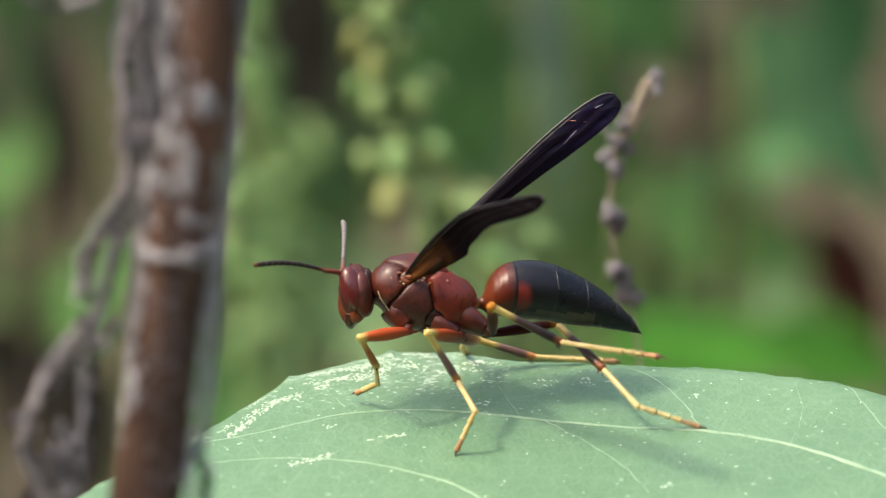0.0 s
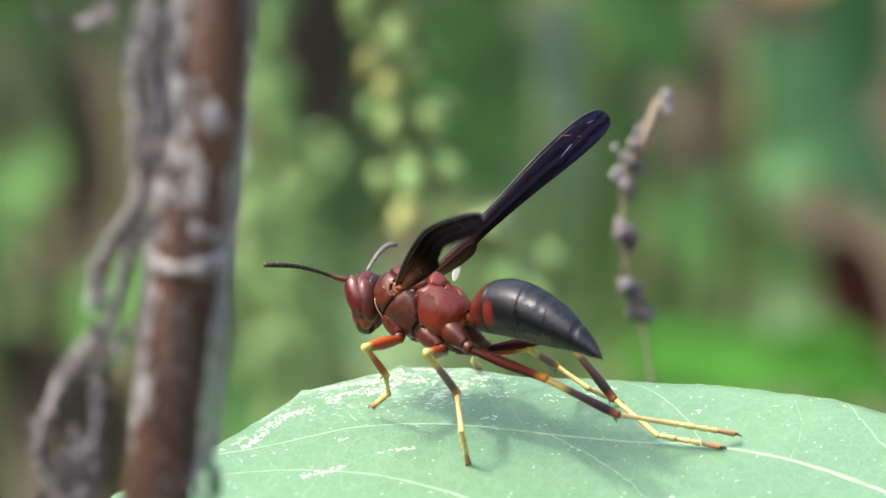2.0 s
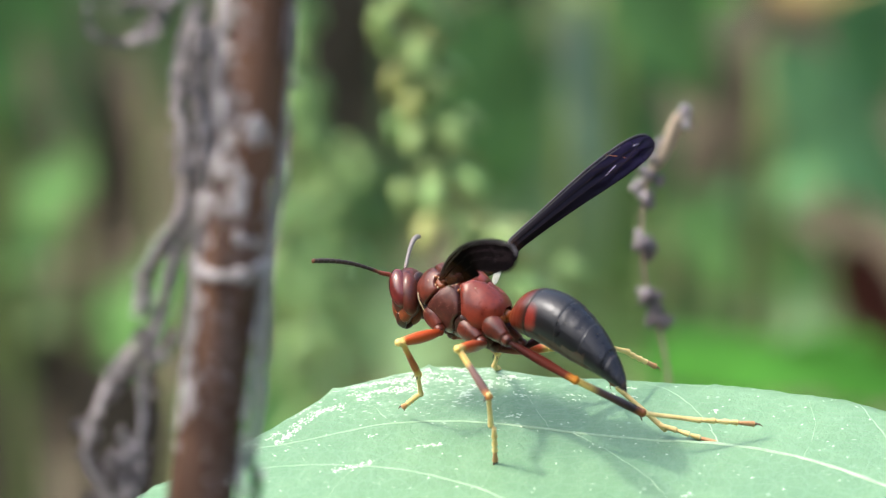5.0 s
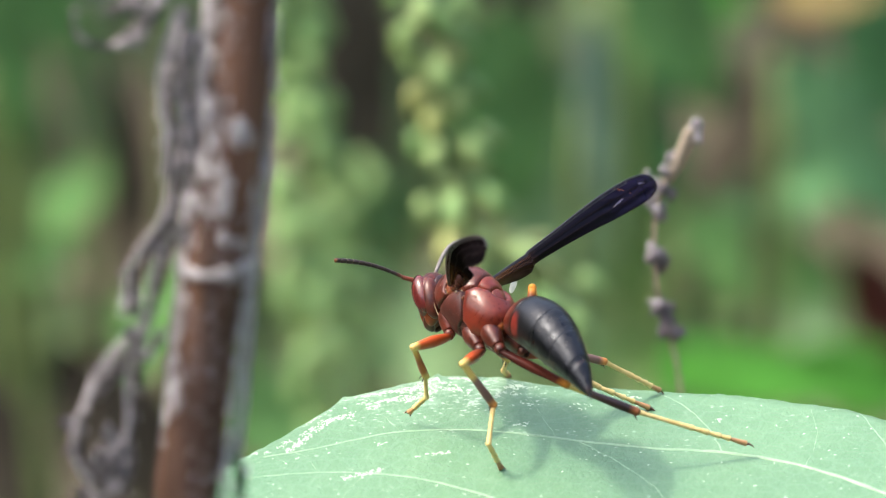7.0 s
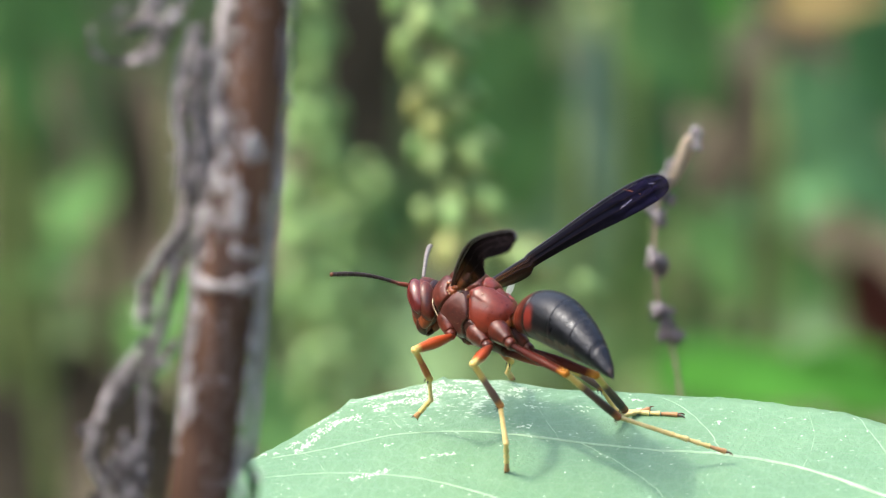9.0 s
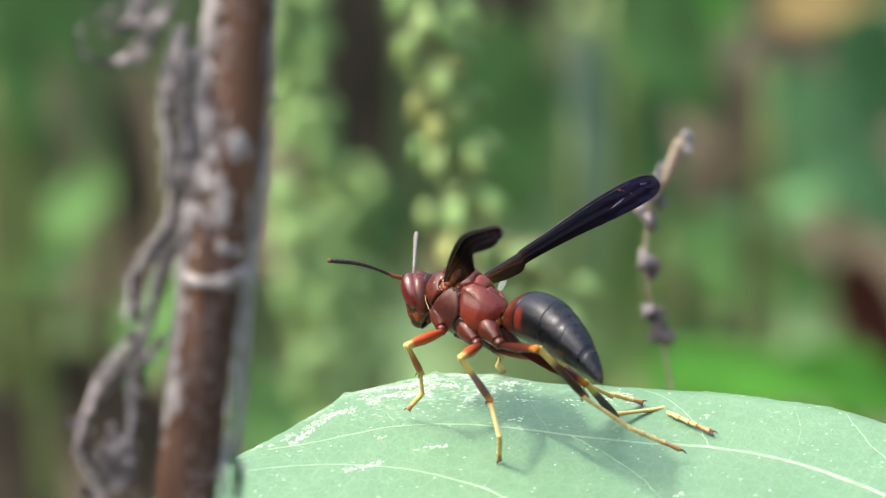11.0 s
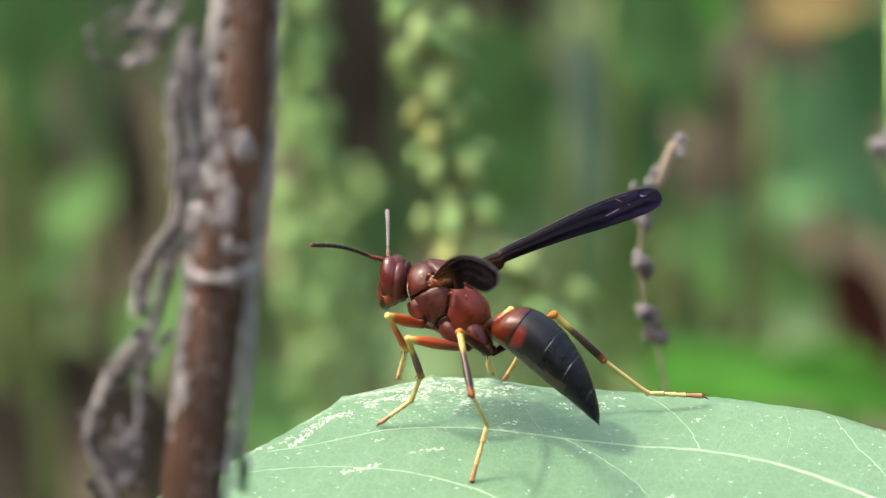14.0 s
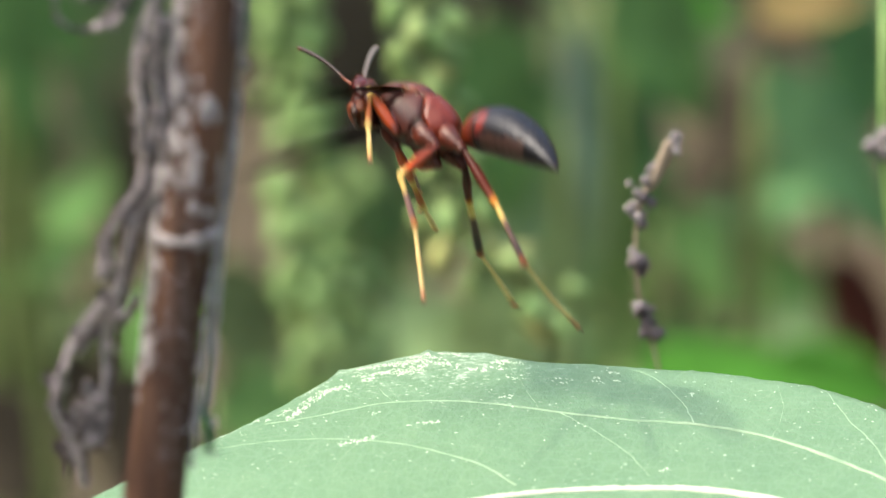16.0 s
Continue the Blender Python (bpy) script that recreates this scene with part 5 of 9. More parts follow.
def make_abdomen():
    keys = [(0, 0, .36, .34, .36), (.45, .05, .5, .5, .5), (.8, .26, .95, 1.05, .95), (1.2, .58, 1.5, 1.58, 1.42), (2.0, .92, 1.88, 1.98, 1.85), (3.2, 1.12, 2.06, 2.2, 2.12), (4.6, 1.1, 2.14, 2.27, 2.22), (6.1, .85, 2.06, 2.22, 2.15), (7.7, .4, 1.82, 2.03, 1.9), (9.3, -.18, 1.45, 1.72, 1.46), (10.9, -.88, 1.0, 1.28, .95), (12.2, -1.56, .55, .75, .45), (13.0, -2.02, .06, .06, .06)]
    sec = smooth_sections(keys, 120)

    def at(d):
        i = min(range(len(sec)), key=lambda k: abs(sec[k][0] - d))
        return sec[i]

    def band(a, b, scale, flare, k=14):
        rows = []
        for i in range(k + 1):
            d = a + (b - a) * i / k
            x, zc, hw, up, dn = at(d)
            f = scale * (1 + flare * (i / k) ** 3)
            if i == k:
                f *= 0.985
            rows.append((-d, zc, hw * f, up * f, dn * f))
        return loft(rows, 44)

    root = part("abdomen", band(0.0, 12.8, 0.955, 0.0, 60), m_sternite, wasp, "black tapering abdomen")
    part("first_band", band(0.05, 2.8, 1.0, 0.015, 24), m_gaster_front, root, "rust-red first abdominal band")
    for a, b, mat in ((2.6, 6.0, m_second), (5.85, 8.5, m_black), (8.35, 10.6, m_black), (10.45, 12.2, m_black), (12.05, 12.95, m_black)):
        part("abdominal_band", band(a, b, 1.0, 0.007), mat, root)
    for a, b in ((3.4, 5.6), (5.5, 7.4), (7.3, 9.0)):
        bm = band(a, b, 1.012, 0.02)
        bmesh.ops.delete(bm, geom=[v for v in bm.verts if v.co.z > -0.35 * MM * (1 + (a - 3.4) * 0.1)], context="VERTS")
        part("sternite", bm, m_sternite, root)
    part("sting_sheath", tube([(-12.85 * MM, 0, -1.98 * MM), (-13.2 * MM, 0, -2.2 * MM)], [.07 * MM, .02 * MM], 8), m_spine, root)
    return root


def second_band_material():
    """Black plate with a red blot on either flank."""
    m, n, l, b = material("black_plate_with_red_blot", 0.35)
    b.inputs["Specular IOR Level"].default_value = 0.34
    b.inputs["Specular Tint"].default_value = (0.82, 0.89, 1.0, 1)
    tc = n.new("ShaderNodeTexCoord")
    sep = n.new("ShaderNodeSeparateXYZ")
    l.new(tc.outputs["Object"], sep.inputs[0])
    comb = n.new("ShaderNodeCombineXYZ")
    for ax, k in (("X", 1.0), ("Z", 0.8)):
        q = n.new("ShaderNodeMath")
        q.operation = "MULTIPLY"
        q.inputs[1].default_value = k
        l.new(sep.outputs[ax], q.inputs[0])
        l.new(q.outputs[0], comb.inputs[ax])
    g = grain(n, l, 700.0, 3.0)
    dist = n.new("ShaderNodeVectorMath")
    dist.operation = "DISTANCE"
    dist.inputs[1].default_value = (-3.1 * MM, 0, 0.45 * MM)
    l.new(comb.outputs[0], dist.inputs[0])
    add = n.new("ShaderNodeMath")
    add.operation = "MULTIPLY_ADD"
    add.inputs[1].default_value = 0.9 * MM
    l.new(g.outputs[0], add.inputs[0])
    l.new(dist.outputs["Value"], add.inputs[2])
    sc = n.new("ShaderNodeMath")
    sc.operation = "MULTIPLY"
    sc.inputs[1].default_value = 1 / (2.4 * MM)
    l.new(add.outputs[0], sc.inputs[0])
    r = ramp(n, [(0.38, (0.14, 0.018, 0.012)), (0.62, (0.007, 0.006, 0.007)), (1.0, (0.008, 0.008, 0.009))])
    l.new(sc.outputs[0], r.inputs[0])
    l.new(r.outputs[0], b.inputs["Base Color"])
    g2 = grain(n, l, 2400.0, 2.0)
    bump(n, l, b, g2.outputs[0], 0.00003, 0.5)
    return m


m_second = second_band_material()
abdomen = make_abdomen()


def on_abdomen(rng):
    x = rng.uniform(1.6, 12.8)
    zc, hw, up = (float(np.interp(x, (1.4, 2.1, 3.2, 4.6, 6.1, 7.7, 9.3, 10.9, 12.2, 13.0), v)) for v in ((.68, .94, 1.12, 1.1, .85, .4, -.18, -.88, -1.56, -2.0), (1.6, 1.9, 2.06, 2.14, 2.06, 1.82, 1.45, 1.0, .55, .1), (1.68, 2.0, 2.2, 2.27, 2.22, 2.03, 1.72, 1.28, .75, .1)))
    a = rng.uniform(0.1, math.pi - 0.1)
    return Vector((-x, hw * math.cos(a), zc + up * math.sin(a))), Vector((-0.9, math.cos(a), math.sin(a))).normalized()


hairs(abdomen, on_abdomen, 450, 43, 0.15)


def make_wing(side, droop, spread, sweep=0.0, twist=0.0):
    """A folded forewing along +x with its outer half drooped; the folded hindwing under it."""
    if side > 0:
        keys = [(0, .24, -.26, 0), (2, .38, -.48, 0), (3.8, .5, -.64, .05), (4.6, .55, -.88, .08), (5.1, .72, -.62, .1), (8, 1.05, -.62, .1), (11, 1.42, -.76, -.2), (13.6, 1.66, -.95, -1.1), (16.2, 1.68, -1.05, -2.4), (17.8, 1.46, -.95, -3.2), (18.6, 1.12, -.66, -3.6), (19.0, .6, -.2, -3.85)]
    else:
        keys = [(0, .24, -.34, 0), (1.5, .5, -.72, 0), (3.5, .8, -1.15, .1), (6, 1.0, -1.5, .1), (7.6, 1.02, -1.62, 0), (8.4, 1.0, -1.3, -.1), (11, 1.1, -1.25, -.5), (13.6, 1.2, -1.3, -1.2), (16.2, 1.15, -1.25, -2.4), (17.8, .95, -1.05, -3.2), (18.6, .65, -.75, -3.6), (19.0, .2, -.3, -3.85)]
    prof = smooth_sections(keys, 90)
    reach = 1.09 if side > 0 else 0.99
    prof = [(x * reach, ya * spread, yb * spread, z * droop) for x, ya, yb, z in prof]

    def relief(x, y, v):
        """Long pleats, and creases across the outer third."""
        pleat = abs(((v * 2.6 + 0.15 + 0.012 * x) % 1.0) * 2 - 1) - 0.5
        crease = noise.noise((x * 0.8, y * 1.9, 2)) * min(1.0, max(0.0, (x - 10) / 5))
        fold = abs(((x * 0.21 + v * 0.55) % 1.0) * 2 - 1) - 0.5 if x > 13 else 0.0
        k = 1.0 if side > 0 else 0.35
        return 0.14 * math.sin(v * math.pi) + k * (min(0.05, 0.015 + 0.004 * x) * pleat + 0.09 * crease + 0.12 * fold * min(1.0, (x - 13) / 2))

    def placed(x, y, z):
        """The outer half swept aside and turned about the wing's length."""
        u = min(1.0, max(0.0, (x - 7.5) / 6.0))
        a = radians(twist) * u * u * (3 - 2 * u)
        c = y * side
        return Vector((x, c * math.cos(a) + sweep * (max(0.0, x - 8.5) / 12.3) ** 1.4, z - c * math.sin(a))) * MM

    bm = bmesh.new()
    k = 26
    top, bot = [], []
    for i, (x, ya, yb, z) in enumerate(prof):
        rt, rb = [], []
        for j in range(k + 1):
            v = j / k
            y = ya + (yb - ya) * v
            zz = z + relief(x, y, v)
            rt.append(bm.verts.new(placed(x, y, zz + 0.035)))
            rb.append(bm.verts.new(placed(x, y, zz - 0.035)))
        top.append(rt), bot.append(rb)
    n = len(prof) - 1
    for i in range(n):
        for j in range(k):
            bm.faces.new((top[i][j], top[i + 1][j], top[i + 1][j + 1], top[i][j + 1]))
            bm.faces.new((bot[i][j], bot[i][j + 1], bot[i + 1][j + 1], bot[i + 1][j]))
        bm.faces.new((top[i][0], bot[i][0], bot[i + 1][0], top[i + 1][0]))
        bm.faces.new((top[i][k], top[i + 1][k], bot[i + 1][k], bot[i][k]))
    for j in range(k):
        bm.faces.new((top[0][j], top[0][j + 1], bot[0][j + 1], bot[0][j]))
        bm.faces.new((top[n][j], bot[n][j], bot[n][j + 1], top[n][j + 1]))
    w = part("forewing", bm, m_wing if side > 0 else m_wing_shaded, wasp, "dark violet folded forewing")

    def rib(a, b, r, mat=m_wing_rib, name="vein", f0=0, f1=None):
        pts = []
        f1 = f1 or n
        for i in range(f0, f1 + 1, 2):
            x, ya, yb, z = prof[i]
            u = (i - f0) / max(1, f1 - f0)
            v = a + (b - a) * u
            y = ya + (yb - ya) * v
            zz = z + relief(x, y, v)
            pts.append(placed(x, y, zz))
        part(name, tube(pts, [r * MM] * len(pts), 8), mat, w)

    rib(0.02, 0.02, 0.1, m_wing_vein)
    rib(0.14, 0.1, 0.06, m_wing_vein, f1=66)
    rib(0.34, 0.38, 0.05, f1=70)
    rib(0.66, 0.62, 0.05, f1=72)
    rib(0.98, 0.98, 0.04, f0=24)
    rib(0.08, 0.72, 0.05, f0=54, f1=66)
    rib(0.72, 0.3, 0.05, f0=60, f1=76)
    rib(0.3, 0.85, 0.045, f0=64, f1=82)
    if side > 0:
        rib(0.02, 0.5, 0.048, m_amber, "amber_crease", 61, 65)
        # two short pale ribs stand in for the glints on the outer wing
        rib(0.3, 0.36, 0.047, m_wing_glint, "painted_glint", 70, 74)
        rib(0.6, 0.5, 0.047, m_wing_glint, "painted_glint", 58, 62)
    hw = smooth_sections([(0.2, -.1, -.35), (1.5, -.2, -.7), (3.0, -.25, -.98), (4.3, -.3, -1.05), (4.9, -.4, -.95), (5.2, -.5, -.7)], 24)
    rings = [[Vector((x, ya * side, -.12)) * MM, Vector((x, (ya + yb) / 2 * side, -.02)) * MM, Vector((x, yb * side, -.16)) * MM, Vector((x, (ya + yb) / 2 * side, -.10)) * MM] for x, ya, yb in hw]
    part("hindwing", skin(bmesh.new(), rings), m_hindwing, w, "amber translucent hindwing")
    if side > 0:
        part("wing_lobe", lobe((2.5, -1.15 * side, -.2), (.8, .3, .03), (8, 0, 32 * side), 16, 8), m_lobe, w, "pale clear lobe at the wing base")
    return w


wing_near, wing_far = make_wing(-1, 0.2, 1.05, 3.4, 60), make_wing(1, 0.12, 0.9)


def make_antenna(mat, label, bow=1.0):
    a = part("antenna", tube([(0, 0, 0), (.5 * MM, 0, .02 * MM), (1.55 * MM, 0, .06 * MM)], [.14 * MM, .2 * MM, .18 * MM], 12, 14), mat, wasp, label)
    def arc(x):
        return .06 + .55 * bow * math.sin(math.pi * min(1, (x - 1.4) / 6.3) * 0.92) * 0.75
    edges = [1.5, 1.72, 2.75, 3.35, 3.95, 4.55, 5.1, 5.65, 6.2, 6.7, 7.2, 7.75]
    for i, (p, q) in enumerate(zip(edges, edges[1:])):
        r = .15 + .06 * min(1, i / 7) - (.02 if i == 10 else 0)
        pts = [(p + (q - p) * u, arc(p + (q - p) * u)) for u in (0, .15, .5, .85, 1)]
        part("segment", tube([(x * MM, 0, z * MM) for x, z in pts], [r * .84 * MM, r * MM, r * 1.02 * MM, r * MM, r * (.84 if i < 10 else .3) * MM], 12), mat, a)
    return a


antenna_near, antenna_far = make_antenna(m_antenna, "dark brown antenna with a reddish base"), make_antenna(m_antenna_lit, "far antenna, its backlight painted on in pale grey", 2.2)


def limb(name, length, radii, mat, label="", flat=0.85):
    """A leg segment along +x from its joint."""
    k = len(radii)
    bm = tube([(length * i / (k - 1) * MM, 0, 0) for i in range(k)], [r * MM for r in radii], 14, 26, flat)
    join(bm, lobe((0, 0, 0), (radii[0] * 1.02,) * 3, seg=14, rings=8))
    join(bm, lobe((length, 0, 0), (radii[-1] * 1.02,) * 3, seg=14, rings=8))
    return part(name, bm, mat, wasp, label)


HIPS = {"front": (0.6, 1.3, -2.9), "middle": (-3.5, 1.45, -2.9), "hind": (-5.7, 1.4, -2.2)}
ROOTS = {"front": (2.1, 0.8, -1.4), "middle": (-1.2, 0.9, -1.9), "hind": (-3.1, 0.85, -1.1)}


def make_leg(which, side, lengths, thigh, shin, girth):
    hip, base = Vector(HIPS[which]) * MM, Vector(ROOTS[which]) * MM
    hip.y, base.y = hip.y * side, base.y * side
    mid = base.lerp(hip, 0.78)
    part("coxa", tube([base, base.lerp(hip, 0.3), mid], [1.0 * girth * MM, 1.02 * girth * MM, .62 * girth * MM], 20, 20, 0.85), m_cuticle, wasp)
    part("trochanter", tube([mid.lerp(base, 0.1), mid.lerp(hip, 0.55), hip], [.46 * girth * MM, .52 * girth * MM, .42 * girth * MM], 16, 14), m_cuticle, wasp)
    a, b, c, d = lengths
    g = girth
    slim = 0.78 if which == "hind" else 1.0
    femur = limb("femur", a, [.34 * g * slim, .52 * g * slim, .6 * g * slim, .5 * g * slim, .36 * g], thigh)
    tibia = limb("tibia", b, [.31 * g, .3 * g, .33 * g, .38 * g, .35 * g], shin)
    for s in (1, -1):
        part("spur", tube([(b * .96 * MM, .12 * s * MM, -.15 * MM), (b * 1.0 * MM, .22 * s * MM, -.36 * MM), (b * 1.05 * MM, .26 * s * MM, -.58 * MM)], [.07 * MM, .05 * MM, .012 * MM], 8, 10), m_spine, tibia, "black spur at the end of the shin")
    basi = limb("basitarsus", c, [.24, .2, .2, .21, .25], m_tarsus)
    foot = part("tarsus", tube([(0, 0, 0), (d * .3 * MM, 0, 0)], [.18 * MM, .2 * MM], 12), m_tarsus, wasp)
    cuts = [0.0, 0.3, 0.52, 0.7, 1.0]
    for i, (p, q) in enumerate(zip(cuts, cuts[1:])):
        mat = m_tarsus if i < 3 else m_tarsus_end
        part("tarsal_joint", tube([(d * p * MM, 0, 0), (d * (p + (q - p) * .7) * MM, 0, 0), (d * (q - .015) * MM, 0, 0)], [.15 * MM, .22 * MM, .26 * MM], 12, 8), mat, foot)
    for s in (1, -1):
        part("claw", tube([(d * .97 * MM, .06 * s * MM, 0), (d * 1.06 * MM, .22 * s * MM, .03 * MM), (d * 1.12 * MM, .3 * s * MM, -.14 * MM)], [.09 * MM, .07 * MM, .015 * MM], 8, 10), m_claw, foot)
    part("foot_pad", lobe((d * 1.0, 0, -.03), (.2, .16, .1), seg=12, rings=8), m_claw, foot)
    return femur, tibia, basi, foot


FRONT, MIDDLE, HIND = (4.2, 3.7, 2.1, 2.5), (5.0, 4.6, 3.2, 3.4), (6.3, 6.2, 5.0, 5.0)
leg_lf = make_leg("front", 1, FRONT, m_thigh_front, m_shin_front, 0.92)
leg_lm = make_leg("middle", 1, MIDDLE, m_thigh_mid, m_shin_mid, 0.95)
leg_lh = make_leg("hind", 1, HIND, m_thigh_hind, m_shin_hind, 1.0)
leg_rf = make_leg("front", -1, FRONT, m_thigh_front, m_shin_front, 0.92)
leg_rm = make_leg("middle", -1, MIDDLE, m_thigh_mid, m_shin_mid, 0.95)
leg_rh = make_leg("hind", -1, HIND, m_thigh_hind, m_shin_hind, 1.0)


# ---- what moves ----
def at(x, y, z, rx=0, ry=0, rz=0):
    """A pose in millimetres and degrees."""
    return pose(x * MM, y * MM, z * MM, rx, ry, rz)


def motions():
    walk(woody_stem_thing, [
        (0, at(-15.29, -58.00, 12.78)), (0.5, at(-16.23, -58.00, 11.99)), (1, at(-16.53, -58.00, 13.50)),
        (1.5, at(-15.57, -58.00, 13.76)), (2, at(-15.64, -58.00, 13.32)), (2.5, at(-14.33, -58.00, 12.21)),
        (3, at(-12.07, -58.00, 11.81)), (3.5, at(-12.86, -58.00, 12.33)), (4, at(-14.39, -58.00, 12.68)),
        (6.5, at(-16.16, -58.00, 12.92)), (7, at(-17.17, -58.00, 13.67)), (7.5, at(-16.94, -58.00, 13.60)),
        (8, at(-16.29, -58.00, 13.07)), (8.5, at(-17.15, -58.00, 12.83)), (9, at(-17.05, -58.00, 13.23)),
        (11.5, at(-17.91, -58.00, 12.99)), (12, at(-17.81, -58.00, 13.27)), (12.5, at(-16.75, -58.00, 13.03)),
        (13, at(-16.27, -58.00, 13.26)), (13.5, at(-17.10, -58.00, 13.02)), (14, at(-17.40, -58.00, 13.84)),
        (14.5, at(-17.90, -58.00, 14.19)), (15, at(-18.51, -58.00, 14.38)), (15.5, at(-18.16, -58.00, 14.93)),
        (16, at(-19.90, -58.00, 14.18)),
    ])
    walk(seed_stalk_thing, [
        (0, at(17.48, 52.00, -13.64)), (0.5, at(16.81, 52.00, -14.49)), (1, at(17.41, 52.00, -13.52)),
        (1.5, at(18.54, 52.00, -13.61)), (2, at(17.97, 52.00, -13.59)), (2.5, at(17.69, 52.00, -14.07)),
        (3, at(18.23, 52.00, -14.30)), (3.5, at(18.26, 52.00, -14.14)), (4, at(17.92, 52.00, -13.98)),
        (6.5, at(18.27, 52.00, -14.41)), (7, at(18.50, 52.00, -14.23)), (7.5, at(18.27, 52.00, -14.19)),
        (8, at(18.31, 52.00, -14.36)), (8.5, at(18.04, 52.00, -14.35)), (9, at(18.42, 52.00, -14.25)),
        (11.5, at(18.62, 52.00, -14.81)), (12, at(18.72, 52.00, -14.63)), (12.5, at(18.95, 52.00, -14.67)),
        (13, at(18.99, 52.00, -14.43)), (13.5, at(18.50, 52.00, -14.87)), (14, at(18.73, 52.00, -14.38)),
        (14.5, at(18.91, 52.00, -14.35)), (15, at(18.55, 52.00, -14.51)), (15.5, at(18.60, 52.00, -14.72)),
        (16, at(18.79, 52.00, -16.18)),
    ])
    walk(spike_thing, [
        (0, at(-4.57, 160.00, 0.92)), (0.5, at(-5.18, 160.00, -0.07)), (1, at(-5.20, 160.00, 0.66)),
        (1.5, at(-3.81, 160.00, 0.76)), (2, at(-4.42, 160.00, 0.52)), (2.5, at(-4.68, 160.00, 0.02)),
        (3, at(-4.60, 160.00, -0.09)), (3.5, at(-4.41, 160.00, -0.07)), (4, at(-4.77, 160.00, -0.02)),
        (6.5, at(-4.01, 160.00, -0.64)), (7, at(-3.63, 160.00, -0.64)), (7.5, at(-3.95, 160.00, -0.63)),
        (8, at(-3.79, 160.00, -0.68)), (8.5, at(-4.28, 160.00, -0.82)), (9, at(-4.14, 160.00, -0.54)),
        (11.5, at(-3.11, 160.00, -0.97)), (12, at(-3.51, 160.00, -1.07)), (12.5, at(-3.07, 160.00, -1.13)),
        (13, at(-3.22, 160.00, -0.94)), (13.5, at(-3.18, 160.00, -1.18)), (14, at(-3.24, 160.00, -1.17)),
        (14.5, at(-3.15, 160.00, -1.00)), (15, at(-3.71, 160.00, -1.29)), (15.5, at(-3.60, 160.00, -1.36)),
        (16, at(-3.53, 160.00, -2.39)),
    ])
    walk(edge_stalk_thing, [
        (0, at(46.72, 75.00, -7.85)), (0.5, at(46.01, 75.00, -8.75)), (1, at(46.65, 75.00, -7.73)),
        (1.5, at(47.83, 75.00, -7.82)), (2, at(47.23, 75.00, -7.80)), (2.5, at(46.93, 75.00, -8.30)),
        (3, at(47.50, 75.00, -8.54)), (3.5, at(47.53, 75.00, -8.38)), (4, at(47.18, 75.00, -8.21)),
        (6.5, at(47.55, 75.00, -8.66)), (7, at(47.79, 75.00, -8.47)), (7.5, at(47.54, 75.00, -8.42)),
        (8, at(47.58, 75.00, -8.61)), (8.5, at(47.31, 75.00, -8.60)), (9, at(47.70, 75.00, -8.49)),
        (11.5, at(44.58, 75.00, -9.08)), (12, at(44.01, 75.00, -8.89)), (12.5, at(44.25, 75.00, -8.94)),
        (13, at(44.30, 75.00, -8.68)), (13.5, at(43.79, 75.00, -9.15)), (14, at(44.02, 75.00, -8.62)),
        (14.5, at(44.21, 75.00, -8.60)), (15, at(43.84, 75.00, -8.77)), (15.5, at(43.89, 75.00, -8.99)),
        (16, at(44.09, 75.00, -10.52)),
    ])
    walk(leaf_thing, [
        (0, at(0.02, 0.00, -15.46, 0.0, -1.0, 0.0)), (0.5, at(0.02, 0.00, -15.47, 0.0, -0.9, 0.0)), (1, at(0.02, 0.00, -15.48, 0.0, -0.9, 0.0)),
        (1.5, at(0.02, 0.00, -15.49, 0.0, -0.8, 0.0)), (2, at(0.01, 0.00, -15.50, 0.0, -0.7, 0.0)), (2.5, at(0.01, 0.00, -15.51, 0.0, -0.7, 0.0)),
        (3, at(0.01, 0.00, -15.52, 0.0, -0.6, 0.0)), (3.5, at(0.01, 0.00, -15.53, 0.0, -0.6, 0.0)), (4, at(0.01, 0.00, -15.54, 0.0, -0.5, 0.0)),
        (6.5, at(0.01, 0.00, -15.57, 0.0, -0.3, 0.0)), (7, at(0.01, 0.00, -15.57, 0.0, -0.3, 0.0)), (7.5, at(0.01, 0.00, -15.58, 0.0, -0.2, 0.0)),
        (8, at(0.00, 0.00, -15.58, 0.0, -0.2, 0.0)), (8.5, at(0.00, 0.00, -15.59, 0.0, -0.2, 0.0)), (9, at(0.00, 0.00, -15.59, 0.0, -0.2, 0.0)),
        (11.5, at(0.00, 0.00, -15.61, 0.0, -0.0, 0.0)), (12, at(0.00, 0.00, -15.61, 0.0, -0.0, 0.0)), (12.5, at(0.00, 0.00, -15.62, 0.0, 0.0, 0.0)),
        (13, at(-0.00, 0.00, -15.62, 0.0, 0.0, 0.0)), (13.5, at(-0.00, 0.00, -15.63, 0.0, 0.1, 0.0)), (14, at(-0.00, 0.00, -15.64, 0.0, 0.1, 0.0)),
        (14.5, at(-0.00, 0.00, -15.64, 0.0, 0.2, 0.0)), (15, at(-0.00, 0.00, -15.65, 0.0, 0.2, 0.0)), (15.5, at(-0.01, 0.00, -15.66, 0.0, 0.3, 0.0)),
        (16, at(-0.01, 0.00, -15.66, 0.0, 0.3, 0.0)),
    ])
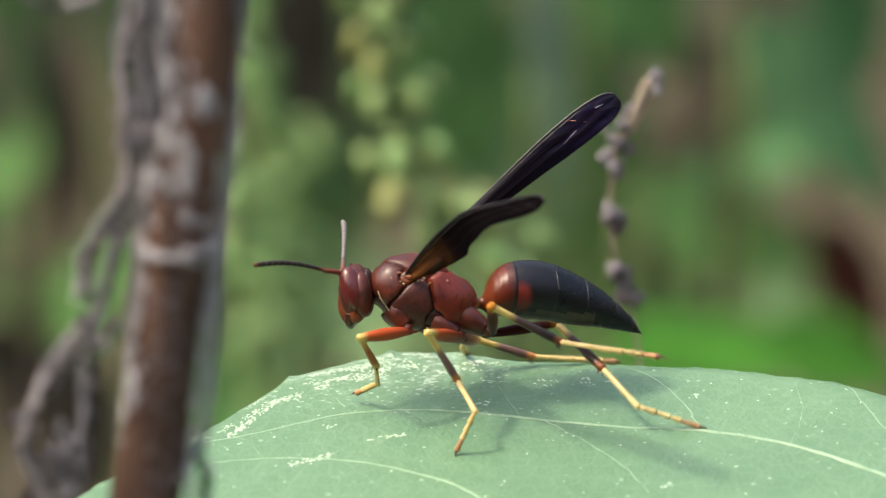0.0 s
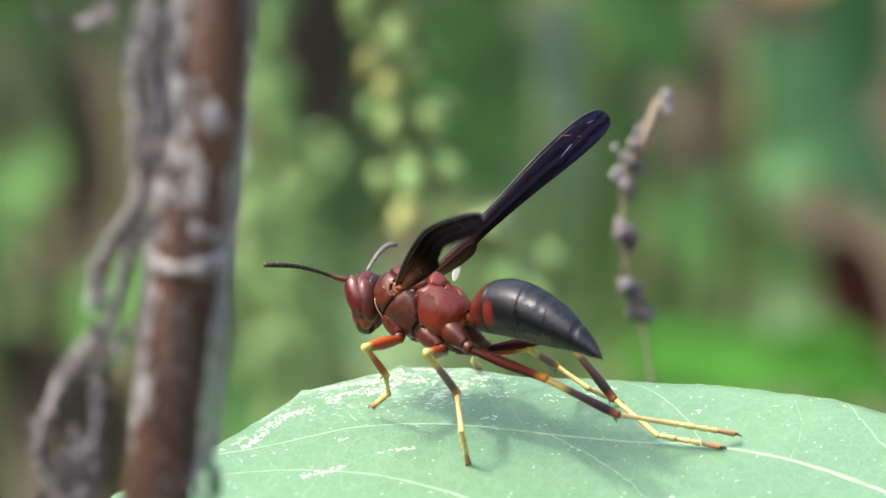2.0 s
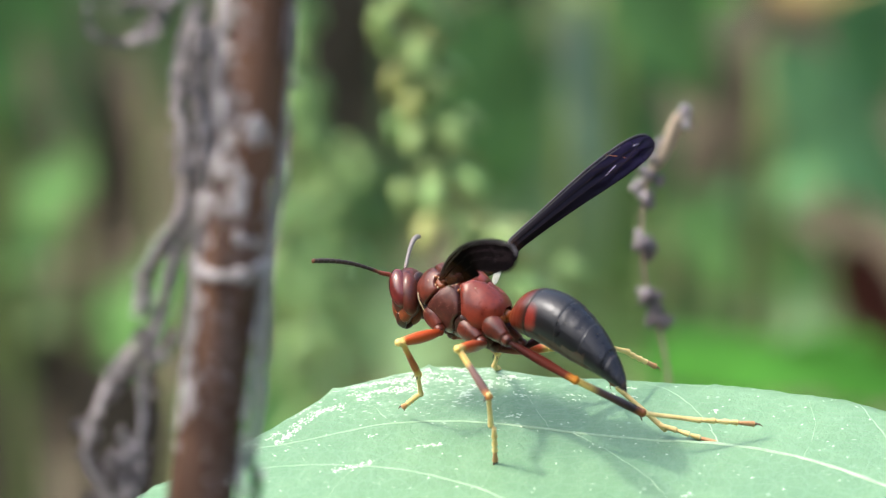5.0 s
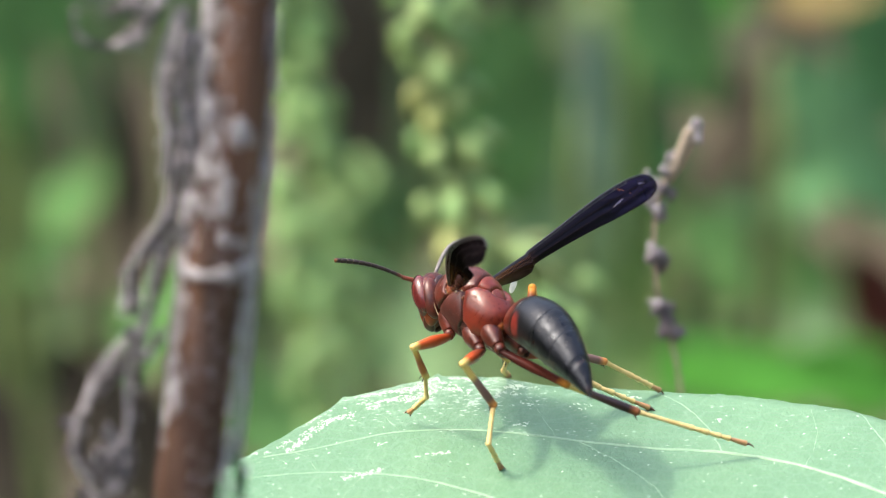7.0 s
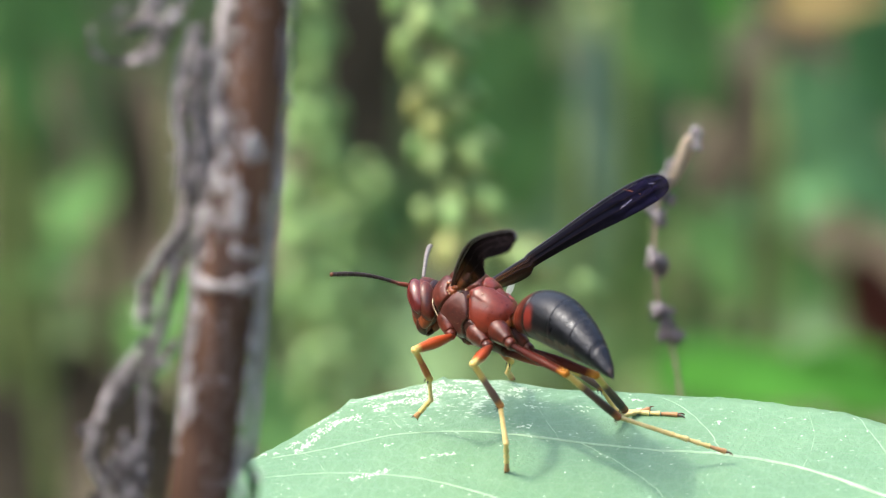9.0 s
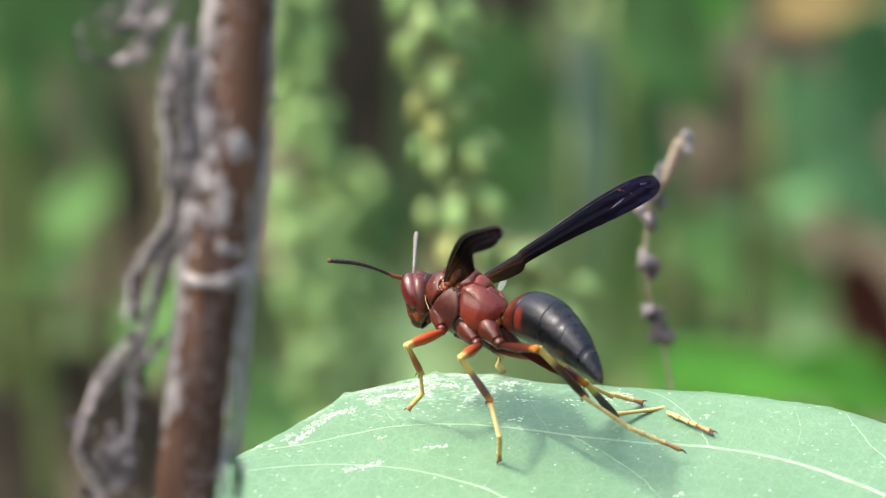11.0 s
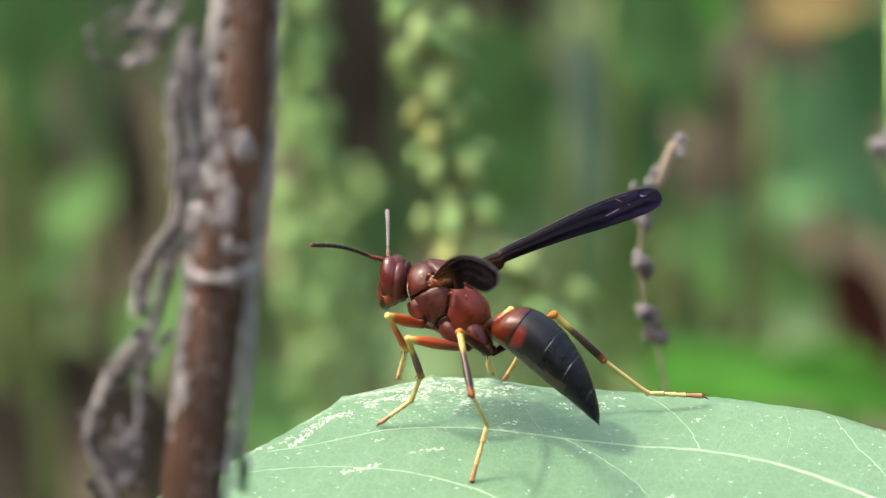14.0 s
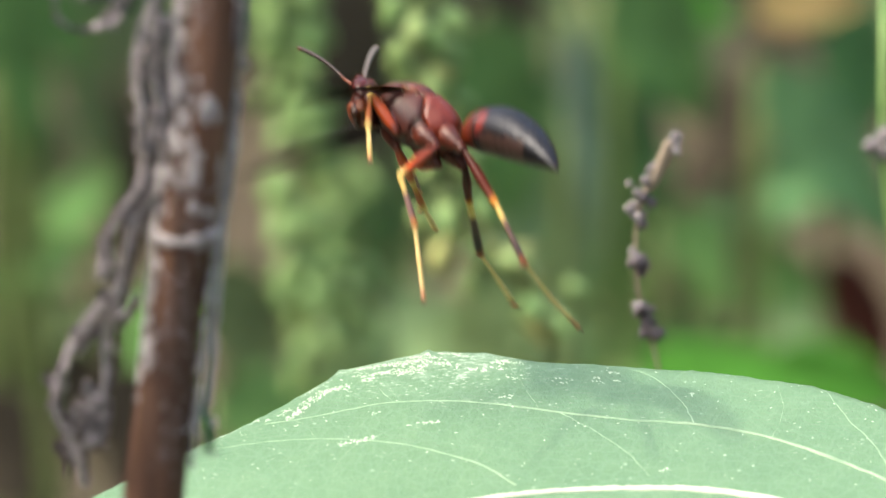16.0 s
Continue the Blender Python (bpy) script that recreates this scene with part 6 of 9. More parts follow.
    walk(wasp, [
        (0, at(1.21, -0.50, -6.56, 16.5, -8.7, -178.5)), (0.5, at(1.06, -0.50, -7.16, 15.4, -1.3, 154.5)), (1, at(0.52, -0.50, -6.80, 7.0, -3.8, 145.3)),
        (1.5, at(1.21, -0.50, -6.07, 11.9, -7.9, 149.4)), (2, at(0.56, -0.50, -6.05, 11.4, -6.2, 148.8)), (2.5, at(0.96, -0.50, -6.05, 8.9, -7.1, 157.8)),
        (3, at(1.15, -0.50, -6.12, 9.7, -7.8, 161.1)), (3.5, at(1.16, -0.50, -5.96, 9.5, -7.8, 163.2)), (4, at(1.29, -0.50, -5.94, 21.4, -7.3, 161.0)),
        (6.5, at(2.07, -0.50, -5.30, 15.5, -6.3, 132.2)), (7, at(2.05, -0.50, -5.27, 14.9, -6.6, 130.5)), (7.5, at(1.82, -0.50, -5.16, 16.9, -7.0, 130.0)),
        (8, at(1.90, -0.50, -5.08, 17.8, -7.0, 130.7)), (8.5, at(1.97, -0.50, -5.03, 18.7, -5.4, 133.3)), (9, at(1.66, -0.50, -5.00, 21.4, -4.3, 141.6)),
        (11.5, at(1.63, -0.50, -5.14, 17.9, -8.9, 139.4)), (12, at(2.30, -0.50, -4.49, 17.5, -9.6, 135.1)), (12.5, at(2.84, -0.50, -4.39, 16.9, -14.2, 132.9)),
        (12.7, at(2.56, -0.50, -4.51, 10.7, -18.2, 133.8)), (13, at(2.39, -0.50, -4.22, 9.9, -11.4, 123.3)), (13.2, at(2.99, -0.50, -4.10, 12.8, -10.9, 130.5)),
        (13.5, at(3.26, -0.50, -3.97, 18.7, -19.8, 131.8)), (13.7, at(2.63, -0.50, -3.75, 16.6, -23.8, 138.5)), (14, at(0.18, -0.50, -4.29, 16.4, -25.1, 162.4)),
        (14.5, at(-0.37, -0.50, -3.65, 9.8, -24.7, 165.8)), (15, at(0.90, -0.50, -1.04, 10.2, -34.2, 159.4)), (15.5, at(1.44, -0.50, 0.53, 2.9, -40.1, 149.8)),
        (15.7, at(1.20, -0.50, 0.42, 9.8, -37.8, 142.3)), (15.8, at(1.21, -0.50, 0.89, 6.8, -33.4, 144.4)), (15.9, at(0.61, -0.50, 3.88, 19.5, -19.2, 144.6)),
        (15.95, at(-0.80, -0.50, 7.15, 38.0, -17.0, 151.5)), (16, at(-1.97, -0.50, 9.66, 51.3, -15.7, 157.0)), (16.034, at(-2.60, -0.50, 11.00, 56.0, -15.3, 159.0)),
    ])
    walk(head, [
        (0, at(3.95, -0.00, 0.25, -2.6, 8.2, -7.0)), (0.5, at(3.95, 0.00, 0.25, 3.3, 11.9, 0.2)), (1, at(3.95, -0.00, 0.25, 4.1, 11.9, 1.1)),
        (1.5, at(3.95, 0.00, 0.25, 2.0, 21.8, 3.6)), (2, at(3.95, -0.00, 0.25, 1.4, 19.5, 1.4)), (2.5, at(3.95, -0.00, 0.25, 1.2, 16.5, 1.6)),
        (3, at(3.95, 0.00, 0.25, 0.8, 17.2, 0.8)), (3.5, at(3.95, 0.00, 0.25, 0.5, 16.0, 0.4)), (4, at(3.95, -0.00, 0.25, 0.2, 13.5, -1.9)),
        (6.5, at(3.95, 0.00, 0.25, 2.2, 25.6, 8.9)), (7, at(3.95, 0.00, 0.25, 2.1, 27.4, 10.1)), (7.5, at(3.95, -0.00, 0.25, 1.8, 31.3, 8.4)),
        (8, at(3.95, -0.00, 0.25, 1.7, 32.1, 9.9)), (8.5, at(3.95, 0.00, 0.25, 2.2, 27.8, 8.8)), (9, at(3.95, -0.00, 0.25, 1.9, 23.0, 4.2)),
        (11.5, at(3.95, -0.00, 0.25, 1.2, 28.2, 8.7)), (12, at(3.95, -0.00, 0.25, 1.3, 32.0, 6.2)), (12.5, at(3.95, -0.00, 0.25, 1.9, 34.4, 8.3)),
        (12.7, at(3.95, 0.00, 0.25, 3.5, 35.0, 8.3)), (13, at(3.95, 0.00, 0.25, 2.4, 29.0, 10.7)), (13.2, at(3.95, -0.00, 0.25, 3.0, 26.9, 10.3)),
        (13.5, at(3.95, -0.00, 0.25, 3.9, 35.2, 10.6)), (13.7, at(3.95, 0.00, 0.25, 5.2, 29.2, 5.6)), (14, at(3.95, 0.00, 0.25, -0.6, 17.7, -0.5)),
        (14.5, at(3.95, 0.00, 0.25, -2.2, 5.4, -3.0)), (15, at(3.95, -0.00, 0.25, -0.6, 31.6, -0.6)), (15.5, at(3.95, -0.00, 0.25, 1.4, 43.6, 7.6)),
        (15.7, at(3.95, -0.00, 0.25, 2.6, 44.9, 10.6)), (15.8, at(3.95, -0.00, 0.25, 2.6, 41.8, 11.1)), (15.9, at(3.95, 0.00, 0.25, 1.1, 39.2, 7.0)),
        (15.97, at(3.95, 0.00, 0.25, 17.6, 19.7, -7.1)), (16, at(3.95, 0.00, 0.25, 17.6, 19.7, -7.1)),
    ])
    walk(abdomen, [
        (0, at(-4.20, 0.00, -0.10, 0.0, 7.1, 9.3)), (0.5, at(-4.20, -0.00, -0.10, -0.0, -0.0, -12.4)), (1, at(-4.20, 0.00, -0.10, 0.0, 14.6, -12.0)),
        (1.5, at(-4.20, -0.00, -0.10, -0.0, 11.0, -15.1)), (2, at(-4.20, 0.00, -0.10, 0.0, 9.1, -8.5)), (2.5, at(-4.20, -0.00, -0.10, 0.0, 7.0, -13.3)),
        (3, at(-4.20, -0.00, -0.10, -0.0, 6.0, -11.6)), (3.5, at(-4.20, -0.00, -0.10, 0.0, 2.5, -16.9)), (4, at(-4.20, 0.00, -0.10, 0.0, -6.8, -6.6)),
        (6.5, at(-4.20, -0.00, -0.10, -0.0, -1.8, -7.8)), (7, at(-4.20, 0.00, -0.10, 0.0, -1.0, -7.7)), (7.5, at(-4.20, 0.00, -0.10, -0.0, -0.7, -7.2)),
        (8, at(-4.20, 0.00, -0.10, 0.0, 4.3, -11.5)), (8.5, at(-4.20, -0.00, -0.10, 0.0, 3.3, -10.0)), (9, at(-4.20, -0.00, -0.10, 0.0, -1.5, -10.6)),
        (11.5, at(-4.20, -0.00, -0.10, 0.0, 0.6, -8.4)), (12, at(-4.20, 0.00, -0.10, 0.0, -0.6, -8.1)), (12.5, at(-4.20, 0.00, -0.10, 0.0, 5.0, -7.5)),
        (12.7, at(-4.20, -0.00, -0.10, -0.0, -5.9, -0.4)), (13, at(-4.20, 0.00, -0.10, 0.0, -0.4, -4.4)), (13.2, at(-4.20, 0.00, -0.10, -0.0, -4.9, -1.0)),
        (13.5, at(-4.20, -0.00, -0.10, 0.0, 1.1, -5.8)), (13.7, at(-4.20, 0.00, -0.10, -0.0, 2.2, -7.5)), (14, at(-4.20, -0.00, -0.10, 0.0, -3.9, -1.9)),
        (14.5, at(-4.20, -0.00, -0.10, 0.0, -5.7, 1.7)), (15, at(-4.20, 0.00, -0.10, 0.0, 8.8, -3.5)), (15.5, at(-4.20, 0.00, -0.10, 0.0, 19.2, -16.6)),
        (15.7, at(-4.20, 0.00, -0.10, 0.0, 30.9, -15.2)), (15.8, at(-4.20, -0.00, -0.10, -0.0, 30.9, -18.2)), (15.9, at(-4.20, -0.00, -0.10, 0.0, 18.7, -18.3)),
        (15.97, at(-4.20, -0.00, -0.10, -0.0, -5.8, -26.8)), (16, at(-4.20, -0.00, -0.10, -0.0, -5.8, -26.8)),
    ])
    walk(antenna_near, [
        (0, at(6.21, 0.32, 0.82, -10.0, 4.9, 27.4)), (0.5, at(6.20, 0.50, 0.73, -14.4, 4.9, 54.1)), (1, at(6.19, 0.53, 0.74, -6.6, -1.2, 56.9)),
        (1.5, at(6.20, 0.66, 0.32, -5.3, -2.4, 52.6)), (2, at(6.22, 0.58, 0.41, -6.8, -1.5, 54.5)), (2.5, at(6.21, 0.59, 0.53, -3.2, -0.9, 43.3)),
        (3, at(6.22, 0.57, 0.49, -3.9, -2.5, 45.1)), (3.5, at(6.21, 0.56, 0.54, -3.3, -2.2, 40.3)), (4, at(6.22, 0.47, 0.64, -15.0, 6.6, 44.1)),
        (6.5, at(6.13, 0.86, 0.17, -7.2, 0.9, 62.6)), (7, at(6.11, 0.91, 0.10, -6.2, -0.7, 65.2)), (7.5, at(6.12, 0.85, -0.06, -8.0, 6.5, 30.0)),
        (8, at(6.09, 0.91, -0.09, -6.7, 2.4, 61.6)), (8.5, at(6.13, 0.86, 0.08, -9.5, 3.3, 57.9)), (9, at(6.20, 0.69, 0.28, -13.7, 9.1, 58.2)),
        (11.5, at(6.12, 0.87, 0.06, -6.2, 2.4, 61.2)), (12, at(6.14, 0.77, -0.09, -5.7, 1.6, 61.4)), (12.5, at(6.10, 0.84, -0.18, -1.1, 0.4, 63.7)),
        (12.7, at(6.11, 0.81, -0.19, 5.0, -4.0, 61.7)), (13, at(6.10, 0.93, 0.04, 1.5, 3.4, 34.9)), (13.2, at(6.12, 0.90, 0.13, -1.8, -2.9, 61.0)),
        (13.5, at(6.08, 0.89, -0.20, 1.6, 13.3, 43.1)), (13.7, at(6.19, 0.69, 0.05, 4.6, 8.2, 54.2)), (14, at(6.23, 0.54, 0.46, 3.7, 13.3, 42.8)),
        (14.5, at(6.15, 0.47, 0.93, 9.6, 9.0, 31.4)), (15, at(6.21, 0.53, -0.09, 13.3, 13.5, 29.1)), (15.5, at(6.01, 0.81, -0.54, 25.6, 11.7, 40.4)),
        (15.7, at(5.96, 0.89, -0.58, 21.0, 14.2, 41.4)), (15.8, at(5.99, 0.92, -0.46, 20.5, 9.1, 46.5)), (15.9, at(6.07, 0.80, -0.37, 0.3, -3.5, 50.9)),
        (15.97, at(6.29, -0.03, 0.51, -42.7, -17.7, -9.8)), (16, at(6.29, -0.03, 0.51, -42.7, -17.7, -9.8)),
    ])
    walk(antenna_far, [
        (0, at(6.08, -0.77, 0.87, -3.0, -30.1, -88.9)), (0.5, at(6.19, -0.59, 0.66, -6.7, -30.7, -64.4)), (1, at(6.19, -0.57, 0.66, -7.2, -17.3, -59.7)),
        (1.5, at(6.26, -0.44, 0.29, -0.9, -18.7, -86.9)), (2, at(6.24, -0.52, 0.38, -2.8, -16.5, -80.1)), (2.5, at(6.23, -0.51, 0.50, -0.4, -14.5, -85.9)),
        (3, at(6.23, -0.53, 0.48, -0.8, -15.6, -87.2)), (3.5, at(6.22, -0.54, 0.53, 0.9, -15.9, -91.2)), (4, at(6.18, -0.63, 0.63, -8.3, -27.4, -78.3)),
        (6.5, at(6.29, -0.22, 0.14, -20.6, -22.3, -63.0)), (7, at(6.29, -0.18, 0.06, -22.5, -21.8, -61.1)), (7.5, at(6.26, -0.24, -0.09, -26.5, -20.8, -61.1)),
        (8, at(6.26, -0.18, -0.12, -27.3, -20.6, -59.3)), (8.5, at(6.28, -0.23, 0.05, -22.9, -21.6, -62.2)), (9, at(6.26, -0.41, 0.24, -15.9, -27.1, -53.1)),
        (11.5, at(6.28, -0.22, 0.04, -21.1, -24.7, -46.0)), (12, at(6.25, -0.32, -0.11, -24.4, -22.4, -47.2)), (12.5, at(6.24, -0.25, -0.21, -26.2, -20.6, -44.8)),
        (12.7, at(6.23, -0.28, -0.25, -9.1, -27.4, -76.8)), (13, at(6.28, -0.16, -0.00, -6.8, -18.2, -69.9)), (13.2, at(6.29, -0.18, 0.07, -7.3, -20.6, -72.7)),
        (13.5, at(6.24, -0.19, -0.26, -21.8, -22.3, -60.8)), (13.7, at(6.25, -0.41, -0.04, -29.0, -13.0, -53.2)), (14, at(6.22, -0.56, 0.47, -29.5, -23.7, -63.3)),
        (14.5, at(6.10, -0.63, 0.97, -34.4, -17.8, -58.1)), (15, at(6.21, -0.56, -0.08, -29.7, -21.1, -72.3)), (15.5, at(6.14, -0.28, -0.56, -30.7, -3.8, -70.4)),
        (15.7, at(6.13, -0.19, -0.61, -31.2, -8.3, -62.2)), (15.8, at(6.17, -0.17, -0.50, -25.5, -7.5, -64.6)), (15.9, at(6.19, -0.30, -0.39, -21.9, -31.7, -57.9)),
        (15.97, at(6.05, -1.06, 0.19, -48.8, -66.6, -51.2)), (16, at(6.05, -1.06, 0.19, -48.8, -66.6, -51.2)),
    ])
    walk(wing_near, [
        (0, at(1.40, 1.90, 1.05, -62.0, -27.0, 114.8)), (0.5, at(1.40, 1.90, 1.05, -46.0, -21.1, 130.7)), (1, at(1.40, 1.90, 1.05, -37.1, -29.6, 127.4)),
        (1.5, at(1.40, 1.90, 1.05, -40.0, -30.6, 125.1)), (2, at(1.40, 1.90, 1.05, -46.0, -33.3, 132.2)), (2.5, at(1.40, 1.90, 1.05, -50.0, -33.5, 127.2)),
        (3, at(1.40, 1.90, 1.05, -54.0, -34.3, 129.3)), (3.5, at(1.40, 1.90, 1.05, -54.0, -33.0, 126.4)), (4, at(1.40, 1.90, 1.05, -44.0, -19.5, 122.8)),
        (6.5, at(1.40, 1.90, 1.05, -17.7, -23.1, 132.2)), (7, at(1.40, 1.90, 1.05, -22.7, -25.2, 134.3)), (7.5, at(1.40, 1.90, 1.05, -19.2, -24.2, 133.1)),
        (8, at(1.40, 1.90, 1.05, -24.3, -25.2, 133.4)), (8.5, at(1.40, 1.90, 1.05, -29.1, -24.4, 134.6)), (9, at(1.40, 1.90, 1.05, -37.6, -21.8, 131.9)),
        (11.5, at(1.40, 1.90, 1.05, -40.2, -26.8, 130.5)), (12, at(1.40, 1.90, 1.05, -38.9, -26.4, 132.2)), (12.5, at(1.40, 1.90, 1.05, -36.1, -30.1, 131.5)),
        (12.7, at(1.40, 1.90, 1.05, -42.1, -28.7, 135.5)), (13, at(1.40, 1.90, 1.05, 77.4, -20.8, 135.7)), (13.2, at(1.40, 1.90, 1.05, 78.4, -16.6, 130.6)),
        (13.5, at(1.40, 1.90, 1.05, 88.6, -14.5, 125.5)), (13.7, at(1.40, 1.90, 1.05, 89.9, -13.3, 119.8)), (14, at(1.40, 1.90, 1.05, -44.7, -17.7, 109.7)),
        (14.5, at(1.40, 1.90, 1.05, -52.7, -25.1, 111.9)), (15, at(1.40, 1.90, 1.05, -39.3, -32.4, 105.0)), (15.5, at(1.40, 1.90, 1.05, 102.9, -27.9, 100.0)),
        (15.63, at(1.40, 1.90, 1.05, -14.7, -51.7, 108.4)), (15.67, at(1.40, 1.90, 1.05, -53.4, -53.9, 149.0)), (15.7, at(1.40, 1.90, 1.05, -40.3, -39.6, 143.1)),
        (15.73, at(1.40, 1.90, 1.05, -2.3, -2.9, 128.5)), (15.77, at(1.40, 1.90, 1.05, -65.1, -67.5, 156.8)), (15.8, at(1.40, 1.90, 1.05, -40.3, -39.6, 143.1)),
        (15.83, at(1.40, 1.90, 1.05, -2.3, -2.9, 128.5)), (15.87, at(1.40, 1.90, 1.05, -65.1, -67.5, 156.8)), (15.9, at(1.40, 1.90, 1.05, -40.3, -39.6, 143.1)),
        (15.93, at(1.40, 1.90, 1.05, -40.3, -39.6, 143.1)), (15.97, at(1.40, 1.90, 1.05, -2.3, -2.9, 128.5)), (16, at(1.40, 1.90, 1.05, 0.9, 38.8, 19.9)), (16.034, at(1.40, 1.90, 1.05, 6.0, 53.9, 1.5)),
    ])
    walk(wing_far, [
        (0, at(1.10, -1.60, 1.60, 97.3, -46.6, 168.4)), (0.5, at(1.10, -1.60, 1.60, 70.6, -44.5, -130.9)), (1, at(1.10, -1.60, 1.60, 47.2, -39.2, -99.5)),
        (1.5, at(1.10, -1.60, 1.60, 54.7, -43.9, -113.2)), (2, at(1.10, -1.60, 1.60, 57.6, -45.1, -115.9)), (2.5, at(1.10, -1.60, 1.60, 59.1, -44.3, -128.1)),
        (3, at(1.10, -1.60, 1.60, 51.2, -47.2, -141.3)), (3.5, at(1.10, -1.60, 1.60, 53.5, -45.3, -141.1)), (4, at(1.10, -1.60, 1.60, 72.1, -48.5, -146.8)),
        (6.5, at(1.10, -1.60, 1.60, 51.2, -32.1, -87.2)), (7, at(1.10, -1.60, 1.60, 50.9, -30.0, -85.1)), (7.5, at(1.10, -1.60, 1.60, 49.1, -32.2, -83.4)),
        (8, at(1.10, -1.60, 1.60, 49.2, -34.4, -84.9)), (8.5, at(1.10, -1.60, 1.60, 54.7, -36.7, -92.1)), (9, at(1.10, -1.60, 1.60, 65.4, -40.4, -109.6)),
        (11.5, at(1.10, -1.60, 1.60, 57.1, -37.2, -102.6)), (12, at(1.10, -1.60, 1.60, 55.1, -31.4, -95.1)), (12.5, at(1.10, -1.60, 1.60, 51.5, -30.6, -94.1)),
        (12.7, at(1.10, -1.60, 1.60, 50.4, -20.4, -95.5)), (13, at(1.10, -1.60, 1.60, 49.8, -18.9, -79.3)), (13.2, at(1.10, -1.60, 1.60, 55.5, -24.4, -93.1)),
        (13.5, at(1.10, -1.60, 1.60, 48.1, -30.5, -94.0)), (13.7, at(1.10, -1.60, 1.60, 48.4, -32.1, -103.5)), (14, at(1.10, -1.60, 1.60, 58.9, -45.9, -147.3)),
        (14.5, at(1.10, -1.60, 1.60, 51.4, -42.9, -156.2)), (15, at(1.10, -1.60, 1.60, 73.4, -40.1, -142.6)), (15.5, at(1.10, -1.60, 1.60, 39.5, -28.7, -116.9)),
        (15.7, at(1.10, -1.60, 1.60, 43.0, -34.3, -113.7)), (15.8, at(1.10, -1.60, 1.60, 42.5, -24.3, -108.9)), (15.83, at(1.10, -1.60, 1.60, 2.3, -2.9, -128.5)),
        (15.87, at(1.10, -1.60, 1.60, 65.1, -67.5, -156.8)), (15.9, at(1.10, -1.60, 1.60, 40.3, -39.6, -143.1)), (15.93, at(1.10, -1.60, 1.60, 2.3, -2.9, -128.5)),
        (15.97, at(1.10, -1.60, 1.60, 48.4, -52.0, -145.0)), (16, at(1.10, -1.60, 1.60, -0.9, -1.1, -51.5)),
    ])
    walk(leg_lf[0], [
        (0, at(0.60, 1.30, -2.90, 0.0, 14.7, 23.1)), (0.5, at(0.60, 1.30, -2.90, 9.3, 9.0, 66.2)), (1, at(0.60, 1.30, -2.90, 9.9, -3.5, 78.7)),
        (1.5, at(0.60, 1.30, -2.90, 9.7, 8.4, 74.1)), (2, at(0.60, 1.30, -2.90, 10.6, 8.9, 80.2)), (2.5, at(0.60, 1.30, -2.90, 6.8, 11.3, 58.7)),
        (3, at(0.60, 1.30, -2.90, 5.9, 11.1, 54.1)), (3.5, at(0.60, 1.30, -2.90, 4.8, 12.5, 48.6)), (4, at(0.60, 1.30, -2.90, 5.7, 24.9, 51.5)),
        (6.5, at(0.60, 1.30, -2.90, 19.9, 17.2, 89.5)), (7, at(0.60, 1.30, -2.90, 21.3, 16.1, 94.5)), (7.5, at(0.60, 1.30, -2.90, 22.4, 19.6, 98.3)),
        (8, at(0.60, 1.30, -2.90, 21.2, 24.1, 95.0)), (8.5, at(0.60, 1.30, -2.90, 20.5, 22.5, 93.3)), (9, at(0.60, 1.30, -2.90, 15.2, 27.2, 80.6)),
        (11.5, at(0.60, 1.30, -2.90, 17.1, 25.6, 85.0)), (12, at(0.60, 1.30, -2.90, 17.7, 31.4, 86.2)), (12.5, at(0.60, 1.30, -2.90, 21.7, 31.3, 93.8)),
        (12.7, at(0.60, 1.30, -2.90, 24.4, 23.0, 99.7)), (13, at(0.60, 1.30, -2.90, 26.4, 18.5, 105.3)), (13.2, at(0.60, 1.30, -2.90, 22.6, 29.9, 96.3)),
        (13.5, at(0.60, 1.30, -2.90, 24.9, 20.0, 101.6)), (13.7, at(0.60, 1.30, -2.90, 25.5, 19.1, 103.2)), (14, at(0.60, 1.30, -2.90, 14.2, 6.1, 54.9)),
        (14.5, at(0.60, 1.30, -2.90, 16.8, -22.3, 37.3)), (15, at(0.60, 1.30, -2.90, 25.8, -25.5, 15.2)), (15.5, at(0.60, 1.30, -2.90, 20.3, -25.8, 27.9)),
        (15.7, at(0.60, 1.30, -2.90, 17.6, -23.8, 34.3)), (15.8, at(0.60, 1.30, -2.90, 15.3, -24.7, 39.9)), (15.9, at(0.60, 1.30, -2.90, 15.0, -34.4, 40.6)),
        (15.967, at(0.60, 1.30, -2.90, 28.6, -29.6, 15.3)), (16, at(0.60, 1.30, -2.90, 28.6, -29.6, 15.3)),
    ])
